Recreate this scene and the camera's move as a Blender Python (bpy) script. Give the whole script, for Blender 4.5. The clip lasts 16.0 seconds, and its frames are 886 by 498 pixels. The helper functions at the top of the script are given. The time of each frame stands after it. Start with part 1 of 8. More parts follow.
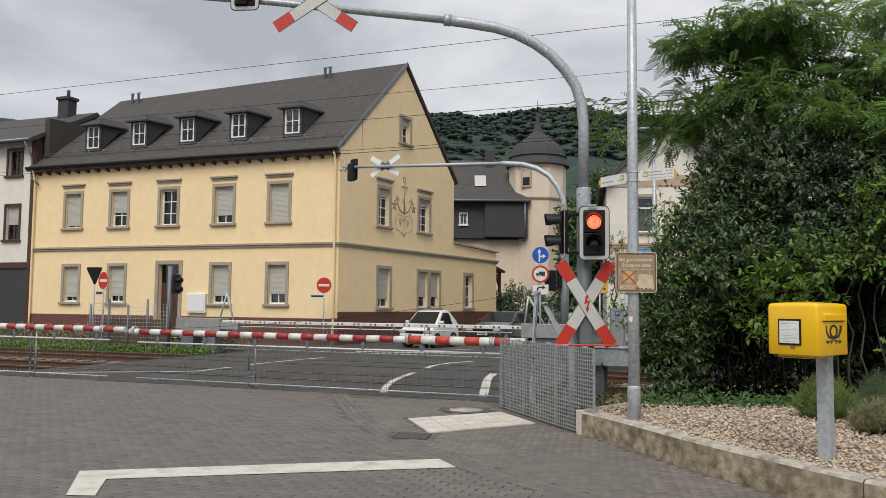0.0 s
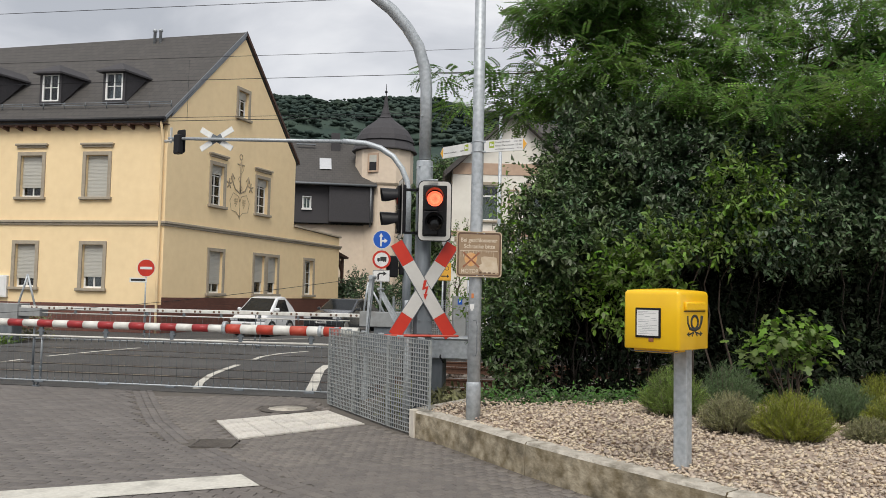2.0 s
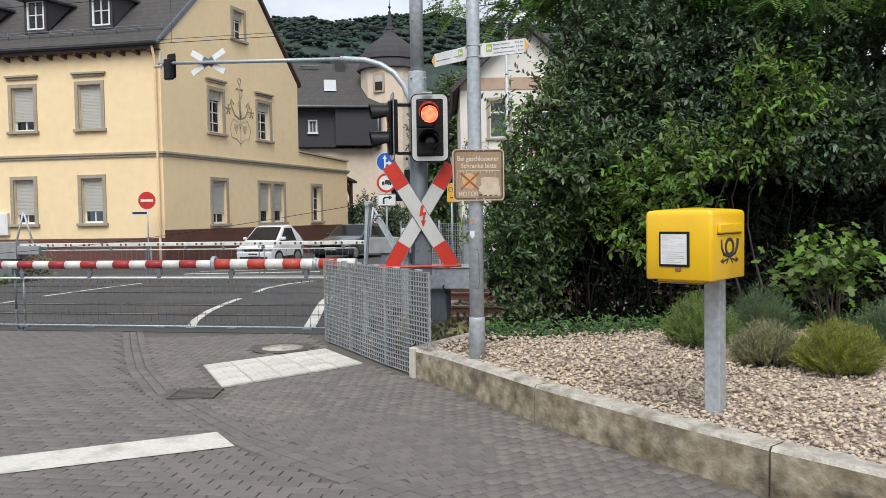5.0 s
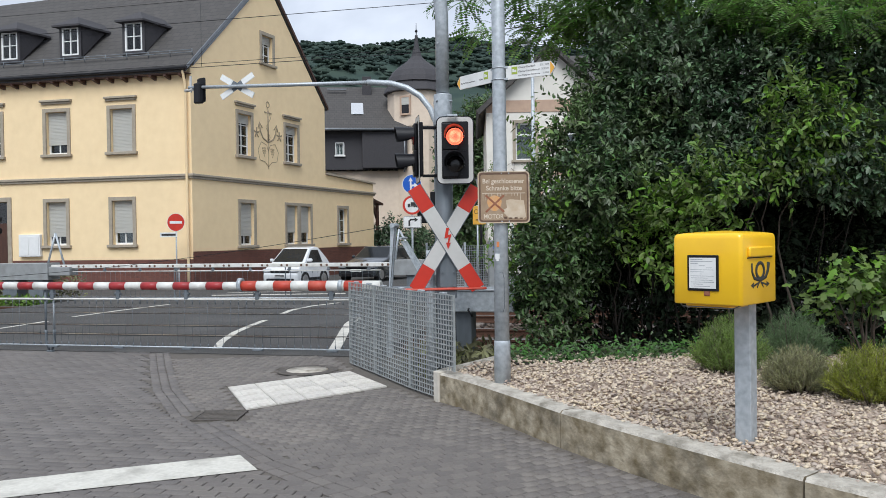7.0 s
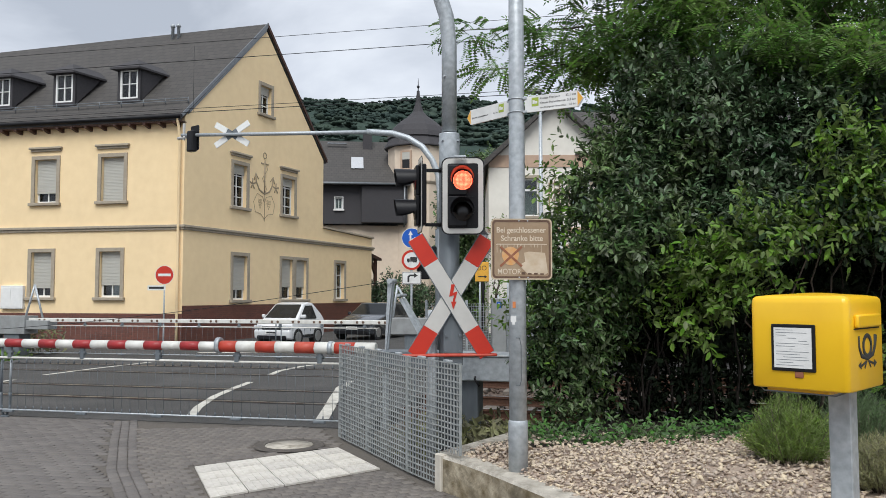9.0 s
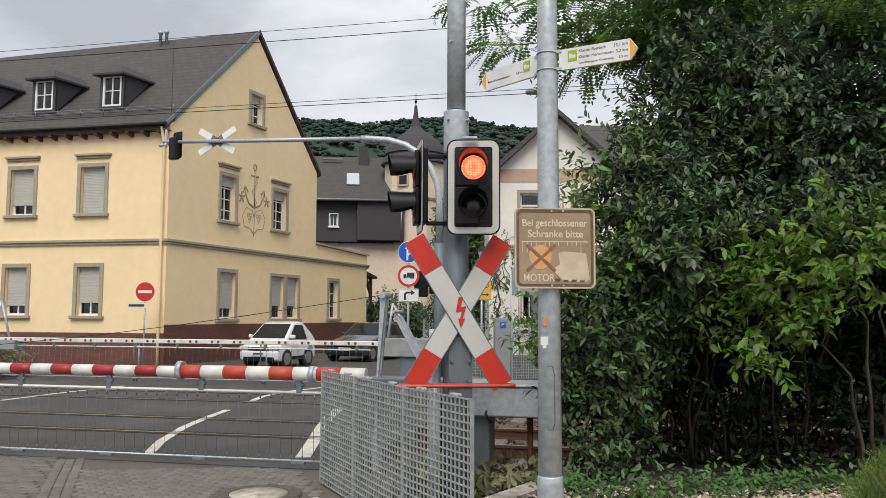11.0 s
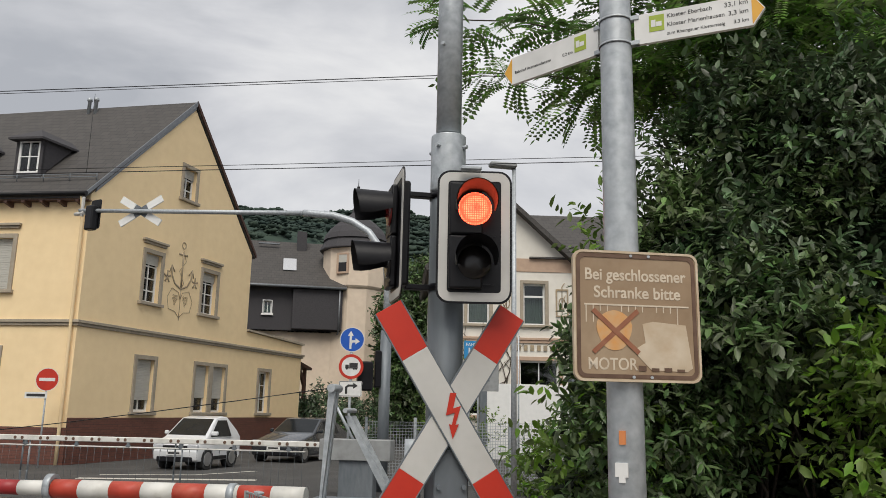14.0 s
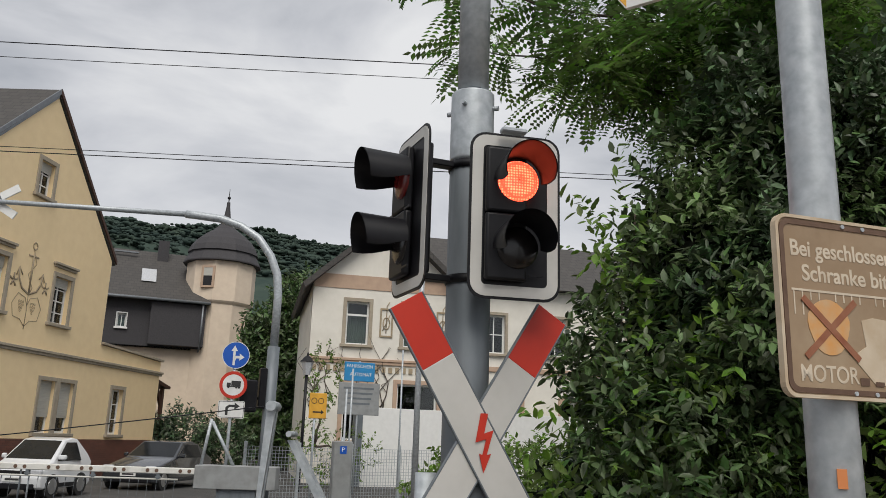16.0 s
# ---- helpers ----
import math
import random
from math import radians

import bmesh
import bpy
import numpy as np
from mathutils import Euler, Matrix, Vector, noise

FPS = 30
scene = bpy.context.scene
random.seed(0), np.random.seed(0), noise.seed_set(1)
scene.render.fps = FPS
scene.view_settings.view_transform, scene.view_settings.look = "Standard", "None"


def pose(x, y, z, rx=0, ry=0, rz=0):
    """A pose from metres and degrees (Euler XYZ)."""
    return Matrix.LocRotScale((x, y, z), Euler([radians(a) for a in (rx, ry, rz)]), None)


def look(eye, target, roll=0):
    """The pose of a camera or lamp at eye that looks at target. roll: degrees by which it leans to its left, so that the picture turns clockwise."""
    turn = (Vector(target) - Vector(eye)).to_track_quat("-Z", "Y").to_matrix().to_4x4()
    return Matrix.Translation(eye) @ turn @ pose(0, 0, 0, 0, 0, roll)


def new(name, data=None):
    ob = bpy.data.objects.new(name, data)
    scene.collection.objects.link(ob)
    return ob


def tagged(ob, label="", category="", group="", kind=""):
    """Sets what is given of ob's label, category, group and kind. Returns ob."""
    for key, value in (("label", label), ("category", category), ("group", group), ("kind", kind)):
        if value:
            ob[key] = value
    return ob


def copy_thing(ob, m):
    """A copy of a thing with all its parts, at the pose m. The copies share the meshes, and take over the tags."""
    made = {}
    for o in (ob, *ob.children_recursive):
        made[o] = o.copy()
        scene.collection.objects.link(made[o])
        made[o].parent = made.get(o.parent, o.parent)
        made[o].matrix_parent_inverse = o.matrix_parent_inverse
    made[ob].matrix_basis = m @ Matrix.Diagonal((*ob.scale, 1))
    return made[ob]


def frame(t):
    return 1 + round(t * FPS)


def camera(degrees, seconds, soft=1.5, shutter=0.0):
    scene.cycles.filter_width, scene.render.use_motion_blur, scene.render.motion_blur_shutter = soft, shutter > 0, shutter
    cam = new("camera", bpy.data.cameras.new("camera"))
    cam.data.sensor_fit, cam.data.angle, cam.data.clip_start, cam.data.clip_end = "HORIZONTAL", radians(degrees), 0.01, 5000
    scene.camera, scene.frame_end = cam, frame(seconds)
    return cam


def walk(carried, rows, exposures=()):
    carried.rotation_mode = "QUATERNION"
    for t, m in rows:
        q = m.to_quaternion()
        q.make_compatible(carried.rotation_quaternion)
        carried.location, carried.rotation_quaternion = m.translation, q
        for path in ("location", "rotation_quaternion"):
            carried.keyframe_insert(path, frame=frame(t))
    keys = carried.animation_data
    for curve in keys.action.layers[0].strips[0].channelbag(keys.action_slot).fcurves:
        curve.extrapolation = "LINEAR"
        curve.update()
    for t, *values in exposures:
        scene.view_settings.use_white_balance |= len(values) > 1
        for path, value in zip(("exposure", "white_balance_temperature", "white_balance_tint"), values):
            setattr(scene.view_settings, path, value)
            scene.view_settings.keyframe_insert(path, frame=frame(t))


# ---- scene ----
cam = camera(58.0, 16.0, 0.7)
PATH = [
    (0, (0.312, -0.761, 1.65), (0.274, 1.234, 1.79), 0.6),
    (0.5, (0.352, -0.415, 1.64), (0.424, 1.578, 1.791), 1.0),
    (1, (0.397, -0.074, 1.627), (0.566, 1.913, 1.775), 1.1),
    (1.5, (0.507, 0.228, 1.613), (0.777, 2.205, 1.758), 1.3),
    (2, (0.621, 0.569, 1.622), (0.962, 2.536, 1.738), 1.2),
    (2.5, (0.705, 0.911, 1.623), (1.107, 2.868, 1.713), 1.1),
    (3, (0.812, 1.17, 1.636), (1.208, 3.128, 1.72), 0.8),
    (3.5, (0.908, 1.355, 1.662), (1.235, 3.326, 1.734), 0.2),
    (4, (0.949, 1.468, 1.67), (1.264, 3.443, 1.666), -0.5),
    (4.2, (0.954, 1.492, 1.671), (1.26, 3.467, 1.602), -0.9),
    (6.3, (0.971, 1.446, 1.71), (1.27, 3.422, 1.623), -0.8),
    (6.5, (0.967, 1.455, 1.71), (1.253, 3.433, 1.641), -0.9),
    (7, (0.982, 1.517, 1.691), (1.223, 3.502, 1.664), -0.8),
    (7.5, (0.98, 1.709, 1.692), (1.221, 3.695, 1.724), -0.8),
    (8, (0.982, 1.99, 1.702), (1.24, 3.973, 1.758), -0.7),
    (8.5, (1.043, 2.344, 1.704), (1.284, 4.328, 1.785), -0.5),
    (9, (1.063, 2.698, 1.703), (1.308, 4.679, 1.818), -0.0),
    (9.2, (1.072, 2.861, 1.695), (1.319, 4.842, 1.824), -0.1),
    (11.3, (1.217, 4.479, 1.652), (1.468, 6.455, 1.826), 0.3),
    (11.5, (1.234, 4.613, 1.648), (1.472, 6.591, 1.83), 0.5),
    (12, (1.239, 4.935, 1.653), (1.469, 6.911, 1.858), 0.8),
    (12.5, (1.207, 5.259, 1.651), (1.459, 7.23, 1.872), 0.7),
    (13, (1.222, 5.601, 1.666), (1.509, 7.563, 1.927), 0.6),
    (13.5, (1.209, 5.913, 1.7), (1.541, 7.853, 2.059), 0.6),
    (14, (1.146, 6.213, 1.706), (1.548, 8.131, 2.105), 1.1),
    (14.5, (1.04, 6.487, 1.701), (1.535, 8.378, 2.121), 1.5),
    (15, (0.945, 6.816, 1.71), (1.525, 8.675, 2.166), 2.0),
    (15.5, (0.768, 7.097, 1.718), (1.453, 8.919, 2.179), 1.6),
    (16, (0.637, 7.418, 1.688), (1.362, 9.223, 2.155), 1.9),
]
walk(cam, [(t, look(eye, target, roll)) for t, eye, target, roll in PATH], [(0, -0.02, 6450, 10), (2, 0.11, 6450, 10), (4, 0.22, 6350, 10), (6.4, 0.38, 5750, 9), (7.2, 0.2, 5800, 9), (9, 0.18, 6050, 9), (12, 0.17, 6500, 10), (14.5, -0.1, 6550, 10), (16, -0.14, 6450, 10)])


# ---- world, sun, exposure ----
world = bpy.data.worlds.new("overcast_sky")
scene.world = world
world.use_nodes = True
wt = world.node_tree
wt.nodes.clear()
w_out = wt.nodes.new("ShaderNodeOutputWorld")
w_bg = wt.nodes.new("ShaderNodeBackground")
w_sky = wt.nodes.new("ShaderNodeTexSky")
w_sky.sky_type = "NISHITA"
w_sky.sun_disc = False
w_sky.sun_elevation = radians(52)
w_sky.sun_rotation = radians(192)
w_scale = wt.nodes.new("ShaderNodeMix")
w_scale.data_type, w_scale.blend_type = "RGBA", "MULTIPLY"
w_scale.inputs[0].default_value = 1.0
w_scale.inputs[7].default_value = (0.09, 0.09, 0.09, 1)
w_co = wt.nodes.new("ShaderNodeTexCoord")
w_map = wt.nodes.new("ShaderNodeMapping")
w_map.inputs["Scale"].default_value = (1.0, 1.0, 2.6)
w_map.inputs["Location"].default_value = (0.35, 0.1, 0.2)
w_noise = wt.nodes.new("ShaderNodeTexNoise")
w_noise.inputs["Scale"].default_value = 2.6
w_noise.inputs["Detail"].default_value = 6.0
w_noise.inputs["Roughness"].default_value = 0.52
w_noise.inputs["Distortion"].default_value = 0.35
w_ramp = wt.nodes.new("ShaderNodeValToRGB")
w_ramp.color_ramp.elements[0].position = 0.36
w_ramp.color_ramp.elements[0].color = (0.50, 0.52, 0.56, 1)
w_ramp.color_ramp.elements[1].position = 0.68
w_ramp.color_ramp.elements[1].color = (0.98, 0.98, 0.98, 1)
w_mid = w_ramp.color_ramp.elements.new(0.52)
w_mid.color = (0.74, 0.75, 0.78, 1)
w_mix = wt.nodes.new("ShaderNodeMix")
w_mix.data_type = "RGBA"
w_mix.inputs[0].default_value = 0.92
wl = wt.links.new
wl(w_co.outputs["Generated"], w_map.inputs["Vector"])
wl(w_map.outputs["Vector"], w_noise.inputs["Vector"])
wl(w_noise.outputs["Fac"], w_ramp.inputs["Fac"])
wl(w_sky.outputs["Color"], w_scale.inputs[6])
wl(w_scale.outputs[2], w_mix.inputs[6])
wl(w_ramp.outputs["Color"], w_mix.inputs[7])
wl(w_mix.outputs[2], w_bg.inputs["Color"])
wl(w_bg.outputs["Background"], w_out.inputs["Surface"])
w_bg.inputs["Strength"].default_value = 0.95

sun = new("sun", bpy.data.lights.new("sun", "SUN"))
sun.data.energy = 2.6
sun.data.angle = radians(38)
sun.data.color = (1.0, 0.95, 0.87)
sun.matrix_world = look((-7, -22, 44), (0, 10, 0))
scene.view_settings.exposure = 0.0


# ---- materials ----
def material(name, color, color2=None, scale=6.0, rough=0.7, metal=0.0, bump=0.0, bump_scale=40.0, stain=0.0, stain_color=(0.1, 0.09, 0.08),
             stain_scale=0.8, island=0.0, randomness=0.0, detail=4.0, coat=0.0, spec=0.5, stretch=(1, 1, 1), transmit=0.0):
    """A surface with fine grain, large stains and relief, at real-world size."""
    m = bpy.data.materials.new(name)
    m.use_nodes = True
    nt = m.node_tree
    b = nt.nodes["Principled BSDF"]
    b.inputs["Roughness"].default_value = rough
    b.inputs["Metallic"].default_value = metal
    b.inputs["Coat Weight"].default_value = coat
    b.inputs["Specular IOR Level"].default_value = spec
    link = nt.links.new
    co = nt.nodes.new("ShaderNodeTexCoord")
    mp = nt.nodes.new("ShaderNodeMapping")
    mp.inputs["Scale"].default_value = stretch
    link(co.outputs["Object"], mp.inputs["Vector"])
    n1 = nt.nodes.new("ShaderNodeTexNoise")
    n1.inputs["Scale"].default_value = scale
    n1.inputs["Detail"].default_value = detail
    link(mp.outputs["Vector"], n1.inputs["Vector"])
    mix = nt.nodes.new("ShaderNodeMix")
    mix.data_type = "RGBA"
    mix.inputs[6].default_value = (*color, 1)
    mix.inputs[7].default_value = (*(color2 or [c * 0.8 for c in color]), 1)
    ramp = nt.nodes.new("ShaderNodeMapRange")
    ramp.inputs[1].default_value, ramp.inputs[2].default_value = 0.3, 0.7
    link(n1.outputs["Fac"], ramp.inputs[0])
    link(ramp.outputs[0], mix.inputs[0])
    last = mix.outputs[2]
    if stain:
        n2 = nt.nodes.new("ShaderNodeTexNoise")
        n2.inputs["Scale"].default_value = stain_scale
        n2.inputs["Detail"].default_value = 5.0
        n2.inputs["Roughness"].default_value = 0.6
        link(mp.outputs["Vector"], n2.inputs["Vector"])
        r2 = nt.nodes.new("ShaderNodeMapRange")
        r2.inputs[1].default_value, r2.inputs[2].default_value = 0.48, 0.72
        r2.inputs[4].default_value = stain
        link(n2.outputs["Fac"], r2.inputs[0])
        m2 = nt.nodes.new("ShaderNodeMix")
        m2.data_type = "RGBA"
        m2.inputs[7].default_value = (*stain_color, 1)
        link(last, m2.inputs[6])
        link(r2.outputs[0], m2.inputs[0])
        last = m2.outputs[2]
    for amount, node, out in ((island, "ShaderNodeNewGeometry", "Random Per Island"), (randomness, "ShaderNodeObjectInfo", "Random")):
        if amount:
            g = nt.nodes.new(node)
            hsv = nt.nodes.new("ShaderNodeHueSaturation")
            for slot, spread in (("Value", amount), ("Hue", amount * 0.05), ("Saturation", amount * 0.5)):
                r3 = nt.nodes.new("ShaderNodeMapRange")
                mid = 0.5 if slot == "Hue" else 1.0
                r3.inputs[3].default_value, r3.inputs[4].default_value = mid - spread, mid + spread
                link(g.outputs[out], r3.inputs[0])
                link(r3.outputs[0], hsv.inputs[slot])
            link(last, hsv.inputs["Color"])
            last = hsv.outputs["Color"]
    link(last, b.inputs["Base Color"])
    if bump:
        n3 = nt.nodes.new("ShaderNodeTexNoise")
        n3.inputs["Scale"].default_value = bump_scale
        n3.inputs["Detail"].default_value = 3.0
        link(mp.outputs["Vector"], n3.inputs["Vector"])
        bp = nt.nodes.new("ShaderNodeBump")
        bp.inputs["Strength"].default_value = bump
        bp.inputs["Distance"].default_value = 0.02
        link(n3.outputs["Fac"], bp.inputs["Height"])
        link(bp.outputs["Normal"], b.inputs["Normal"])
    if transmit:
        tr = nt.nodes.new("ShaderNodeBsdfTranslucent")
        link(last, tr.inputs["Color"])
        ms = nt.nodes.new("ShaderNodeMixShader")
        ms.inputs[0].default_value = transmit
        link(b.outputs[0], ms.inputs[1])
        link(tr.outputs[0], ms.inputs[2])
        link(ms.outputs[0], nt.nodes["Material Output"].inputs["Surface"])
    return m


def brick_material(name, c1, c2, mortar, width, height, rough=0.85, axis="xz"):
    m = material(name, c1, c2, rough=rough)
    nt = m.node_tree
    b = nt.nodes["Principled BSDF"]
    co = nt.nodes.new("ShaderNodeTexCoord")
    mp = nt.nodes.new("ShaderNodeMapping")
    mp.inputs["Rotation"].default_value = (radians(90), 0, 0) if axis == "xz" else (0, 0, 0)
    br = nt.nodes.new("ShaderNodeTexBrick")
    br.inputs["Color1"].default_value, br.inputs["Color2"].default_value = (*c1, 1), (*c2, 1)
    br.inputs["Mortar"].default_value = (*mortar, 1)
    br.inputs["Scale"].default_value = 1.0
    br.inputs["Brick Width"].default_value, br.inputs["Row Height"].default_value = width, height
    br.inputs["Mortar Size"].default_value = min(width, height) * 0.07
    nt.links.new(co.outputs["Object"], mp.inputs["Vector"])
    nt.links.new(mp.outputs["Vector"], br.inputs["Vector"])
    nt.links.new(br.outputs["Color"], b.inputs["Base Color"])
    bp = nt.nodes.new("ShaderNodeBump")
    bp.inputs["Strength"].default_value = 0.5
    bp.inputs["Distance"].default_value = 0.01
    bp.invert = True
    nt.links.new(br.outputs["Fac"], bp.inputs["Height"])
    nt.links.new(bp.outputs["Normal"], b.inputs["Normal"])
    return m


def glass_material(name, tint=(0.75, 0.8, 0.8), rough=0.02):
    m = bpy.data.materials.new(name)
    m.use_nodes = True
    nt = m.node_tree
    nt.nodes.remove(nt.nodes["Principled BSDF"])
    tr, gl = nt.nodes.new("ShaderNodeBsdfTransparent"), nt.nodes.new("ShaderNodeBsdfGlossy")
    tr.inputs["Color"].default_value = (*tint, 1)
    gl.inputs["Roughness"].default_value = rough
    fr, ms = nt.nodes.new("ShaderNodeFresnel"), nt.nodes.new("ShaderNodeMixShader")
    fr.inputs["IOR"].default_value = 1.75
    nt.links.new(fr.outputs[0], ms.inputs[0])
    nt.links.new(tr.outputs[0], ms.inputs[1])
    nt.links.new(gl.outputs[0], ms.inputs[2])
    nt.links.new(ms.outputs[0], nt.nodes["Material Output"].inputs["Surface"])
    return m


def lamp_material(name, color, strength, dot_scale=0.0):
    m = bpy.data.materials.new(name)
    m.use_nodes = True
    nt = m.node_tree
    b = nt.nodes["Principled BSDF"]
    b.inputs["Base Color"].default_value = (*color, 1)
    b.inputs["Emission Color"].default_value = (*color, 1)
    b.inputs["Emission Strength"].default_value = strength
    b.inputs["Roughness"].default_value = 0.25
    if dot_scale:
        co, vo, mr = nt.nodes.new("ShaderNodeTexCoord"), nt.nodes.new("ShaderNodeTexVoronoi"), nt.nodes.new("ShaderNodeMapRange")
        vo.inputs["Scale"].default_value = dot_scale
        vo.inputs["Randomness"].default_value = 0.15
        mr.inputs[1].default_value, mr.inputs[2].default_value = 0.2, 0.5
        mr.inputs[3].default_value, mr.inputs[4].default_value = strength * 2.6, strength * 0.55
        nt.links.new(co.outputs["Object"], vo.inputs["Vector"])
        nt.links.new(vo.outputs["Distance"], mr.inputs[0])
        nt.links.new(mr.outputs[0], b.inputs["Emission Strength"])
    return m


PLASTER = material("yellow_plaster", (0.90, 0.705, 0.425), (0.85, 0.655, 0.385), scale=3, rough=0.9, bump=0.15, bump_scale=120, stain=0.18, stain_color=(0.62, 0.48, 0.28), stain_scale=0.5)
TRIM = material("brown_stone_trim", (0.40, 0.345, 0.265), (0.33, 0.285, 0.22), scale=8, rough=0.85, bump=0.2, stain=0.3, stain_color=(0.2, 0.17, 0.13))
SLATE = brick_material("slate_roof", (0.058, 0.053, 0.049), (0.07, 0.064, 0.059), (0.04, 0.038, 0.037), 0.32, 0.2, 0.75)
SLATE_PLAIN = material("slate_cladding", (0.04, 0.038, 0.042), (0.054, 0.051, 0.055), scale=12, rough=0.8, bump=0.2, bump_scale=25)
PLINTH = brick_material("brown_glazed_brick", (0.175, 0.068, 0.048), (0.13, 0.052, 0.038), (0.06, 0.035, 0.028), 0.24, 0.075, 0.45)
FRAME = material("white_window_frame", (0.8, 0.8, 0.78), (0.74, 0.74, 0.72), rough=0.4)
SHUTTER = material("grey_roller_shutter", (0.50, 0.49, 0.44), (0.44, 0.43, 0.39), scale=3, rough=0.6, stretch=(1, 1, 12))
GLASS = glass_material("window_glass", (0.55, 0.6, 0.6))
# near-black paint stands in for the shade of rooms behind glass
ROOM_SHADE = material("room_shade_paint", (0.06, 0.055, 0.05), rough=0.9)
GALV = material("galvanised_steel", (0.50, 0.535, 0.56), (0.33, 0.36, 0.385), scale=22, rough=0.45, metal=0.3, detail=8, bump=0.04, bump_scale=30, stain=0.35, stain_color=(0.42, 0.43, 0.44), stain_scale=9)
GALV_DARK = material("weathered_grey_steel", (0.17, 0.19, 0.21), (0.13, 0.15, 0.165), scale=14, rough=0.55, metal=0.3, stain=0.4, stain_color=(0.25, 0.27, 0.28), stain_scale=4, stretch=(1, 1, 0.3))
GREYBOX = material("grey_painted_steel", (0.30, 0.31, 0.31), (0.25, 0.26, 0.26), scale=5, rough=0.5, stain=0.35, stain_color=(0.14, 0.13, 0.12), stain_scale=2.5, bump=0.05)
BLACK = material("black_plastic", (0.007, 0.007, 0.009), (0.012, 0.012, 0.014), scale=12, rough=0.42, spec=0.25)
RUBBER = material("black_rubber", (0.02, 0.02, 0.02), rough=0.85)
RED = material("red_reflective_sheet", (0.55, 0.032, 0.012), (0.48, 0.026, 0.011), scale=5, rough=0.45, stain=0.25, stain_color=(0.30, 0.02, 0.015), stain_scale=3)
ORANGE_RED = material("faded_red_paint", (0.50, 0.055, 0.03), (0.40, 0.045, 0.025), scale=7, rough=0.5, stain=0.25, stain_color=(0.6, 0.3, 0.2), stain_scale=5)
WHITE = material("white_reflective_sheet", (0.57, 0.56, 0.53), (0.51, 0.50, 0.475), scale=5, rough=0.45, stain=0.4, stain_color=(0.42, 0.42, 0.38), stain_scale=3.5)
BARWHITE = material("white_barrier_paint", (0.72, 0.71, 0.67), (0.64, 0.63, 0.58), scale=6, rough=0.45, stain=0.45, stain_color=(0.38, 0.36, 0.32), stain_scale=3)
BARRED = material("red_barrier_paint", (0.36, 0.028, 0.03), (0.29, 0.024, 0.026), scale=6, rough=0.45, stain=0.3, stain_color=(0.2, 0.02, 0.02), stain_scale=3)
YELLOW = material("yellow_post_paint", (0.90, 0.545, 0.008), (0.87, 0.51, 0.006), scale=4, rough=0.35, coat=0.25, stain=0.22, stain_color=(0.62, 0.33, 0.01), stain_scale=3)
BLUE = material("blue_sign_sheet", (0.012, 0.10, 0.48), (0.01, 0.085, 0.42), rough=0.4)
PAPER = material("white_paper", (0.78, 0.78, 0.76), rough=0.6)
INK = material("dark_ink", (0.03, 0.03, 0.03), rough=0.6)
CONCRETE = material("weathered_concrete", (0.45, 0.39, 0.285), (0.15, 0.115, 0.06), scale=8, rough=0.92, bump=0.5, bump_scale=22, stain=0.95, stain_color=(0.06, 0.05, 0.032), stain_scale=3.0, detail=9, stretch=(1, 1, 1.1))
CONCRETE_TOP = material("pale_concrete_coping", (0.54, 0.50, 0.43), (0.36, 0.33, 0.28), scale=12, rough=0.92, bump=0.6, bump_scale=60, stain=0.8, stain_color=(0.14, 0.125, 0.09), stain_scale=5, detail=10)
CONCRETE_END = material("pale_end_render", (0.62, 0.58, 0.51), (0.5, 0.46, 0.39), scale=9, rough=0.9, bump=0.2, stain=0.35, stain_color=(0.32, 0.28, 0.21), stain_scale=4)
ASPHALT = material("asphalt", (0.066, 0.064, 0.061), (0.044, 0.043, 0.042), scale=120, rough=0.88, bump=0.35, bump_scale=220, stain=0.5, stain_color=(0.12, 0.115, 0.11), stain_scale=0.7)
PAVER = material("grey_brown_paver", (0.152, 0.138, 0.128), (0.125, 0.113, 0.105), scale=60, rough=0.85, bump=0.3, bump_scale=150, island=0.13, stain=0.3, stain_color=(0.20, 0.185, 0.175), stain_scale=0.9)
PAVER_WARM = material("warm_brown_paver", (0.168, 0.151, 0.136), (0.136, 0.122, 0.11), scale=60, rough=0.85, bump=0.3, bump_scale=150, island=0.16, stain=0.3, stain_color=(0.22, 0.195, 0.175), stain_scale=0.9)
PAVER_PART = material("grey_brown_paver_stone", (0.16, 0.144, 0.131), (0.13, 0.117, 0.107), scale=60, rough=0.85, bump=0.3, bump_scale=150, randomness=0.13)
JOINT = material("sandy_joint", (0.125, 0.11, 0.094), (0.095, 0.084, 0.072), scale=40, rough=0.95, bump=0.3)
TACTILE = material("white_tactile_slab", (0.62, 0.59, 0.54), (0.52, 0.49, 0.44), scale=16, rough=0.85, bump=0.2, randomness=0.08, stain=0.4, stain_color=(0.36, 0.33, 0.29), stain_scale=3)
ROADWHITE = material("worn_road_paint", (0.62, 0.60, 0.54), (0.52, 0.50, 0.44), scale=30, rough=0.8, bump=0.15, stain=0.75, stain_color=(0.30, 0.285, 0.25), stain_scale=4, detail=8)
IRON = material("cast_iron", (0.13, 0.115, 0.10), (0.085, 0.076, 0.068), scale=20, rough=0.7, metal=0.4, bump=0.3)
GRAVEL = material("pink_gravel_stone", (0.54, 0.46, 0.36), (0.43, 0.335, 0.25), scale=12, rough=0.85, island=0.28, stain=0.3, stain_color=(0.62, 0.56, 0.5), stain_scale=6)
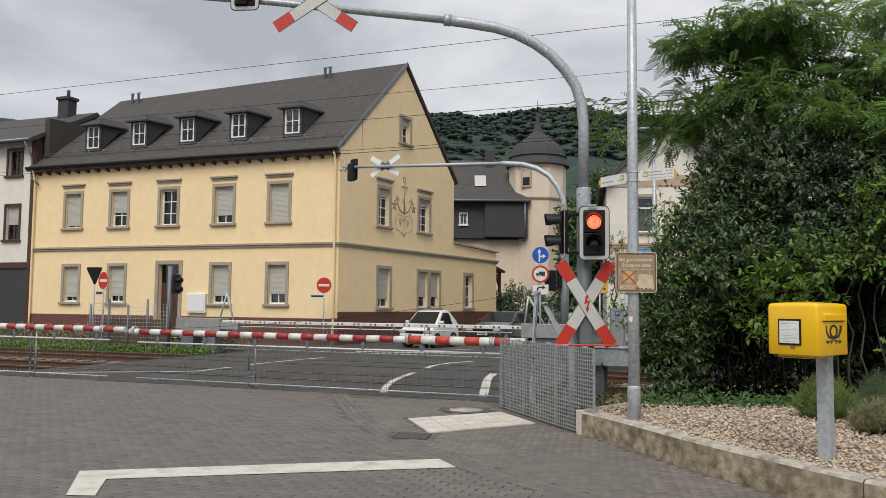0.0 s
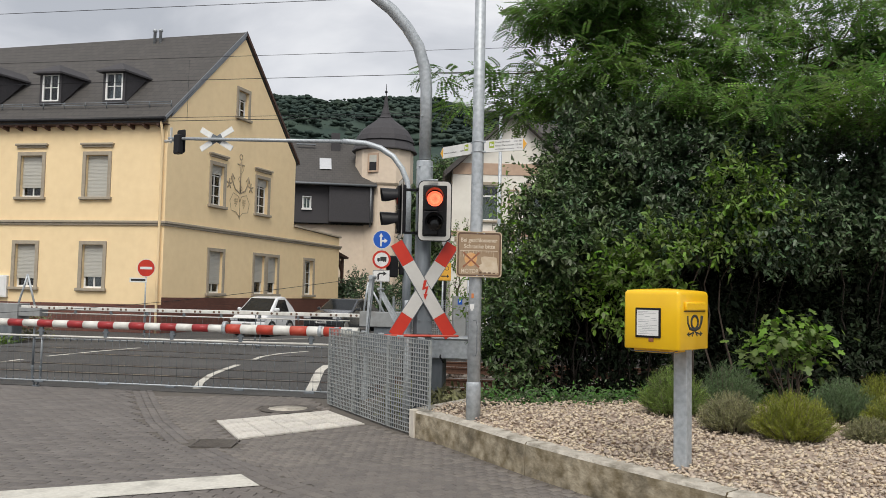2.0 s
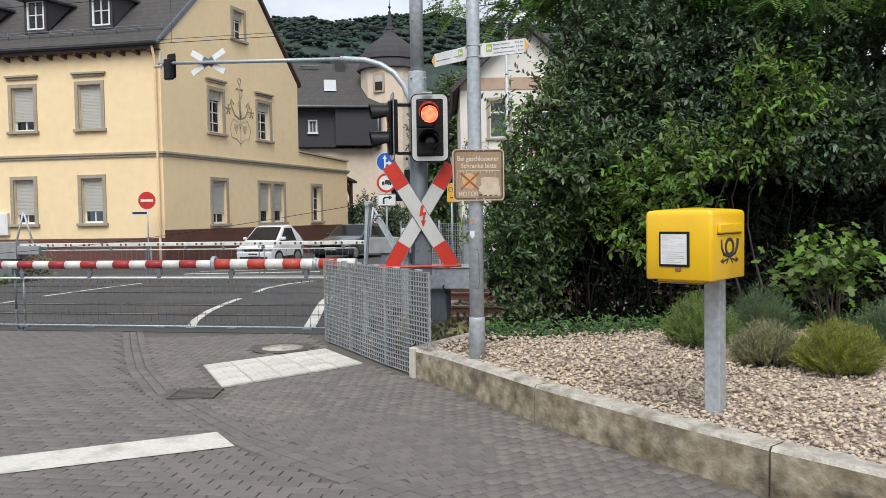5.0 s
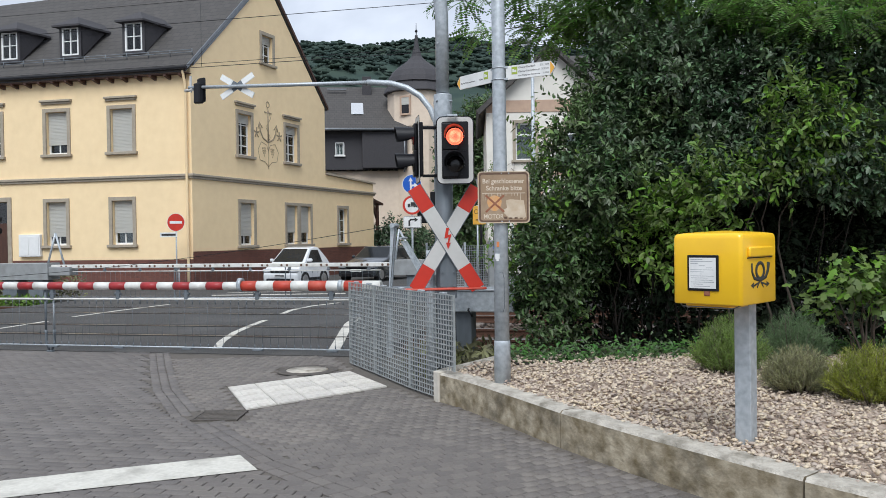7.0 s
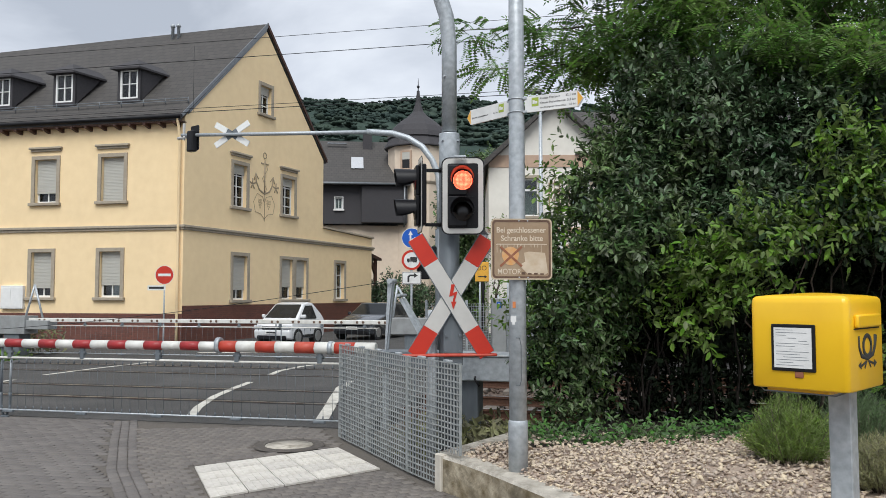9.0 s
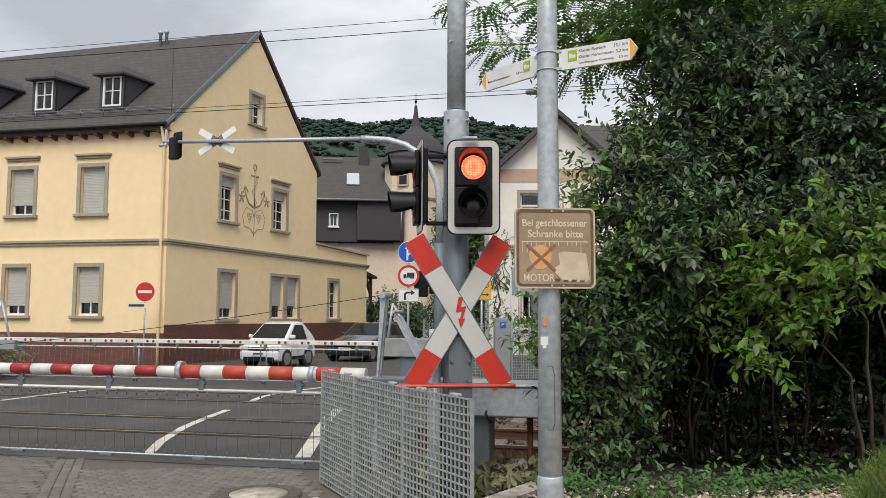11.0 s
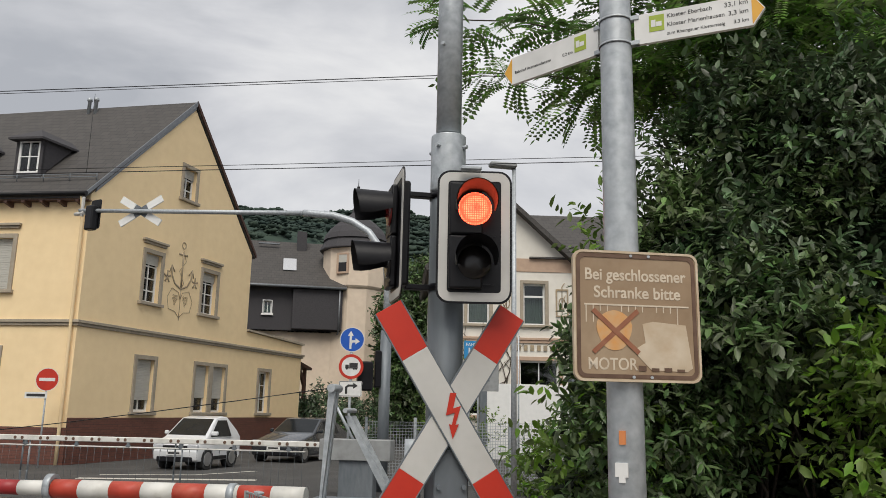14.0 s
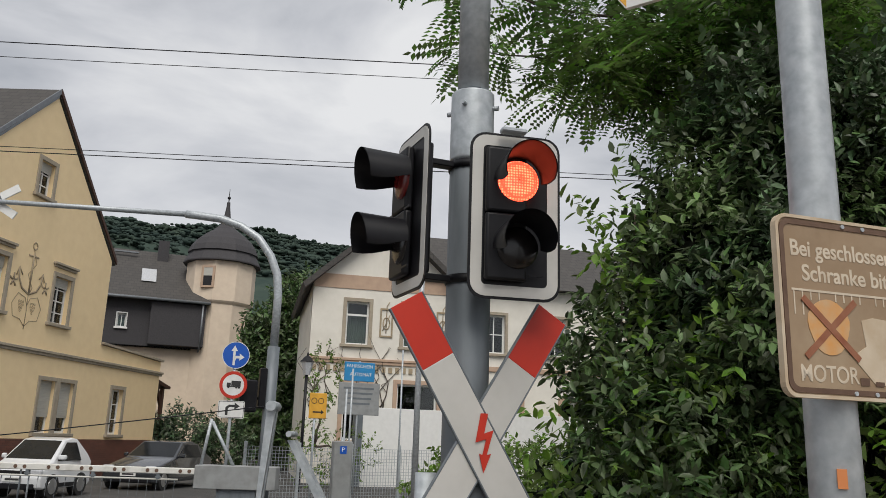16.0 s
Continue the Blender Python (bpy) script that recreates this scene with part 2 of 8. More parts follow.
GRAVEL_PART = material("pink_gravel_pebble", (0.54, 0.46, 0.36), (0.43, 0.335, 0.25), scale=12, rough=0.85, randomness=0.28, stain=0.3, stain_color=(0.62, 0.56, 0.5), stain_scale=6)
SOIL = material("dark_soil", (0.05, 0.038, 0.028), (0.035, 0.027, 0.02), scale=20, rough=0.95, bump=0.6, bump_scale=30)
GRAVELBED = material("gravel_bed", (0.45, 0.36, 0.29), (0.30, 0.23, 0.18), scale=45, rough=0.95, bump=0.9, bump_scale=45)
BALLAST = material("rusty_ballast", (0.16, 0.115, 0.085), (0.085, 0.062, 0.05), scale=28, rough=0.95, bump=1.0, bump_scale=26)
BALLAST_STONE = material("ballast_stone", (0.17, 0.125, 0.095), (0.11, 0.085, 0.065), scale=10, rough=0.9, island=0.3)
RUST = material("rusty_rail", (0.13, 0.065, 0.04), (0.085, 0.045, 0.03), scale=25, rough=0.75, metal=0.3, bump=0.2)
RAILTOP = material("worn_rail_head", (0.42, 0.41, 0.40), (0.3, 0.29, 0.28), scale=20, rough=0.3, metal=0.9)
SLEEPER = material("concrete_sleeper", (0.22, 0.19, 0.16), (0.15, 0.13, 0.11), scale=14, rough=0.9, bump=0.3)
BARK = material("grey_brown_bark", (0.11, 0.085, 0.065), (0.06, 0.048, 0.038), scale=18, rough=0.95, bump=0.9, bump_scale=30, stretch=(1, 1, 0.25))
# bark tone lowered so the shrub stems carry the shade of the hollows
BARK_SHADE = material("shaded_shrub_bark", (0.05, 0.04, 0.032), (0.03, 0.025, 0.02), scale=18, rough=0.95, bump=0.5, bump_scale=30)
LEAF = material("dark_green_leaf", (0.135, 0.185, 0.10), (0.05, 0.088, 0.045), scale=1.7, rough=0.42, island=0.45, transmit=0.16, spec=0.4)
LEAF_LIGHT = material("light_green_leaf", (0.17, 0.25, 0.055), (0.10, 0.18, 0.036), scale=8, rough=0.5, island=0.35, transmit=0.28, spec=0.35)
# near-black leaf colour holds the shade of the hollows, not another species
SHADE_LEAF = material("shade_dark_leaf", (0.03, 0.042, 0.022), (0.018, 0.028, 0.015), scale=4, rough=0.6, island=0.35, spec=0.2)
LEAF_MID = material("mid_green_leaf", (0.15, 0.205, 0.085), (0.058, 0.10, 0.042), scale=1.7, rough=0.42, island=0.45, transmit=0.22, spec=0.4)
LEAF_LOCUST = material("locust_leaflet", (0.21, 0.32, 0.08), (0.08, 0.155, 0.055), scale=1.5, rough=0.55, island=0.4, transmit=0.4, spec=0.3)
LEAF_IVY = material("ivy_leaf", (0.085, 0.16, 0.04), (0.045, 0.095, 0.025), scale=5, rough=0.5, island=0.4, transmit=0.2)
HERB_A = material("yellow_green_needle", (0.255, 0.27, 0.04), (0.155, 0.18, 0.032), scale=4, rough=0.65, island=0.35, transmit=0.2)
HERB_B = material("green_needle", (0.195, 0.27, 0.06), (0.115, 0.165, 0.045), scale=4, rough=0.65, island=0.35, transmit=0.2)
HERB_D = material("grey_green_needle", (0.13, 0.19, 0.085), (0.075, 0.115, 0.05), scale=4, rough=0.7, island=0.35, transmit=0.15)
HERB_C = material("brown_green_needle", (0.27, 0.26, 0.14), (0.18, 0.185, 0.09), scale=4, rough=0.7, island=0.35, transmit=0.15)
# bluish grey mixed into the canopy green as distance haze
FOREST = material("hazy_forest_canopy", (0.054, 0.076, 0.062), (0.036, 0.054, 0.049), scale=0.12, rough=0.95, island=0.08, spec=0.05, stain=0.5, stain_color=(0.075, 0.10, 0.065), stain_scale=0.02, detail=8)
WALLWHITE = material("white_render", (0.76, 0.73, 0.66), (0.70, 0.67, 0.60), scale=3, rough=0.9, bump=0.1, stain=0.3, stain_color=(0.52, 0.48, 0.41), stain_scale=0.7)
CREAM = material("cream_render", (0.74, 0.62, 0.49), (0.68, 0.56, 0.44), scale=3, rough=0.9, bump=0.1, stain=0.3, stain_color=(0.5, 0.41, 0.32), stain_scale=0.6)
WALLPINK = material("pale_sandstone_render", (0.50, 0.36, 0.26), (0.44, 0.31, 0.23), scale=4, rough=0.9, bump=0.1, stain=0.3, stain_color=(0.36, 0.25, 0.19))
BROWNWOOD = material("dark_brown_wood", (0.08, 0.035, 0.022), (0.055, 0.025, 0.017), scale=14, rough=0.65, stretch=(1, 1, 0.2))
DARKPANEL = material("anthracite_panel", (0.035, 0.036, 0.04), (0.045, 0.045, 0.05), rough=0.5)
ZINC = material("zinc_sheet", (0.22, 0.235, 0.25), (0.17, 0.18, 0.195), scale=6, rough=0.45, metal=0.5, stain=0.3, stain_color=(0.12, 0.12, 0.12))
FADED = material("faded_brown_sheet", (0.32, 0.225, 0.14), (0.25, 0.17, 0.10), scale=7, rough=0.65, stain=0.6, stain_color=(0.46, 0.36, 0.245), stain_scale=3.2, detail=8)
FADED_LETTER = material("faded_cream_lettering", (0.66, 0.57, 0.45), (0.5, 0.42, 0.32), scale=20, rough=0.6)
FADED_EDGE = material("dark_brown_sign_edge", (0.10, 0.055, 0.035), (0.15, 0.09, 0.06), scale=20, rough=0.7)
FADED_ORANGE = material("faded_orange_print", (0.62, 0.30, 0.09), (0.55, 0.36, 0.2), scale=25, rough=0.65)
FADED_BROWNRED = material("faded_red_brown_print", (0.24, 0.075, 0.035), (0.3, 0.13, 0.07), scale=25, rough=0.65)
FADED_CREAM = material("weathered_cream_patch", (0.60, 0.51, 0.39), (0.46, 0.36, 0.245), scale=9, rough=0.7, stain=0.55, stain_color=(0.4, 0.26, 0.14), stain_scale=7)
SIGNGREEN = material("lime_green_print", (0.36, 0.46, 0.05), rough=0.5)
SIGNORANGE = material("orange_yellow_print", (0.80, 0.42, 0.05), rough=0.5)
CARWHITE = material("white_car_paint", (0.72, 0.73, 0.74), (0.70, 0.71, 0.72), rough=0.25, coat=0.8)
CARGREY = material("dark_grey_car_paint", (0.045, 0.05, 0.058), (0.05, 0.056, 0.063), rough=0.25, metal=0.4, coat=0.8)
CARGLASS = material("dark_car_glass", (0.012, 0.014, 0.015), (0.02, 0.022, 0.024), scale=3, rough=0.08, spec=0.3)
ALLOY = material("alloy_rim", (0.5, 0.5, 0.51), rough=0.3, metal=0.9)
LAMPGLASS = material("headlamp_glass", (0.55, 0.56, 0.58), (0.4, 0.41, 0.43), scale=30, rough=0.15)
RED_LAMP = lamp_material("red_signal_lamp", (1.0, 0.10, 0.045), 2.9, 78.0)
DARKLENS = material("unlit_dark_lens", (0.012, 0.010, 0.010), rough=0.2)
REDLENS = material("unlit_red_lens", (0.16, 0.012, 0.01), rough=0.25)
GALV_GRATE = material("galvanised_grating", (0.41, 0.43, 0.425), (0.29, 0.31, 0.31), scale=12, rough=0.5, metal=0.3)
STICKER = material("orange_sticker", (0.68, 0.24, 0.08), rough=0.5)
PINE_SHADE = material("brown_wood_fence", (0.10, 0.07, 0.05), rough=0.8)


# ---- building helpers ----
T_ANGLE = 160.5                      # the tracks, both barriers and the yellow front run this way
TX, TY = math.cos(radians(T_ANGLE)), math.sin(radians(T_ANGLE))
NX, NY = math.cos(radians(T_ANGLE - 90)), math.sin(radians(T_ANGLE - 90))


def sn(s, n, z=0.0):
    """A place from metres along the track and across it."""
    return Vector((s * TX + n * NX, s * TY + n * NY, z))


def thing(name, m, label="", category="", group="", kind=""):
    ob = new(name)
    ob.matrix_basis = m if isinstance(m, Matrix) else Matrix.Translation(m)
    ob.empty_display_size = 0.2
    return tagged(ob, label, category, group, kind)


def finish(bm, xf=None):
    if xf is not None:
        bm.transform(xf)
        if xf.to_3x3().determinant() < 0:
            bmesh.ops.reverse_faces(bm, faces=bm.faces)
    return bm


def part(name, bm, mat, parent=None, label="", xf=None, m=None):
    """Links a bmesh as one mesh object under a thing or part."""
    finish(bm, xf)
    me = bpy.data.meshes.new(name)
    bm.to_mesh(me)
    bm.free()
    for one in (mat if isinstance(mat, (list, tuple)) else (mat,)):
        me.materials.append(one)
    ob = new(name, me)
    ob.parent = parent
    if m is not None:
        ob.matrix_basis = m
    return tagged(ob, label)


def share(name, mesh, parent, m, label=""):
    ob = new(name, mesh)
    ob.parent = parent
    ob.matrix_basis = m
    return tagged(ob, label)


def bm_new():
    return bmesh.new()


def box(bm, lo, hi, bevel=0.0, mi=0, m=None, seg=1):
    x0, y0, z0 = lo
    x1, y1, z1 = hi
    vs = [bm.verts.new(p) for p in ((x0, y0, z0), (x1, y0, z0), (x1, y1, z0), (x0, y1, z0), (x0, y0, z1), (x1, y0, z1), (x1, y1, z1), (x0, y1, z1))]
    fs = [bm.faces.new([vs[i] for i in f]) for f in ((0, 3, 2, 1), (4, 5, 6, 7), (0, 1, 5, 4), (1, 2, 6, 5), (2, 3, 7, 6), (3, 0, 4, 7))]
    for f in fs:
        f.material_index = mi
    if bevel:
        made = bmesh.ops.bevel(bm, geom=list({e for f in fs for e in f.edges}), offset=bevel, segments=seg, profile=0.5, affect="EDGES")
        for f in made["faces"]:
            f.material_index = mi
            f.smooth = seg > 1
        vs = list({v for f in made["faces"] for v in f.verts})
    if m is not None:
        bmesh.ops.transform(bm, matrix=m, verts=[v for v in vs if v.is_valid])
    return bm


def prism(bm, pts, vec, mi=0, caps=True):
    """A polygon swept along a vector."""
    vec = Vector(vec)
    a = [bm.verts.new(p) for p in pts]
    b = [bm.verts.new(Vector(p) + vec) for p in pts]
    n = len(pts)
    fs = [bm.faces.new((a[i], a[(i + 1) % n], b[(i + 1) % n], b[i])) for i in range(n)]
    if caps:
        fs += [bm.faces.new(a[::-1]), bm.faces.new(b)]
    for f in fs:
        f.material_index = mi
    bmesh.ops.recalc_face_normals(bm, faces=fs)
    return bm


def tube(bm, pts, radius, seg=10, mi=0, caps=True, smooth=True):
    """A round bar along points; radius: one, or one a point."""
    pts = [Vector(p) for p in pts]
    radii = list(radius) if isinstance(radius, (list, tuple)) else [radius] * len(pts)
    rings, up = [], None
    for i, p in enumerate(pts):
        d = (pts[min(i + 1, len(pts) - 1)] - pts[max(i - 1, 0)]).normalized()
        if up is None:
            up = Vector((0, 0, 1)) if abs(d.z) < 0.9 else Vector((1, 0, 0))
        side = d.cross(up).normalized()
        up = side.cross(d).normalized()
        rings.append([bm.verts.new(p + radii[i] * (math.cos(a) * side + math.sin(a) * up)) for a in (2 * math.pi * k / seg for k in range(seg))])
    for r, q in zip(rings, rings[1:]):
        for k in range(seg):
            f = bm.faces.new((r[k], r[(k + 1) % seg], q[(k + 1) % seg], q[k]))
            f.smooth, f.material_index = smooth, mi
    if caps:
        for ring in (rings[0][::-1], rings[-1]):
            f = bm.faces.new(ring)
            f.material_index = mi
    return bm


def revolve(bm, profile, seg=16, centre=(0, 0, 0), mi=0, smooth=True):
    """A turned shape about the upright axis from (radius, height) pairs."""
    c = Vector(centre)
    rings = [[bm.verts.new(c + Vector((max(r, 1e-4) * math.cos(a), max(r, 1e-4) * math.sin(a), z))) for a in (2 * math.pi * k / seg for k in range(seg))] for r, z in profile]
    for r, q in zip(rings, rings[1:]):
        for k in range(seg):
            f = bm.faces.new((r[k], r[(k + 1) % seg], q[(k + 1) % seg], q[k]))
            f.smooth, f.material_index = smooth, mi
    for ring in (rings[0][::-1], rings[-1]):
        bm.faces.new(ring).material_index = mi
    return bm


def rounded(w, h, r, n=5):
    """The outline of a rounded rectangle about the origin, in x and z."""
    out = []
    for cx, cz, a0 in ((w / 2 - r, h / 2 - r, 0), (-w / 2 + r, h / 2 - r, 90), (-w / 2 + r, -h / 2 + r, 180), (w / 2 - r, -h / 2 + r, 270)):
        for k in range(n + 1):
            a = radians(a0 + 90 * k / n)
            out.append((cx + r * math.cos(a), cz + r * math.sin(a)))
    return out


def plate(bm, outline, y0, y1, mi=0):
    """A flat sheet of an outline in x and z, between two depths."""
    return prism(bm, [(x, y0, z) for x, z in outline], (0, y1 - y0, 0), mi)


def ring_plate(bm, outer, inner, y0, y1, mi=0):
    n = len(outer)
    v = [[bm.verts.new((x, y, z)) for x, z in o] for y in (y0, y1) for o in (outer, inner)]
    fs = []
    for i in range(n):
        j = (i + 1) % n
        for a, b in ((v[0], v[1]), (v[2], v[3]), (v[0], v[2]), (v[1], v[3])):
            f = bm.faces.new((a[i], a[j], b[j], b[i]))
            f.material_index = mi
            fs.append(f)
    bmesh.ops.recalc_face_normals(bm, faces=fs)
    return bm


def disc(r, n=28, cx=0.0, cz=0.0):
    return [(cx + r * math.cos(2 * math.pi * k / n), cz + r * math.sin(2 * math.pi * k / n)) for k in range(n)]


def lettering(name, text, size, mat, parent, m, label="", stretch=1.0, align="LEFT", bold=0.0):
    """Flat raised lettering in the built-in font, as a mesh."""
    cu = bpy.data.curves.new(name, "FONT")
    cu.body, cu.size, cu.extrude, cu.align_x, cu.align_y = text, size, 0.0006, align, "CENTER"
    cu.offset = bold * size
    tmp = bpy.data.objects.new(name, cu)
    scene.collection.objects.link(tmp)
    me = bpy.data.meshes.new_from_object(tmp.evaluated_get(bpy.context.evaluated_depsgraph_get()))
    bpy.data.objects.remove(tmp)
    me.transform(Matrix.Diagonal((stretch, 1, 1, 1)))
    me.materials.append(mat)
    ob = new(name, me)
    ob.parent = parent
    ob.matrix_basis = m @ pose(0, 0, 0, 90, 0, 0)
    return tagged(ob, label)


def scatter(name, protos, mats, locs, material_, parent=None, label="", category="", kind="", m=None):
    """Many small shapes joined into one mesh. protos: (verts, faces) of equal face size; mats: k x 3 x 3; locs: k x 3."""
    k = len(locs)
    which = np.arange(k) % len(protos)
    vs, fs, base = [], [], 0
    for i, (pv, pf) in enumerate(protos):
        pick = np.nonzero(which == i)[0]
        if not len(pick):
            continue
        pv, pf = np.asarray(pv, float), np.asarray(pf, int)
        v = np.einsum("kij,vj->kvi", mats[pick], pv) + locs[pick][:, None, :]
        f = pf[None] + (np.arange(len(pick)) * len(pv))[:, None, None] + base
        vs.append(v.reshape(-1, 3))
        fs.append(f.reshape(-1, pf.shape[1]))
        base += len(pick) * len(pv)
    v, f = np.concatenate(vs), np.concatenate(fs)
    me = bpy.data.meshes.new(name)
    me.vertices.add(len(v))
    me.vertices.foreach_set("co", v.ravel())
    me.loops.add(f.size)
    me.loops.foreach_set("vertex_index", f.ravel())
    me.polygons.add(len(f))
    me.polygons.foreach_set("loop_start", np.arange(len(f)) * f.shape[1])
    me.update(calc_edges=True)
    me.materials.append(material_)
    ob = new(name, me)
    ob.parent = parent
    if m is not None:
        ob.matrix_basis = m
    return tagged(ob, label, category, "", kind)


def turns(rng, k, normal=None, spread=1.0, size=None):
    """k turning matrices whose third column leans to the normals, scaled."""
    z = rng.normal(size=(k, 3)) * spread
    if normal is not None:
        z = z + normal
    z /= np.linalg.norm(z, axis=1, keepdims=True) + 1e-9
    x = rng.normal(size=(k, 3))
    x -= (x * z).sum(1, keepdims=True) * z
    x /= np.linalg.norm(x, axis=1, keepdims=True) + 1e-9
    y = np.cross(z, x)
    out = np.stack([x, y, z], axis=2)
    return out * (np.ones(k) if size is None else size)[:, None, None]


def opening_wall(bm, left, right, rows, openings, y0, y1, mi=0):
    """An upright wall between depths y0 (outer) and y1, in rows of height; left and right give its ends at a height; openings: (x0, x1, z0, z1)."""
    zs = sorted({round(z, 4) for z in list(rows) + [z for o in openings for z in o[2:]]})
    def face(a, b, c, d):
        if (Vector(a) - Vector(b)).length < 1e-6 and (Vector(c) - Vector(d)).length < 1e-6:
            return
        ps = [Vector(a)]
        for p in (b, c, d):
            if (Vector(p) - ps[-1]).length > 1e-6 and (Vector(p) - ps[0]).length > 1e-6:
                ps.append(Vector(p))
        if len(ps) > 2:
            bm.faces.new([bm.verts.new(p) for p in ps]).material_index = mi
    for z0, z1 in zip(zs, zs[1:]):
        zm = (z0 + z1) / 2
        cuts = sorted((o[0], o[1]) for o in openings if o[2] < zm < o[3])
        edges = [(left(z0), left(z1))] + [(x, x) for c in cuts for x in c] + [(right(z0), right(z1))]
        for a, b in zip(edges[::2], edges[1::2]):
            face((a[0], y0, z0), (b[0], y0, z0), (b[1], y0, z1), (a[1], y0, z1))
            face((b[0], y1, z0), (a[0], y1, z0), (a[1], y1, z1), (b[1], y1, z1))
    for x0, x1, z0, z1 in openings:
        face((x0, y0, z0), (x0, y1, z0), (x0, y1, z1), (x0, y0, z1))
        face((x1, y1, z0), (x1, y0, z0), (x1, y0, z1), (x1, y1, z1))
        face((x0, y0, z1), (x0, y1, z1), (x1, y1, z1), (x1, y0, z1))
        face((x0, y1, z0), (x0, y0, z0), (x1, y0, z0), (x1, y1, z0))
    return bm


# ---- ground, road, tracks ----
def sheet(name, lo_s, hi_s, lo_n, hi_n, z, mat, label, depth=0.3, kind="structure"):
    bm = bm_new()
    pts = [sn(lo_s, lo_n, z), sn(hi_s, lo_n, z), sn(hi_s, hi_n, z), sn(lo_s, hi_n, z)]
    prism(bm, pts, (0, 0, -depth))
    return tagged(part(name, bm, mat), label, "", "", kind)


# one sheet to the horizon, with the bed of the railway sunk a little into it
bm = bm_new()
box(bm, (-1500, -400, -1.2), (1500, 1500, -0.45))
tagged(part("ground", bm, SOIL), "dark bare earth under the whole place", "", "", "structure")
sheet("road", -60, 90, 22.6, 60, 0.0, ASPHALT, "grey asphalt street beyond the railway", 0.5)
sheet("road", 3.2, 15.4, 12.75, 22.6, 0.0, ASPHALT, "dark grey asphalt of the level crossing deck", 0.5)
sheet("pavement", -12, 60, -60, 12.75, -0.012, JOINT, "sandy joints under the grey block paving", 0.5)
sheet("ground", 15.4, 90, 12.75, 22.6, -0.22, BALLAST, "rusty brown railway ballast", 0.3)
sheet("ground", -60, 3.2, 12.75, 22.6, -0.22, BALLAST, "rusty brown railway ballast", 0.3)
sheet("ground", -60, -12, -60, 12.75, 0.0, SOIL, "dark soil behind the planted bed", 0.5)

# rails, sleepers and crossing flangeways
for centre in (15.56, 19.56):
    for side in (-0.7525, 0.7525):
        n = centre + side
        rail = thing("rail", sn(0, n), "rusty steel rail with a worn bright head", "rail", "rails")
        bm = bm_new()
        prof = [(-0.07, -0.15), (0.07, -0.15), (0.07, -0.135), (0.012, -0.12), (0.012, -0.04), (0.036, -0.03), (0.036, 0.0), (-0.036, 0.0), (-0.036, -0.03), (-0.012, -0.04), (-0.012, -0.12), (-0.07, -0.135)]
        a = sn(-60, 0)
        prism(bm, [a + Vector((NX * p, NY * p, q + 0.004)) for p, q in prof], sn(150, 0))
        part("rail_body", bm, RUST, rail)
        bm = bm_new()
        prism(bm, [a + Vector((NX * p, NY * p, q)) for p, q in ((-0.03, 0.005), (0.03, 0.005), (0.03, 0.009), (-0.03, 0.009))], sn(150, 0))
        part("rail_head", bm, RAILTOP, rail, "bright worn running surface")
        for inner in (-0.11, 0.11):
            bm = bm_new()
            prism(bm, [sn(3.4, inner - 0.028, 0.004), sn(15.2, inner - 0.028, 0.004), sn(15.2, inner + 0.028, 0.004), sn(3.4, inner + 0.028, 0.004)], (0, 0, 0.003))
            part("flangeway", bm, RUBBER, rail, "dark rubber flangeway strip")
    bm = bm_new()
    box(bm, (-0.13, -1.25, -0.24), (0.13, 1.25, -0.14), 0.02)
    first = part("sleeper", bm, SLEEPER)
    mesh = first.data
    tagged(first, "weathered grey concrete sleeper in brown ballast", "sleeper", "sleepers under the rails")
    first.matrix_basis = Matrix.Translation(sn(2.6, centre)) @ pose(0, 0, 0, 0, 0, T_ANGLE)
    for s in [2.0 - 0.6 * k for k in range(20)] + [15.9 + 0.6 * k for k in range(24)]:
        ob = new("sleeper", mesh)
        ob.matrix_basis = Matrix.Translation(sn(s, centre)) @ pose(0, 0, 0, 0, 0, T_ANGLE)
        tagged(ob, "weathered grey concrete sleeper in brown ballast", "sleeper", "sleepers under the rails")

rng = np.random.default_rng(3)
ICO_V = []
g = (1 + 5 ** 0.5) / 2
for a, b in ((-1, g), (1, g), (-1, -g), (1, -g)):
    ICO_V += [(a, b, 0), (0, a, b), (b, 0, a)]
ICO_V = np.array(ICO_V, float) / np.hypot(1, g)
ICO_F = []
for i in range(12):
    for j in range(i + 1, 12):
        for k in range(j + 1, 12):
            d = [np.linalg.norm(ICO_V[p] - ICO_V[q]) for p, q in ((i, j), (j, k), (i, k))]
            if max(d) < 1.1:
                c = np.cross(ICO_V[j] - ICO_V[i], ICO_V[k] - ICO_V[i])
                ICO_F.append((i, j, k) if c @ ICO_V[i] > 0 else (i, k, j))


def pebbles(seed, flat=0.6):
    r = np.random.default_rng(seed)
    out = []
    for _ in range(5):
        v = ICO_V * (1 + r.uniform(-0.5, 0.45, (12, 1)))
        out.append((v * np.array([1.15, r.uniform(0.5, 0.85), flat * r.uniform(0.8, 1.2)]), ICO_F))
    return out


k = 5200
s = np.concatenate([rng.uniform(-7, 3.2, k // 2), rng.uniform(15.4, 27, k // 2)])
n = rng.uniform(12.9, 22.4, k)
locs = np.stack([s * TX + n * NX, s * TY + n * NY, np.full(k, -0.2) + rng.uniform(0, 0.04, k)], 1)
scatter("ballast_stones", pebbles(5, 0.8), turns(rng, k, size=rng.uniform(0.025, 0.05, k)), locs, BALLAST_STONE, None, "rusty brown crushed ballast stones round the rails", "ballast", "stuff")


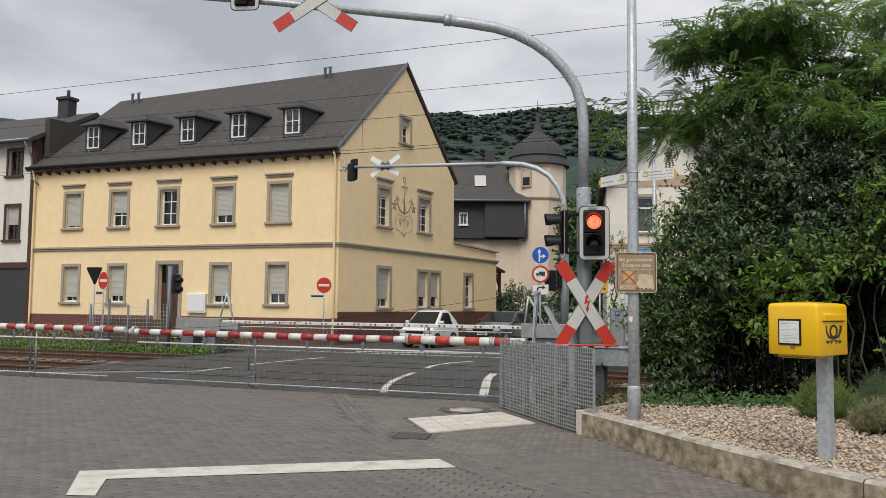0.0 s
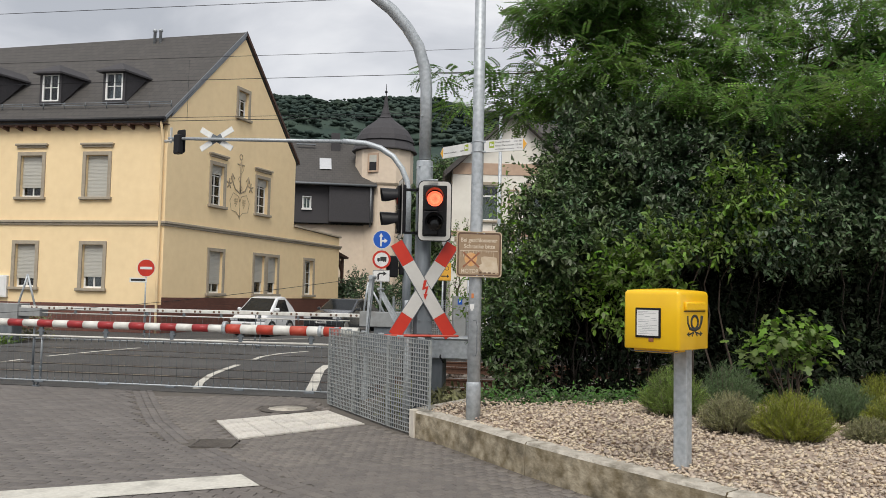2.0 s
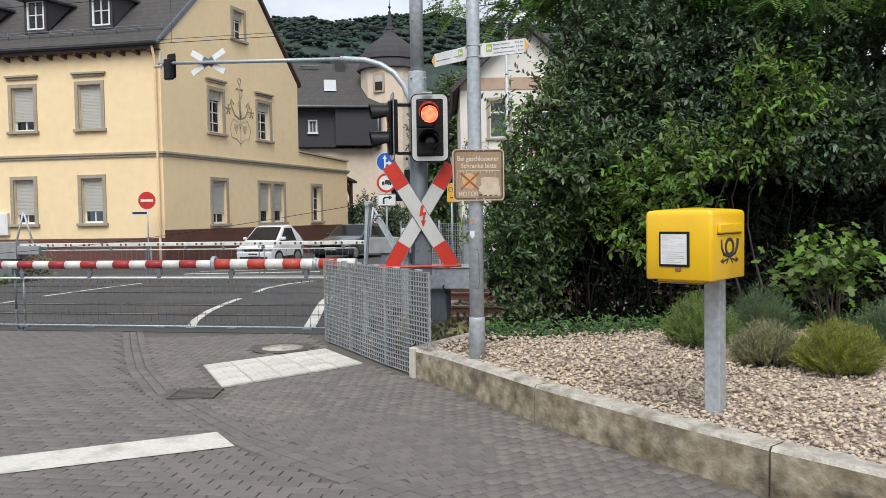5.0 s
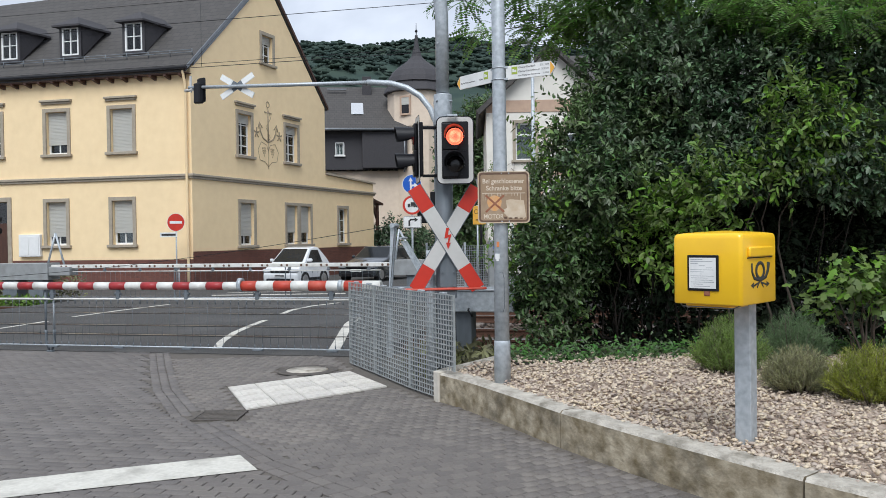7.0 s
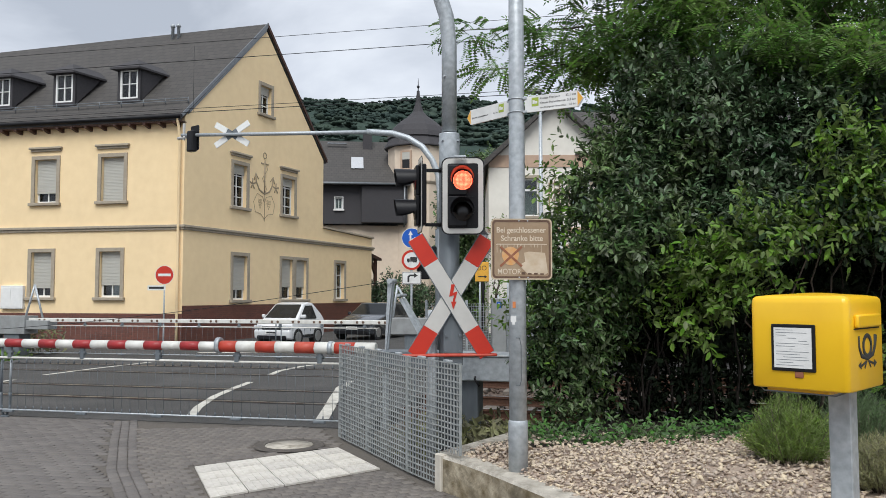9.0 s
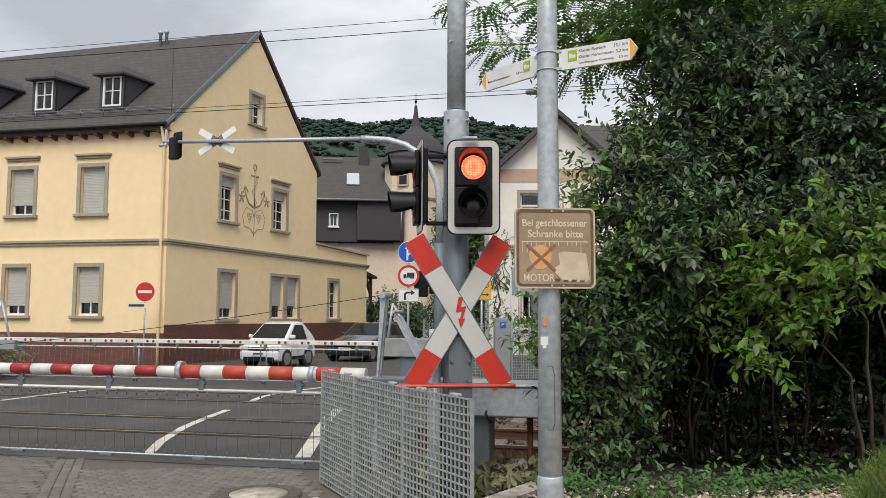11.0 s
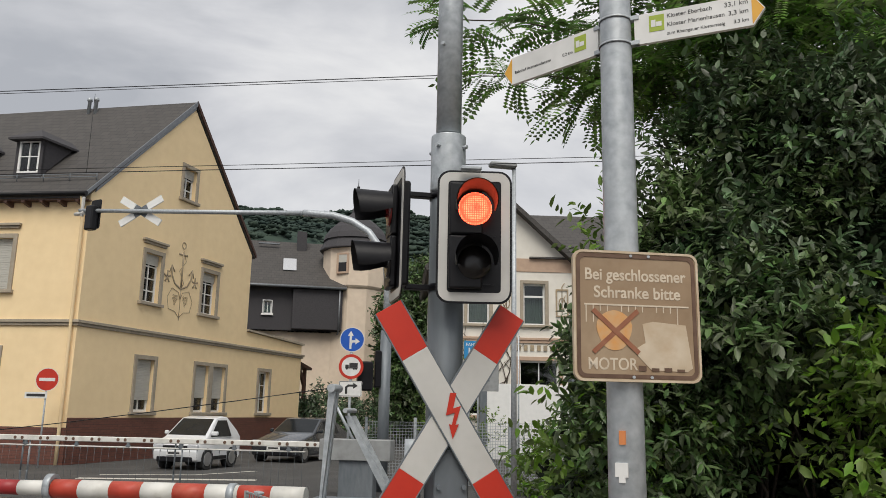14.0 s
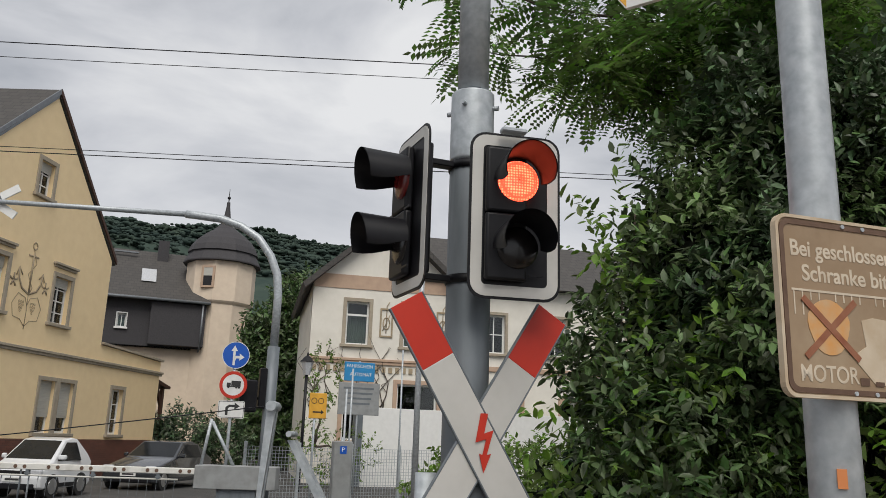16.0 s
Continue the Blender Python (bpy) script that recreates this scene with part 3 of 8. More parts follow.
# white road paint
def paint(name, pts, width, label, z=0.004):
    """A painted line along ground points, with square ends."""
    bm = bm_new()
    pts = [Vector((*p, z)) for p in pts]
    rows = []
    for i, p in enumerate(pts):
        d = (pts[min(i + 1, len(pts) - 1)] - pts[max(0, i - 1)]).normalized()
        side = Vector((-d.y, d.x, 0)) * width / 2
        rows.append((p + side, p - side))
    for (a, b), (c, d) in zip(rows, rows[1:]):
        prism(bm, [a, b, d, c], (0, 0, 0.003))
    return tagged(part(name, bm, ROADWHITE), label, "road marking", "white road markings")


paint("road_marking", [(-1.06, 14.35), (-1.12, 15.3), (-1.08, 16.6), (-0.92, 17.8), (-0.74, 18.8)], 0.13, "worn white curved guide line on asphalt")
paint("road_marking", [(-0.5, 20.1), (-0.36, 21.1), (0.1, 22.2), (0.78, 23.04)], 0.13, "worn white guide line on asphalt")
paint("road_marking", [(0.78, 13.9), (0.86, 15.1), (0.93, 16.3), (1.02, 17.6), (1.2, 18.8)], 0.18, "broad white edge line on asphalt")
paint("road_marking", [(-9.6, 17.6), (-7.6, 18.0), (-5.93, 18.5), (-5.5, 19.8)], 0.12, "thin white lane line on asphalt")
paint("road_marking", [(-5.26, 20.76), (-4.6, 22.3), (-3.78, 23.85)], 0.12, "thin white lane line on asphalt")
paint("road_marking", [(-3.2, 27.2), (0.95, 26.7)], 0.3, "white stop line on the far street")
paint("road_marking", [(-2.9, 28.3), (-0.6, 28.25), (0.9, 29.6)], 0.12, "thin white parking line beside the parked car")
bm = bm_new()
prism(bm, [(0.31, 7.50, 0.006), (0.13, 7.93, 0.006), (-3.34, 7.06, 0.006), (-3.0, 6.1, 0.006), (-2.75, 6.1, 0.006), (-2.94, 6.74, 0.006)], (0, 0, 0.003))
tagged(part("road_marking", bm, ROADWHITE), "broad worn white box marking on the block paving", "road marking", "white road markings")


# ---- the yellow corner house ----
def window_unit(parent, m, x0, x1, z0, z1, shutter=0.75, cornice=False, surround=0.14, trim=None, frame=None, deep=0.16, bars=(1, 1), arched=False):
    """A window in its opening: stone surround with sill, frame, panes, and a roller shutter that hangs down by a share."""
    trim, frame = trim or TRIM, frame or FRAME
    bm = bm_new()
    s = surround
    box(bm, (x0 - s, -0.045, z0), (x0, 0.02, z1 + s), 0.006)
    box(bm, (x1, -0.045, z0), (x1 + s, 0.02, z1 + s), 0.006)
    box(bm, (x0, -0.045, z1), (x1, 0.02, z1 + s), 0.006)
    ob = part("window", bm, trim, parent, "", m=m)
    bm = bm_new()
    box(bm, (x0 - s - 0.06, -0.12, z0 - 0.11), (x1 + s + 0.06, 0.1, z0), 0.012)
    part("window_sill", bm, trim, ob)
    if cornice:
        bm = bm_new()
        box(bm, (x0 - s - 0.03, -0.07, z1 + s + 0.16), (x1 + s + 0.03, 0.02, z1 + s + 0.24), 0.01)
        box(bm, (x0 - s - 0.08, -0.13, z1 + s + 0.24), (x1 + s + 0.08, 0.02, z1 + s + 0.32), 0.01)
        part("cornice", bm, trim, ob)
    f = 0.07
    low = z1 - (z1 - z0) * shutter if shutter else z1
    bm = bm_new()
    y0, y1 = deep, deep + 0.07
    ring_plate(bm, [(x0, z0), (x1, z0), (x1, z1), (x0, z1)], [(x0 + f, z0 + f), (x1 - f, z0 + f), (x1 - f, z1 - f), (x0 + f, z1 - f)], y0, y1)
    for i in range(1, bars[0] + 1):
        x = x0 + (x1 - x0) * i / (bars[0] + 1)
        box(bm, (x - 0.022, y0 + 0.004, z0 + f), (x + 0.022, y1 - 0.01, z1 - f))
    for i in range(1, bars[1] + 1):
        z = z0 + (z1 - z0) * i / (bars[1] + 1)
        box(bm, (x0 + f, y0 + 0.008, z - 0.018), (x1 - f, y1 - 0.014, z + 0.018))
    part("window_frame", bm, frame, ob)
    bm = bm_new()
    box(bm, (x0 + f * 0.6, y0 + 0.03, z0 + f * 0.6), (x1 - f * 0.6, y0 + 0.036, z1 - f * 0.6))
    pane = part("pane", bm, GLASS, ob)
    pane.visible_shadow = False
    if shutter:
        bm = bm_new()
        count = max(2, int((z1 - low) / 0.052))
        prof = [(deep - 0.03, z1)]
        for i in range(count):
            z = z1 - (z1 - low) * i / count
            prof += [(deep - 0.045, z - 0.006), (deep - 0.045, z - 0.044), (deep - 0.036, z - 0.05)]
        prof.append((deep - 0.03, prof[-1][1]))
        prism(bm, [(x0 + 0.015, y, z) for y, z in prof], (x1 - x0 - 0.03, 0, 0))
        part("roller_shutter", bm, SHUTTER, ob, "half-lowered pale grey roller shutter" if shutter < 0.95 else "closed pale grey roller shutter")
    return ob


HC = Vector((-4.56, 31.62, 0))
SKEW = 80.5
HX = Matrix(((1, math.cos(radians(SKEW)), 0, 0), (0, math.sin(radians(SKEW)), 0, 0), (0, 0, 1, 0), (0, 0, 0, 1)))
GABLE = pose(0, 0, 0, 0, 0, SKEW)
house = thing("house", Matrix.Translation(HC) @ pose(0, 0, 0, 0, 0, T_ANGLE - 180), "yellow rendered two-storey corner house with slate roof and dormers", "house")
LEN, DEEP, EAVE, RIDGE_V, RIDGE_Z = 16.5, 9.55, 8.05, 4.86, 12.75
SAG = 0.45                           # the ridge falls a little towards the far end
ups = [-(c) for c in (14.06, 11.33, 8.56, 5.62, 2.85)]
downs = [-(c) for c in (14.03, 11.33, 5.70, 2.87)]
openings = [(c - 0.46, c + 0.46, 5.08, 6.68) for c in ups] + [(c - 0.43, c + 0.43, 1.62, 3.26) for c in downs] + [(-8.97, -7.87, 0.1, 3.32)]
bm = bm_new()
opening_wall(bm, lambda z: -LEN, lambda z: 0.0, (1.05, EAVE + 0.2), openings, 0.0, 0.36)
part("wall", bm, PLASTER, house, "pale yellow rendered street front")
for c, sh in zip(ups, (0.93, 0.6, 0.0, 0.78, 1.0)):
    window_unit(house, pose(0, 0, 0), c - 0.46, c + 0.46, 5.08, 6.68, sh, True, bars=(1, 2))
for c, sh in zip(downs, (0.86, 0.82, 0.8, 0.74)):
    window_unit(house, pose(0, 0, 0), c - 0.43, c + 0.43, 1.62, 3.26, sh, False, bars=(1, 0))
# street door
bm = bm_new()
for a, b in ((-9.15, -8.97), (-7.87, -7.69)):
    box(bm, (a, -0.045, 0.1), (b, 0.02, 3.5), 0.006)
box(bm, (-8.97, -0.045, 3.32), (-7.87, 0.02, 3.5), 0.006)
door = part("door", bm, TRIM, house, "brown framed glazed street door")
bm = bm_new()
box(bm, (-8.97, 0.2, 0.1), (-7.87, 0.26, 2.5), 0.01)
box(bm, (-8.85, 0.185, 0.3), (-8.45, 0.2, 2.3), 0.01)
box(bm, (-8.39, 0.185, 0.3), (-7.99, 0.2, 2.3), 0.01)
part("door_leaf", bm, BROWNWOOD, door)
bm = bm_new()
box(bm, (-8.97, 0.215, 2.5), (-7.87, 0.23, 3.32))
part("pane", bm, GLASS, door)
# low brick base: front and side
bm = bm_new()
box(bm, (-LEN, -0.04, -0.3), (-9.2, 0.36, 1.05))
box(bm, (-7.65, -0.04, -0.3), (0.03, 0.36, 1.05))
part("plinth", bm, PLINTH, house, "brown glazed brick base")
bm = bm_new()
box(bm, (0.0, -0.04, -0.3), (14.9, 0.36, 1.33))
part("plinth", bm, PLINTH, house, "brown glazed brick base", m=GABLE)
# string course
bm = bm_new()
box(bm, (-LEN, -0.06, 4.0), (0.06, 0.02, 4.09), 0.01)
box(bm, (-LEN, -0.11, 4.09), (0.10, 0.02, 4.18), 0.01)
part("string_course", bm, TRIM, house)
bm = bm_new()
box(bm, (0.02, -0.06, 4.0), (14.62, 0.02, 4.09), 0.01)
box(bm, (0.02, -0.11, 4.09), (14.66, 0.02, 4.18), 0.01)
part("string_course", bm, TRIM, house, m=GABLE)


# gable wall
def g_left(z):
    return 0.0 if z <= EAVE else RIDGE_V * (z - EAVE) / (RIDGE_Z - 0.1 - EAVE)


def g_right(z):
    return DEEP if z <= EAVE - 0.1 else DEEP - (DEEP - RIDGE_V) * (z - EAVE + 0.1) / (RIDGE_Z - EAVE)


g_up = [(2.79, 3.66, 5.12, 6.78), (6.16, 7.12, 5.12, 6.70)]
g_low = [(2.84, 3.76, 1.52, 3.22), (10.72, 11.6, 1.52, 3.22)]
g_pair = [(6.16, 7.02, 1.52, 3.22), (7.28, 8.14, 1.52, 3.22)]
g_top = [(4.50, 5.28, 9.12, 10.28)]
bm = bm_new()
opening_wall(bm, lambda z: 0.0, lambda z: 14.5, (1.3, 4.1), g_low + g_pair, 0.0, 0.36)
opening_wall(bm, g_left, g_right, (4.1, EAVE - 0.1, EAVE, RIDGE_Z - 0.12), g_up + g_top, 0.0, 0.36)
part("gable_wall", bm, PLASTER, house, "ochre yellow rendered gable wall", m=GABLE)
bm = bm_new()
prism(bm, [(DEEP, 0.0, 4.1), (14.5, 0.0, 4.1), (14.5, 0.0, 4.6), (DEEP, 0.0, 4.78)], (0, 0.36, 0))
part("annex_parapet", bm, PLASTER, house, m=GABLE)
bm = bm_new()
prism(bm, [(DEEP - 0.02, -0.1, 4.80), (14.6, -0.1, 4.62), (14.6, -0.1, 4.70), (DEEP - 0.02, -0.1, 4.88)], (0, 0.5, 0))
part("annex_coping", bm, TRIM, house, m=GABLE)
for o in g_up:
    window_unit(house, GABLE, *o, shutter=0.22, cornice=True, bars=(1, 3))
for o in g_low:
    window_unit(house, GABLE, *o, shutter=0.78 if o[0] < 5 else 0.0, bars=(1, 2))
for o in g_pair:
    window_unit(house, GABLE, *o, shutter=0.7, surround=0.13, bars=(0, 0))
for o in g_top:
    window_unit(house, GABLE, *o, shutter=0.3, bars=(1, 2))
# unseen back walls and floor slabs, coloured dark as shade of the rooms
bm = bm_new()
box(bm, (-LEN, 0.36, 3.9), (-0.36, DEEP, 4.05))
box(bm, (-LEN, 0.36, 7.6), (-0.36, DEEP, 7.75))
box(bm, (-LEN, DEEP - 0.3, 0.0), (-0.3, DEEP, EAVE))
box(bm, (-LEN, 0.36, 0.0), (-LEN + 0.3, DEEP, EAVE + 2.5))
part("dark_room_backing", bm, ROOM_SHADE, house, xf=HX)
bm = bm_new()
box(bm, (-6.0, DEEP, 0.0), (-0.36, 14.4, 4.6))
part("annex_block", bm, PLASTER, house, xf=HX)

# roof: two slopes, verge boards, gutter, snow guard, rafter ends
OV = 0.3
slope = (RIDGE_Z - EAVE) / RIDGE_V
zf = EAVE - OV * slope + 0.24


def sag_ridge(bm):
    for v in bm.verts:
        if v.co.x < -1 and v.co.z > RIDGE_Z - 0.5:
            v.co.z -= SAG


bm = bm_new()
prism(bm, [(0.04, -OV, zf), (0.04, RIDGE_V, RIDGE_Z + 0.16), (0.04, RIDGE_V, RIDGE_Z - 0.02), (0.04, -OV, zf - 0.16)], (-LEN - 0.04 - 0.25, 0, 0))
sag_ridge(bm)
part("roof_slope", bm, SLATE, house, "dark slate roof slope", xf=HX)
bm = bm_new()
back = (RIDGE_Z + 0.16) - (DEEP + 0.2 - RIDGE_V) * 1.005
prism(bm, [(0.04, RIDGE_V, RIDGE_Z + 0.156), (0.04, DEEP + 0.2, back), (0.04, DEEP + 0.2, back - 0.16), (0.04, RIDGE_V, RIDGE_Z - 0.02)], (-LEN - 0.04 - 0.25, 0, 0))
sag_ridge(bm)
part("roof_slope", bm, SLATE, house, "dark slate roof slope", xf=HX)
bm = bm_new()
prism(bm, [(0.045, -OV - 0.02, zf - 0.1), (0.045, RIDGE_V, RIDGE_Z + 0.0), (0.045, RIDGE_V, RIDGE_Z + 0.19), (0.045, -OV - 0.02, zf + 0.035)], (0.04, 0, 0))
prism(bm, [(0.008, 0.2, EAVE + 0.28), (0.008, RIDGE_V, RIDGE_Z - 0.02), (0.008, RIDGE_V, RIDGE_Z - 0.14), (0.008, 0.12, EAVE + 0.08)], (0.03, 0, 0))
part("verge_board", bm, ZINC, house, "grey zinc verge flashing", xf=HX)
bm = bm_new()
prism(bm, [(0.045, DEEP + 0.22, back - 0.12), (0.045, RIDGE_V + 0.002, RIDGE_Z + 0.02), (0.045, RIDGE_V + 0.002, RIDGE_Z + 0.2), (0.045, DEEP + 0.22, back + 0.03)], (0.045, 0, 0))
part("verge_board", bm, BROWNWOOD, house, "dark brown verge board", xf=HX)
bm = bm_new()
tube(bm, [(-LEN - 0.2, -OV - 0.05, zf - 0.02), (0.1, -OV - 0.05, zf - 0.02)], 0.075, 8)
part("gutter", bm, BLACK, house, "dark eaves gutter", xf=HX)
bm = bm_new()
box(bm, (-LEN, -OV + 0.02, zf - 0.2), (0.05, 0.0, zf - 0.17))
for i in range(28):
    x = -LEN + 0.3 + i * 0.59
    prism(bm, [(x, -OV, zf - 0.2), (x, 0.0, zf - 0.2 + OV * 0.25), (x, 0.0, zf - 0.36), (x, -OV, zf - 0.27)], (0.1, 0, 0))
part("rafter_end", bm, BROWNWOOD, house, "row of dark brown rafter ends", xf=HX)
bm = bm_new()
for h in (0.0, 0.09):
    y = 0.28
    tube(bm, [(-LEN, y, zf + (y + OV) * slope + 0.12 + h), (-0.1, y, zf + (y + OV) * slope + 0.12 + h)], 0.014, 6)
for i in range(19):
    x = -LEN + 0.2 + i * 0.9
    tube(bm, [(x, 0.28, zf + (0.28 + OV) * slope), (x, 0.26, zf + (0.28 + OV) * slope + 0.24)], 0.014, 6)
part("snow_guard", bm, GALV_DARK, house, xf=HX)
for x0, y0, m0, mat in ((-LEN + 0.1, -0.12, None, PLASTER), (-0.14, -0.12, None, PLASTER)):
    bm = bm_new()
    tube(bm, [(x0, -OV + 0.02, zf - 0.1), (x0, -OV + 0.05, zf - 0.22), (x0, -0.12, zf - 0.62), (x0, -0.1, 1.0), (x0, -0.1, 0.0)], 0.05, 8)
    part("downpipe", bm, mat, house, "painted yellow downpipe")


# dormers
def dormer(x):
    v0 = 0.62
    zb = zf + (v0 + OV) * slope
    w, h = 0.47, 1.22
    bm = bm_new()
    zt = zb + h
    vt = v0 + h / slope
    for sx in (-1, 1):
        prism(bm, [(x + sx * w, v0, zb - 0.05), (x + sx * w, v0, zt), (x + sx * w, vt, zt)], (-sx * 0.05, 0, 0))
    ring_plate(bm, [(x - w, zb - 0.08), (x + w, zb - 0.08), (x + w, zt), (x - w, zt)], [(x - 0.37, zb + 0.06), (x + 0.37, zb + 0.06), (x + 0.37, zt - 0.1), (x - 0.37, zt - 0.1)], v0 - 0.03, v0 + 0.06)
    d = part("dormer", bm, SLATE_PLAIN, house, "slate-hung dormer with a white window", xf=HX)
    bm = bm_new()
    e, zr = 0.13, zt + 0.42
    pts = [(x - w - e, v0 - 0.26, zt - 0.02), (x + w + e, v0 - 0.26, zt - 0.02), (x + w + e, vt + 0.1, zt + 0.02), (x - w - e, vt + 0.1, zt + 0.02), (x, v0 + 0.36, zr), (x, vt + 0.45, zr)]
    vs = [bm.verts.new(p) for p in pts]
    lo = [bm.verts.new((p[0], p[1], p[2] - 0.07)) for p in pts[:4]]
    for f in ((0, 1, 4), (1, 2, 5, 4), (3, 0, 4, 5), (2, 3, 5)):
        bm.faces.new([vs[i] for i in f])
    for i in range(4):
        j = (i + 1) % 4
        bm.faces.new((lo[i], lo[j], vs[j], vs[i]))
    bm.faces.new(lo[::-1])
    bmesh.ops.recalc_face_normals(bm, faces=bm.faces)
    part("dormer_roof", bm, SLATE_PLAIN, d, xf=HX)
    bm = bm_new()
    ring_plate(bm, [(x - 0.37, zb + 0.06), (x + 0.37, zb + 0.06), (x + 0.37, zt - 0.1), (x - 0.37, zt - 0.1)], [(x - 0.30, zb + 0.12), (x + 0.30, zb + 0.12), (x + 0.30, zt - 0.14), (x - 0.30, zt - 0.14)], v0 - 0.02, v0 + 0.05)
    box(bm, (x - 0.02, v0 - 0.014, zb + 0.1), (x + 0.02, v0 + 0.04, zt - 0.1))
    zm = (zb + zt) / 2
    box(bm, (x - 0.3, v0 - 0.01, zm - 0.015), (x + 0.3, v0 + 0.034, zm + 0.015))
    part("window_frame", bm, FRAME, d, "white window frame", xf=HX)
    bm = bm_new()
    box(bm, (x - 0.31, v0 + 0.02, zb + 0.1), (x + 0.31, v0 + 0.026, zt - 0.12))
    part("pane", bm, GLASS, d, xf=HX)
    # dark sheet behind the pane, painted as the unlit attic
    bm = bm_new()
    box(bm, (x - 0.4, v0 + 0.45, zb), (x + 0.4, v0 + 0.5, zt))
    part("dormer_back", bm, ROOM_SHADE, d, xf=HX)


for c in (2.77, 5.51, 8.25, 10.99, 13.73):
    dormer(-c)
# vent pipes on the ridge
for x in (-3.75, -4.02, -15.2, -15.6):
    bm = bm_new()
    revolve(bm, [(0.06, -0.3), (0.06, 0.24), (0.09, 0.25), (0.09, 0.34), (0.05, 0.38)], 10, (x, RIDGE_V - 0.35, RIDGE_Z + 0.06 + SAG * x / LEN))
    part("vent_pipe", bm, GALV, house, xf=HX)
# painted anchor with vine leaves and grapes
ANCHOR = material("brown_mural_paint", (0.30, 0.25, 0.18), (0.40, 0.31, 0.19), scale=10, rough=0.9)
bm = bm_new()
ax, az, dy = 4.86, 6.55, -0.012
def stroke(pts, r):
    tube(bm, [(ax + p[0], dy, az + p[1]) for p in pts], r * 0.8, 6)
stroke([(0, 0.62), (0, -0.72)], 0.055)
stroke([(-0.26, 0.52), (0.26, 0.52)], 0.045)
stroke([(0.11 * math.cos(a), 0.86 + 0.12 * math.sin(a)) for a in np.linspace(0, 2 * math.pi, 13)], 0.03)
stroke([(-0.62, 0.02), (-0.56, -0.3), (-0.36, -0.58), (0, -0.72), (0.36, -0.58), (0.56, -0.3), (0.62, 0.02)], 0.05)
stroke([(-0.72, -0.22), (-0.62, 0.06), (-0.42, -0.16)], 0.035)
stroke([(0.72, -0.22), (0.62, 0.06), (0.42, -0.16)], 0.035)
stroke([(-0.06, 0.8), (0.2, 0.3), (-0.16, -0.1), (0.14, -0.5), (0, -0.75)], 0.02)
for sx in (-1, 1):
    for k in range(5):
        a = radians(90 + 72 * k)
        stroke([(sx * 0.82, -0.4), (sx * 0.82 + 0.2 * math.cos(a), -0.4 + 0.22 * math.sin(a))], 0.045)
    for i, row in enumerate((3, 3, 2, 1)):
        for j in range(row):
            px, pz = sx * 0.3 + (j - (row - 1) / 2) * 0.1, -1.0 - i * 0.1
            stroke([(px + 0.035 * math.cos(a), pz + 0.035 * math.sin(a)) for a in np.linspace(0, 2 * math.pi, 7)], 0.012)
    stroke([(0, -1.75), (sx * 0.25, -1.55), (sx * 0.62, -1.5), (sx * 0.74, -1.1), (sx * 0.5, -0.75), (sx * 0.12, -0.85), (0, -1.1)], 0.018)
stroke([(0, -0.72), (0.02, -1.3), (0, -1.85)], 0.02)
for v in bm.verts:
    v.co.y = dy + (v.co.y - dy) * 0.25
part("anchor_mural", bm, ANCHOR, house, "brown painted anchor with vine leaves and grapes", m=GABLE)
bm = bm_new()
box(bm, (-7.3, -0.14, 1.2), (-6.35, -0.001, 2.05), 0.015)
box(bm, (-7.24, -0.152, 1.27), (-6.86, -0.14, 1.98), 0.004)
box(bm, (-6.8, -0.152, 1.27), (-6.41, -0.14, 1.98), 0.004)
part("meter_cabinet", bm, FRAME, house, "white wall-mounted meter cabinet")

# porch roof beyond the annex
bm = bm_new()
prism(bm, [(14.6, 0.2, 3.75), (16.1, 0.2, 3.55), (16.1, 0.2, 3.66), (14.6, 0.2, 3.95)], (0, 2.2, 0))
box(bm, (15.6, 0.3, 1.3), (15.75, 0.45, 3.6), 0.01)
prism(bm, [(15.75, 0.35, 2.6), (15.75, 0.35, 3.0), (15.2, 0.35, 3.65), (15.0, 0.35, 3.65)], (0, 0.1, 0))
part("porch_roof", bm, BROWNWOOD, house, "dark brown timber porch roof", m=GABLE)

# ---- the white house that adjoins it ----
nb = thing("house", Matrix.Translation(HC) @ pose(0, 0, 0, 0, 0, T_ANGLE - 180), "white rendered house with brown trim and slate roof", "house")
X1 = -LEN - 0.32
nw = [(-18.35, -17.5, 7.75, 9.0), (-18.35, -17.5, 4.6, 6.25)]
bm = bm_new()
opening_wall(bm, lambda z: -30.0, lambda z: X1, (3.5, 9.6), nw + [(-21.3, -20.4, 4.6, 6.25), (-21.3, -20.4, 7.75, 9.0)], 0.05, 0.4)
part("wall", bm, WALLWHITE, nb)
for o in nw + [(-21.3, -20.4, 4.6, 6.25), (-21.3, -20.4, 7.75, 9.0)]:
    window_unit(nb, pose(0, 0.05, 0), *o, shutter=0.55 if o[2] < 6 else 0.0, trim=BROWNWOOD, frame=BROWNWOOD, bars=(1, 1), surround=0.12)
bm = bm_new()
box(bm, (-30.0, -0.02, 3.2), (X1, 0.4, 3.5), 0.01)
box(bm, (X1 + 0.001, -0.02, 0.0), (X1 + 0.3, 0.38, 9.7), 0.01)
part("brown_trim", bm, BROWNWOOD, nb, "dark brown timber trim")
bm = bm_new()
box(bm, (-30.0, 0.06, -0.3), (X1, 0.4, 3.2))
part("garage_front", bm, DARKPANEL, nb, "anthracite ground-floor front")
bm = bm_new()
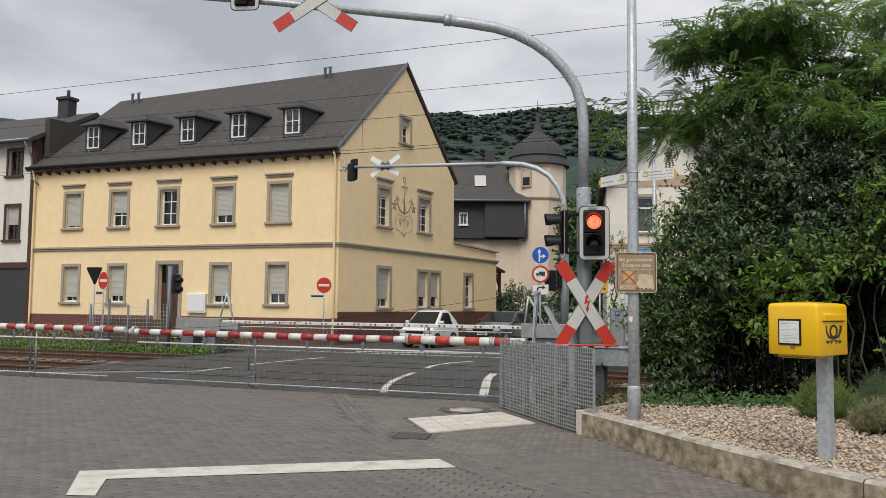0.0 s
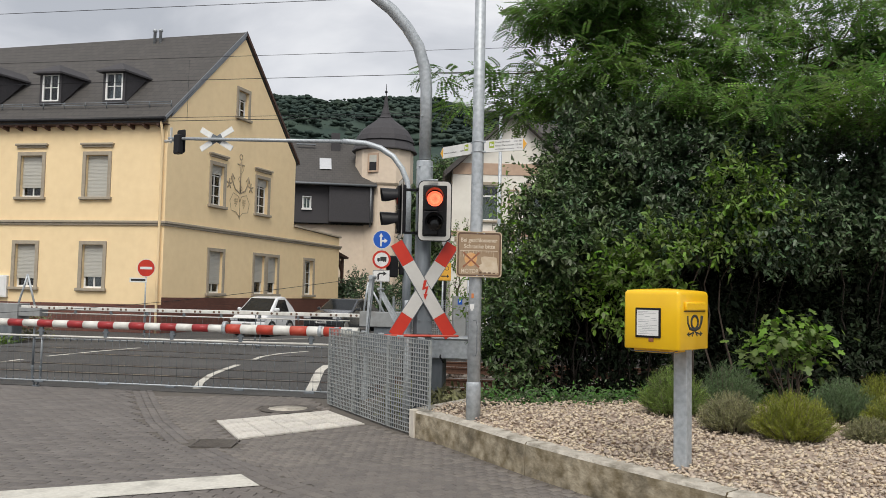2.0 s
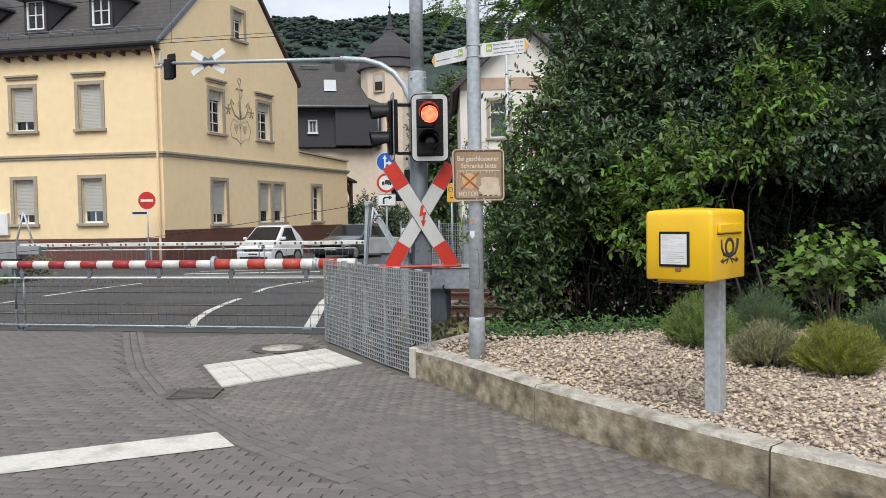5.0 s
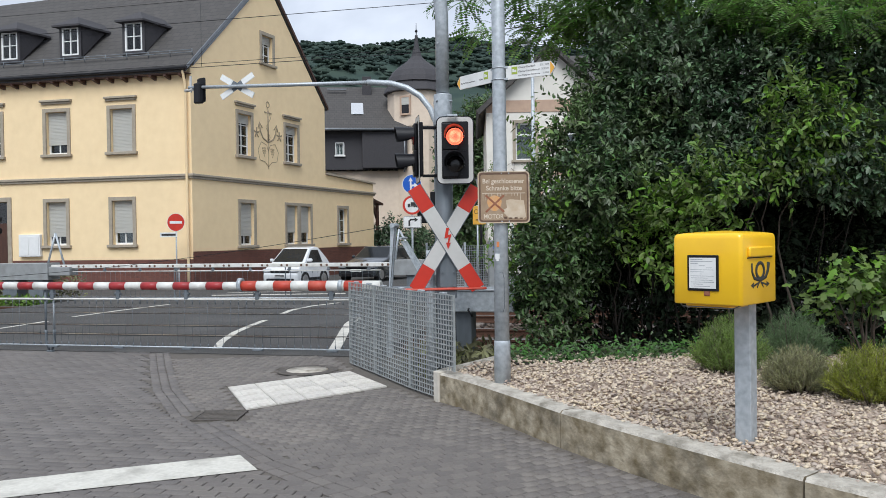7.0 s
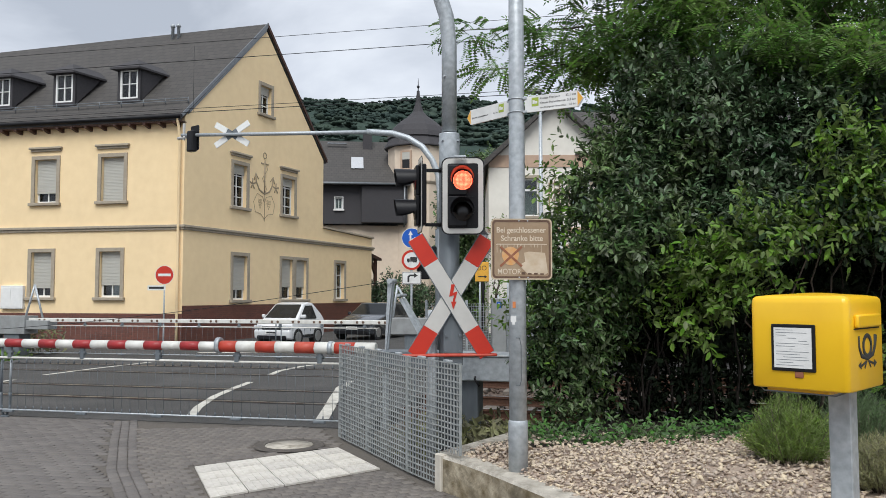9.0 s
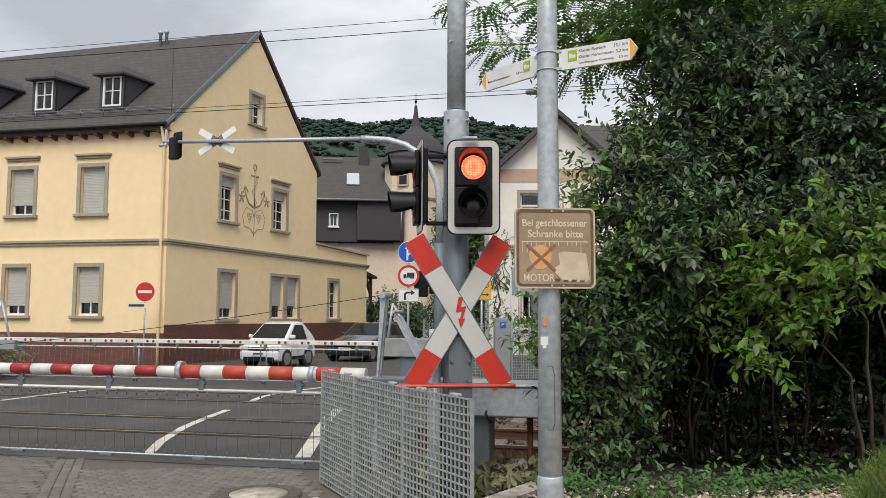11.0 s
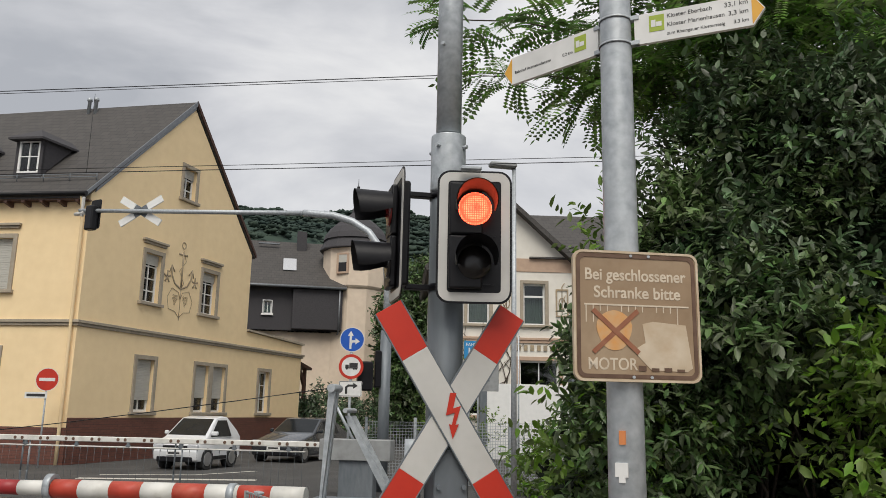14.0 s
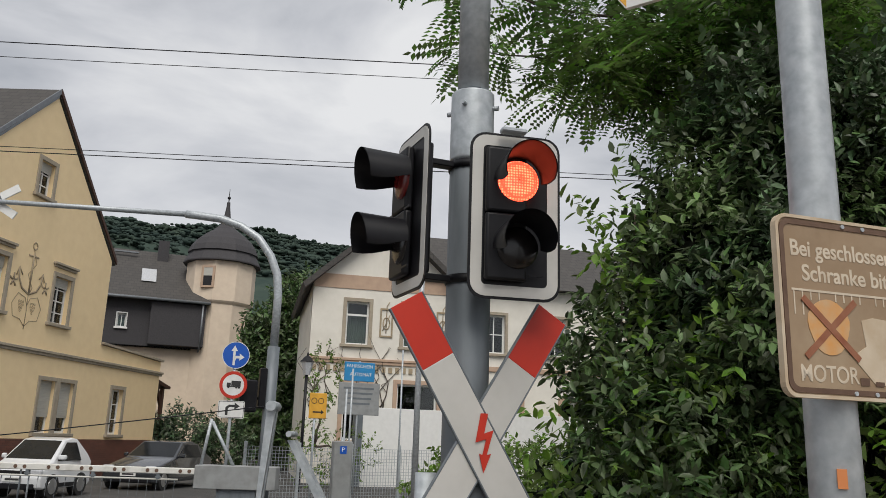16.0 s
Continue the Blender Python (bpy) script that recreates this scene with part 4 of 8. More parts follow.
prism(bm, [(X1 + 0.45, -0.5, 9.45), (X1 + 0.45, 3.6, 11.6), (X1 + 0.45, 8.0, 9.0), (X1 + 0.45, 8.0, 8.8), (X1 + 0.45, 3.6, 11.35), (X1 + 0.45, -0.5, 9.25)], (-16, 0, 0))
part("roof", bm, SLATE, nb, "dark slate roof")
# added block behind the panes, room shade is in its colour
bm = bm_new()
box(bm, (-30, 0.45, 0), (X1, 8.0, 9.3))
part("dark_room_backing", bm, ROOM_SHADE, nb)
bm = bm_new()
box(bm, (-18.5, 3.0, 11.0), (-17.8, 3.6, 12.3), 0.01)
box(bm, (-18.58, 2.92, 12.3), (-17.72, 3.68, 12.45), 0.01)
tube(bm, [(-18.1, 3.3, 12.4), (-18.1, 3.3, 12.85)], 0.09, 8)
part("chimney", bm, SLATE_PLAIN, nb, "slate-clad chimney")
bm = bm_new()
tube(bm, [(-30, -0.55, 9.36), (X1 + 0.4, -0.55, 9.36)], 0.08, 8)
tube(bm, [(X1 + 0.1, -0.55, 9.3), (X1 + 0.15, -0.1, 8.5), (X1 + 0.15, -0.1, 7.6), (X1 + 0.7, -0.16, 7.2)], 0.05, 8)
part("gutter", bm, ZINC, nb)


# ---- crossing equipment on the near side ----
def signal_head(parent, m, lit):
    """A two-lamp signal on a white-edged black board, facing -y, about the board's centre."""
    w, h = 0.43, 0.775
    bm = bm_new()
    plate(bm, rounded(w, h, 0.075), 0.0, 0.006)
    board = part("signal_board", bm, BLACK, parent, "black backing board with a rounded edge", m=m)
    bm = bm_new()
    ring_plate(bm, rounded(w - 0.024, h - 0.024, 0.066), rounded(w - 0.125, h - 0.125, 0.02), -0.003, -0.0005)
    part("white_border", bm, WHITE, board, "white reflective border")
    bm = bm_new()
    for z in (0.155, -0.155):
        box(bm, (-0.145, -0.045, z - 0.153), (0.045, -0.004, z + 0.153), 0.012, seg=2)
    for z in (-0.005, -0.28):
        box(bm, (0.05, -0.052, z - 0.006), (0.12, -0.045, z + 0.004))
    part("lamp_housing", bm, BLACK, board)
    bm = bm_new()
    box(bm, (-0.14, 0.006, -0.31), (0.14, 0.055, 0.31), 0.015, seg=2)
    part("rear_case", bm, BLACK, board)
    for z, on in ((0.15, lit), (-0.16, False)):
        bm = bm_new()
        r = 0.096
        pts = [(0, r), (0.25, r * 0.98), (0.6, r * 0.78), (0.85, r * 0.5), (1.0, 0.002)]
        rows = [[bm.verts.new((q * math.cos(a), -0.046 - 0.022 * p, z + q * math.sin(a))) for a in (2 * math.pi * k / 28 for k in range(28))] for p, q in pts]
        for ra, rb in zip(rows, rows[1:]):
            for k in range(28):
                f = bm.faces.new((ra[k], ra[(k + 1) % 28], rb[(k + 1) % 28], rb[k]))
                f.smooth = True
        bmesh.ops.recalc_face_normals(bm, faces=bm.faces)
        part("lens", bm, RED_LAMP if on else (REDLENS if z > 0 else DARKLENS), board, "glowing red lens" if on else "unlit dark lens")
        bm = bm_new()
        n, r0 = 26, 0.112
        length = 0.22
        rings = []
        for f in (0.0, 0.25, 0.5, 0.75, 1.0):
            # a tunnel, open below
            cut = 190 + 36 * min(1.0, f * 1.6)
            ring = []
            for k in range(n + 1):
                a = radians(90 - cut / 2 + cut * k / n)
                ring.append(((r0 + 0.004 * f) * math.cos(a), -0.045 - length * f * (0.9 + 0.1 * math.sin(a)), z + 0.004 + (r0 + 0.004 * f) * math.sin(a)))
            rings.append(ring)
        for off in (0.0, -0.005):
            vv = [[bm.verts.new((x * (1 + off / r0), y, z + (q - z) * (1 + off / r0))) for x, y, q in ring] for ring in rings]
            for ra, rb in zip(vv, vv[1:]):
                for k in range(n):
                    f = bm.faces.new((ra[k], ra[k + 1], rb[k + 1], rb[k]))
                    f.smooth = True
            bmesh.ops.recalc_face_normals(bm, faces=bm.faces)
        part("visor", bm, BLACK, board, "black tunnel visor")
    return board


def crossbuck(parent, m, w, h, arm, tip, bolt=True):
    """A St Andrew's cross of two crossed boards with red tips, facing -y, about its centre."""
    cx, cz = w / 2, h / 2
    length = math.hypot(w, h)
    ang = math.degrees(math.atan2(h, w))
    for i, a in enumerate((-ang, ang)):
        turn = m @ pose(0, 0.008 * i - 0.008, 0, 0, -a, 0)
        bm = bm_new()
        box(bm, (-length / 2 + tip, -0.004, -arm / 2), (length / 2 - tip, 0.004, arm / 2), 0.002)
        board = part("cross_board", bm, WHITE, parent, "white reflective cross board", m=turn)
        for sx in (-1, 1):
            bm = bm_new()
            a0, a1 = sorted((sx * (length / 2 - tip), sx * length / 2))
            box(bm, (a0, -0.0042, -arm / 2), (a1, 0.0042, arm / 2), 0.002)
            part("red_tip", bm, RED, board, "red reflective tip")
        bm = bm_new()
        for sz in (-1, 1):
            box(bm, (-length / 2, -0.006, sz * arm / 2 - 0.004), (length / 2, 0.012, sz * arm / 2 + 0.004), 0.002)
        part("board_edge", bm, GALV_DARK, board)
    if bolt:
        bm = bm_new()
        pts = [(0.0, 0.12), (0.035, 0.12), (0.018, 0.035), (0.062, 0.05), (0.032, -0.055), (0.052, -0.05), (0.018, -0.13), (-0.004, -0.05), (0.012, -0.055), (0.028, 0.012), (-0.022, -0.004)]
        plate(bm, pts, -0.019, -0.0165)
        part("lightning_arrow", bm, RED, parent, "red lightning arrow", m=m)


MAST = Vector((2.13, 10.80, 0))
ARM_DIR = Vector((math.cos(radians(182)), math.sin(radians(182)), 0))
mast = thing("signal_mast", MAST, "grey steel cantilever signal mast with red light and crossbuck", "signal mast")
bm = bm_new()
tube(bm, [(0, 0, -0.1), (0, 0, 3.36)], 0.105, 20)
part("lower_pole", bm, GALV_DARK, mast, "thick dark grey lower pole")
bm = bm_new()
revolve(bm, [(0.106, 3.0), (0.107, 3.02), (0.107, 3.355), (0.106, 3.362), (0.09, 3.368), (0.08, 3.37)], 20)
for k in range(4):
    a = radians(45 + 90 * k)
    tube(bm, [(0.1 * math.cos(a), 0.1 * math.sin(a), 3.28), (0.135 * math.cos(a), 0.135 * math.sin(a), 3.28)], 0.012, 6)
part("collar", bm, GALV, mast)
bm = bm_new()
path = [(0, 3.38), (0, 4.3), (0.03, 4.6), (0.12, 4.88), (0.28, 5.12), (0.48, 5.33), (0.72, 5.5), (1.0, 5.64), (1.3, 5.73), (1.75, 5.80), (2.0, 5.83)]
tube(bm, [ARM_DIR * d + Vector((0, 0, z)) for d, z in path], 0.078, 18)
for z in (3.95,):
    for a in (0.9, 4.0):
        tube(bm, [(0.07 * math.cos(a), 0.07 * math.sin(a), z), (0.1 * math.cos(a), 0.1 * math.sin(a), z)], 0.012, 6)
part("upper_pole", bm, GALV, mast, "galvanised bent upper pole")
bm = bm_new()
tube(bm, [ARM_DIR * 2.0 + Vector((0, 0, 5.83)), ARM_DIR * 4.6 + Vector((0, 0, 6.06)), ARM_DIR * 6.6 + Vector((0, 0, 6.18))], [0.055, 0.05, 0.045], 14)
tube(bm, [ARM_DIR * 1.96 + Vector((0, 0, 5.828)), ARM_DIR * 2.06 + Vector((0, 0, 5.835))], 0.088, 14)
part("cantilever_arm", bm, GALV, mast)
TURN_NEAR = 182 - 180
crossbuck(mast, Matrix.Translation(ARM_DIR * 3.93 + Vector((0, 0, 5.93))) @ pose(0, -0.09, 0.12, 0, 90, TURN_NEAR - 4), 0.78, 1.16, 0.17, 0.29, bolt=False)
signal_head(mast, Matrix.Translation(ARM_DIR * 4.95 + Vector((0, 0, 6.27))) @ pose(0, -0.12, 0, 0, 0, TURN_NEAR - 6), False)
# two heads on the pole
signal_head(mast, Matrix.Translation(Vector((2.231, 10.528, 2.689)) - MAST) @ pose(0, 0, 0, 0, 0, -10), True)
signal_head(mast, Matrix.Translation(Vector((1.825, 10.80, 2.72)) - MAST) @ pose(0, 0, 0, 0, 0, -89), False)
bm = bm_new()
for z in (2.42, 2.98):
    tube(bm, [(0, 0, z - 0.02), (0, 0, z + 0.02)], 0.112, 16)
    box(bm, (-0.25, -0.03, z - 0.015), (-0.06, 0.03, z + 0.015), 0.004)
    box(bm, (0.05, -0.2, z - 0.015), (0.11, -0.05, z + 0.015), 0.004)
box(bm, (0.03, 0.1, 2.6), (0.18, 0.2, 2.95), 0.02)
part("bracket", bm, BLACK, mast, "black steel brackets")
bm = bm_new()
box(bm, (0.05, -0.33, 3.062), (0.17, -0.28, 3.085), 0.006, m=pose(0, 0, 0, 0, 0, -8))
part("top_clip", bm, GALV, mast)
crossbuck(mast, Matrix.Translation(Vector((2.128, 10.645, 1.69)) - MAST), 0.725, 1.17, 0.168, 0.30)
bm = bm_new()
loop = [(x, y, 1.108) for x, y in [(0.42 + 0.045 * math.sin(a), 0.045 * math.cos(a)) for a in np.linspace(0, math.pi, 7)] + [(-0.42 - 0.045 * math.sin(a), -0.045 * math.cos(a)) for a in np.linspace(0, math.pi, 7)]]
tube(bm, [(x - 0.018, y - 0.19, z) for x, y, z in loop + loop[:1]], 0.014, 8)
part("red_hoop", bm, ORANGE_RED, mast, "red painted steel hoop")
bm = bm_new()
box(bm, (-0.075, -0.125, 1.0), (0.12, -0.1, 1.5), 0.006)
for x in (-0.05, 0.09):
    for z in (1.14, 1.3):
        tube(bm, [(x, -0.125, z), (x, -0.15, z)], 0.014, 6)
part("mounting_plate", bm, GALV_DARK, mast)
bm = bm_new()
tube(bm, [(-0.17, 0.02, -0.1), (-0.17, 0.02, 1.55)], 0.05, 12)
part("cable_pipe", bm, GALV, mast)

# ---- the galvanised post with waymarks and the faded notice ----
POST = Vector((2.462, 9.08, 0))
post = thing("waymark_post", POST, "round galvanised steel post standing in a gravel bed", "post")
bm = bm_new()
tube(bm, [(0, 0, 0.2), (0, 0, 2.0), (0, 0, 3.3), (0, 0, 6.5)], [0.073, 0.068, 0.064, 0.056], 24)
part("pole", bm, GALV, post)
bm = bm_new()
revolve(bm, [(0.079, 0.2), (0.079, 0.66), (0.077, 0.69), (0.072, 0.70)], 24)
part("base_sleeve", bm, GALV, post)
bm = bm_new()
box(bm, (-0.025, -0.0755, 1.485), (0.022, -0.066, 1.535), 0.0)
box(bm, (-0.012, -0.0755, 1.465), (0.012, -0.066, 1.485), 0.0)
part("torn_label", bm, PAPER, post, "torn white paper label", m=pose(0, 0, 0, 0, 0, -38))
bm = bm_new()
box(bm, (-0.008, -0.075, 1.60), (0.016, -0.066, 1.65), 0.0)
part("sticker", bm, STICKER, post, "faded orange sticker", m=pose(0, 0, 0, 0, 0, -38))
bm = bm_new()
tube(bm, [(-0.03, -0.066, 1.36), (0.0, -0.072, 1.36), (0.012, -0.072, 1.3), (0.012, -0.073, 1.02), (0.0, -0.073, 0.98), (-0.03, -0.067, 0.98)], 0.003, 5)
part("cover_seam", bm, GALV_DARK, post)

notice = thing("notice_board", Vector((2.478, 9.0, 2.072)), "faded brown rusty metal notice fixed to the post", "sign")
nm = pose(0, 0, 0, 0, 0, -4)
bm = bm_new()
plate(bm, rounded(0.49, 0.487, 0.035), -0.012, 0.0)
face = part("sign_sheet", bm, FADED, notice, "faded brown sheet with rust stains", m=nm)
bm = bm_new()
ring_plate(bm, rounded(0.494, 0.491, 0.036), rounded(0.476, 0.473, 0.03), -0.016, 0.004)
part("sign_rim", bm, FADED_CREAM, face, "pale bent rim")
bm = bm_new()
ring_plate(bm, rounded(0.468, 0.465, 0.03), rounded(0.44, 0.437, 0.022), -0.0145, -0.0118)
part("dark_border", bm, FADED_EDGE, face, "dark brown border line")
lettering("lettering", "Bei geschlossener", 0.062, FADED_LETTER, face, pose(-0.203, -0.0125, 0.152), "faded cream lettering", 0.9, bold=0.018)
lettering("lettering", "Schranke bitte", 0.062, FADED_LETTER, face, pose(-0.168, -0.0125, 0.085), "faded cream lettering", 0.95, bold=0.018)
lettering("lettering", "MOTOR", 0.062, FADED_LETTER, face, pose(-0.195, -0.0125, -0.183), "faded cream lettering", 0.85, bold=0.012)
bm = bm_new()
box(bm, (-0.205, -0.0135, 0.036), (0.205, -0.0122, 0.042))
for i in range(15):
    x = -0.2 + i * 0.0275
    if i % 5 != 4:
        box(bm, (x, -0.0132, 0.042 - (0.07 if i < 2 or i > 12 else 0.028)), (x + 0.004, -0.0122, 0.036))
part("barrier_print", bm, FADED_LETTER, face, "faded picture of a closed barrier")
bm = bm_new()
plate(bm, [(-0.09 + 0.068 * math.cos(a) * (1 + 0.08 * math.sin(3 * a)), -0.056 + 0.075 * math.sin(a)) for a in np.linspace(0, 2 * math.pi, 24)[:-1]], -0.0138, -0.012)
part("orange_print", bm, FADED_ORANGE, face, "faded orange flame print")
for a in (42, -42):
    bm = bm_new()
    box(bm, (-0.118, -0.0156 - a * 1e-5, -0.009), (0.118, -0.014, 0.009), m=pose(-0.085, 0, -0.06, 0, a, 0))
    part("crossed_bar", bm, FADED_BROWNRED, face, "faded brown-red bar")
bm = bm_new()
plate(bm, [(0.02, -0.03), (0.06, -0.02), (0.19, -0.03), (0.2, -0.1), (0.212, -0.19), (0.19, -0.205), (0.05, -0.2), (-0.02, -0.13), (0.03, -0.1)], -0.0138, -0.012)
part("bare_patch", bm, FADED_CREAM, face, "bleached cream patch")
bm = bm_new()
for x, h in ((0.0, 0.02), (0.05, 0.012), (0.1, 0.014), (0.15, 0.01)):
    box(bm, (x, -0.0148, -0.205), (x + 0.03, -0.0139, -0.205 + h))
part("unreadable_print", bm, FADED_EDGE, face)
bm = bm_new()
for x in (-0.02, 0.05):
    for z in (0.228, -0.228):
        bm = bm_new()
        tube(bm, [(x, -0.012, z), (x, -0.018, z)], 0.006, 8)
        part("bolt", bm, GALV, face)


def waymark(tip, length, flip, lines, km):
    """A white arrow board from the post to its tip."""
    z = 3.255
    d = Vector((tip[0] - POST.x, tip[1] - POST.y, 0)).normalized()
    ang = math.degrees(math.atan2(d.y, d.x))
    board = thing("waymark_sign", Matrix.Translation((POST.x, POST.y, z)) @ pose(0, 0, 0, 0, 0, ang if not flip else ang + 180), "white wooden-look hiking arrow sign with orange tip on the post", "sign", "hiking waymark arrows")
    sx = -1 if flip else 1
    h = 0.065
    bm = bm_new()
    plate(bm, [(sx * 0.08, -h), (sx * (length - 0.045), -h), (sx * length, 0), (sx * (length - 0.045), h), (sx * 0.08, h)][:: sx], -0.009, 0.009)
    b = part("arrow_board", bm, PAPER, board, "white arrow board")
    bm = bm_new()
    plate(bm, [(sx * (length - 0.048), -h + 0.004), (sx * (length - 0.004), 0), (sx * (length - 0.048), h - 0.004)][:: sx], -0.0105, 0.0105)
    part("arrow_tip", bm, SIGNORANGE, b, "orange arrow tip")
    bm = bm_new()
    box(bm, (sx * 0.17 - 0.03, -0.0105, -0.02), (sx * 0.17 + 0.03, -0.0088, 0.05))
    part("green_mark", bm, SIGNGREEN, b, "lime green trail mark")
    bm = bm_new()
    box(bm, (sx * 0.17 - 0.022, -0.0115, 0.0), (sx * 0.17 - 0.004, -0.0106, 0.03))
    box(bm, (sx * 0.17 - 0.002, -0.0115, 0.0), (sx * 0.17 + 0.02, -0.0106, 0.02))
    part("white_mark", bm, PAPER, b)
    for zz in (-0.055, 0.055):
        bm = bm_new()
        tube(bm, [(0, 0, zz - 0.005), (0, 0, zz + 0.005)], 0.069, 16)
        box(bm, (min(sx * 0.05, sx * 0.1), -0.014, zz - 0.01), (max(sx * 0.05, sx * 0.1), 0.014, zz + 0.01), 0.002)
        part("clamp", bm, GALV, board)
    for i, (text, size) in enumerate(lines):
        if flip:
            lettering("lettering", text, size, INK, b, pose(-length + 0.065, -0.0095, -0.012))
            lettering("lettering", km[i], size, INK, b, pose(-0.265, -0.0095, -0.012))
        else:
            zz = 0.038 - 0.038 * i
            lettering("lettering", text, size, INK, b, pose(0.21, -0.0095, zz))
            lettering("lettering", km[i], size * 1.1, INK, b, pose(length - 0.06, -0.0095, zz), align="RIGHT")


waymark((2.945, 8.72), 0.58, False, [("Kloster Eberbach", 0.025), ("Kloster Marienhausen", 0.025), ("zum Rheingauer Klostersteig", 0.019)], ["33,1 km", "3,3 km", "3,3 km"])
waymark((2.15, 9.56), 0.60, True, [("Bahnhof Assmannshausen", 0.02)], ["0,2 km"])

# ---- yellow letter box ----
lb = thing("letter_box", Matrix.Translation((3.62, 6.62, 0.29)), "yellow metal letter box on a grey steel post", "letter box")
bm = bm_new()
box(bm, (-0.055, -0.055, -0.1), (0.055, 0.055, 0.96), 0.006)
part("post", bm, GALV, lb, "square galvanised post", m=pose(0.03, 0, 0, 0, 0, 40))
BA = 39.0
bmx = pose(-0.145, -0.07, 0.955, 0, 0, BA)
L, D, Hh = 0.545, 0.465, 0.45


def box_profile(bm, grow=0.0):
    """The body: upright sides, a rounded upper edge and a slightly domed top."""
    w, d = L / 2 + grow, D / 2 + grow
    rows = [(0.985, -0.002), (1.0, 0.006), (1.0, Hh - 0.035), (0.988, Hh - 0.012), (0.955, Hh), (0.8, Hh + 0.008), (0.0, Hh + 0.02)]
    rings = []
    for f, z in rows:
        pts = rounded(2 * (w - (1 - f) * 0.3 if f > 0 else 0.02), 2 * (d - (1 - f) * 0.3 if f > 0 else 0.02), 0.028 if f > 0 else 0.009, 4)
        rings.append([bm.verts.new((x, y, z)) for x, y in pts])
    for ra, rb in zip(rings, rings[1:]):
        for k in range(len(ra)):
            f = bm.faces.new((ra[k], ra[(k + 1) % len(ra)], rb[(k + 1) % len(ra)], rb[k]))
            f.smooth = True
    bm.faces.new(rings[0][::-1])
    bm.faces.new(rings[-1])


bm = bm_new()
box_profile(bm)
body = part("body", bm, YELLOW, lb, "bright yellow rounded body", m=bmx)
bm = bm_new()
box(bm, (-0.19, -D / 2 - 0.022, Hh - 0.15), (0.175, -D / 2 + 0.002, Hh - 0.085), 0.01, seg=2)
part("slot_flap", bm, YELLOW, body, "letter slot flap")
# thin black bar drawn as the shadow below the flap
bm = bm_new()
box(bm, (-0.195, -D / 2 - 0.003, Hh - 0.158), (0.195, -D / 2 + 0.002, Hh - 0.152), 0.001)
part("slot_shadow", bm, BLACK, body)
# post horn emblem as plain shapes
bm = bm_new()
hx, hz, yy = 0.0, 0.2, -D / 2 - 0.002
tube(bm, [(hx + 0.062 * math.cos(a), yy, hz + 0.03 + 0.07 * math.sin(a)) for a in np.linspace(radians(0), radians(360), 21)], 0.017, 6)
tube(bm, [(hx - 0.13, yy, hz + 0.1), (hx - 0.125, yy, hz + 0.02), (hx - 0.09, yy, hz - 0.035), (hx, yy, hz - 0.055), (hx + 0.09, yy, hz - 0.03), (hx + 0.125, yy, hz + 0.03), (hx + 0.135, yy, hz + 0.1)], [0.012, 0.014, 0.018, 0.018, 0.018, 0.02, 0.026], 6)
for sx in (-1, 1):
    tube(bm, [(hx + sx * 0.01, yy, hz - 0.075), (hx + sx * 0.05, yy, hz - 0.085), (hx + sx * 0.1, yy, hz - 0.1)], 0.009, 6)
    prism(bm, [(hx + sx * 0.15, yy, hz - 0.095), (hx + sx * 0.1, yy, hz - 0.068), (hx + sx * 0.1, yy, hz - 0.125)], (0, 0.002, 0))
    tube(bm, [(hx + sx * 0.02, yy, hz - 0.08), (hx + sx * 0.05, yy, hz - 0.12)], 0.008, 6)
for v in bm.verts:
    v.co = Vector((v.co.x * 0.98, yy + (v.co.y - yy) * 0.12, 0.188 + (v.co.z - hz) * 0.72))
part("horn_emblem", bm, INK, body, "black horn emblem")
side = pose(-L / 2, 0, 0, 0, 0, -90)
bm = bm_new()
box(bm, (-0.125, -0.012, 0.085), (0.085, 0.002, 0.315), 0.004)
holder = part("timetable_frame", bm, BLACK, body, "black collection-time frame", m=side)
bm = bm_new()
box(bm, (-0.11, -0.0145, 0.102), (0.07, -0.012, 0.298))
part("paper", bm, PAPER, holder, "white printed collection-time sheet")
bm = bm_new()
for i, (w0, w1) in enumerate(((0.0, 0.5), (0.0, 0.9), (0.0, 0.3), (0.35, 0.6), (0.65, 0.9), (0.0, 0.95), (0.0, 0.55), (0.4, 0.5), (0.0, 0.95), (0.0, 0.7), (0.2, 0.9), (0.0, 0.95), (0.1, 0.5), (0.0, 0.8))):
    z = 0.288 - i * 0.0132
    box(bm, (-0.1 + 0.165 * w0, -0.0152, z - 0.0018), (-0.1 + 0.165 * w1, -0.0146, z))
part("print_lines", bm, GALV_DARK, holder, "small unreadable print")
bm = bm_new()
box(bm, (-0.015, -0.008, 0.055), (0.025, 0.002, 0.092), 0.003)
part("lock_plate", bm, FADED_BROWNRED, body, "small brown lock plate", m=side)
bm = bm_new()
box(bm, (-0.16, -0.1, -0.035), (0.27, 0.2, 0.002), 0.006)
part("mounting_tray", bm, YELLOW, body)
bm = bm_new()
tube(bm, [(-L / 2 + 0.04, 0.2, -0.005), (-L / 2 + 0.03, 0.18, -0.02), (-L / 2 + 0.03, -0.16, -0.022), (-L / 2 + 0.05, -0.2, -0.005)], 0.004, 6)
part("wire_bail", bm, GALV_DARK, body)

# ---- kerb wall and planted bed ----
KERB = [(1.92, 9.76), (2.13, 9.35), (2.35, 8.72), (2.69, 7.72), (3.05, 6.85), (3.5, 5.9), (3.98, 5.05), (4.45, 4.1), (5.2, 3.0), (6.2, 1.9)]
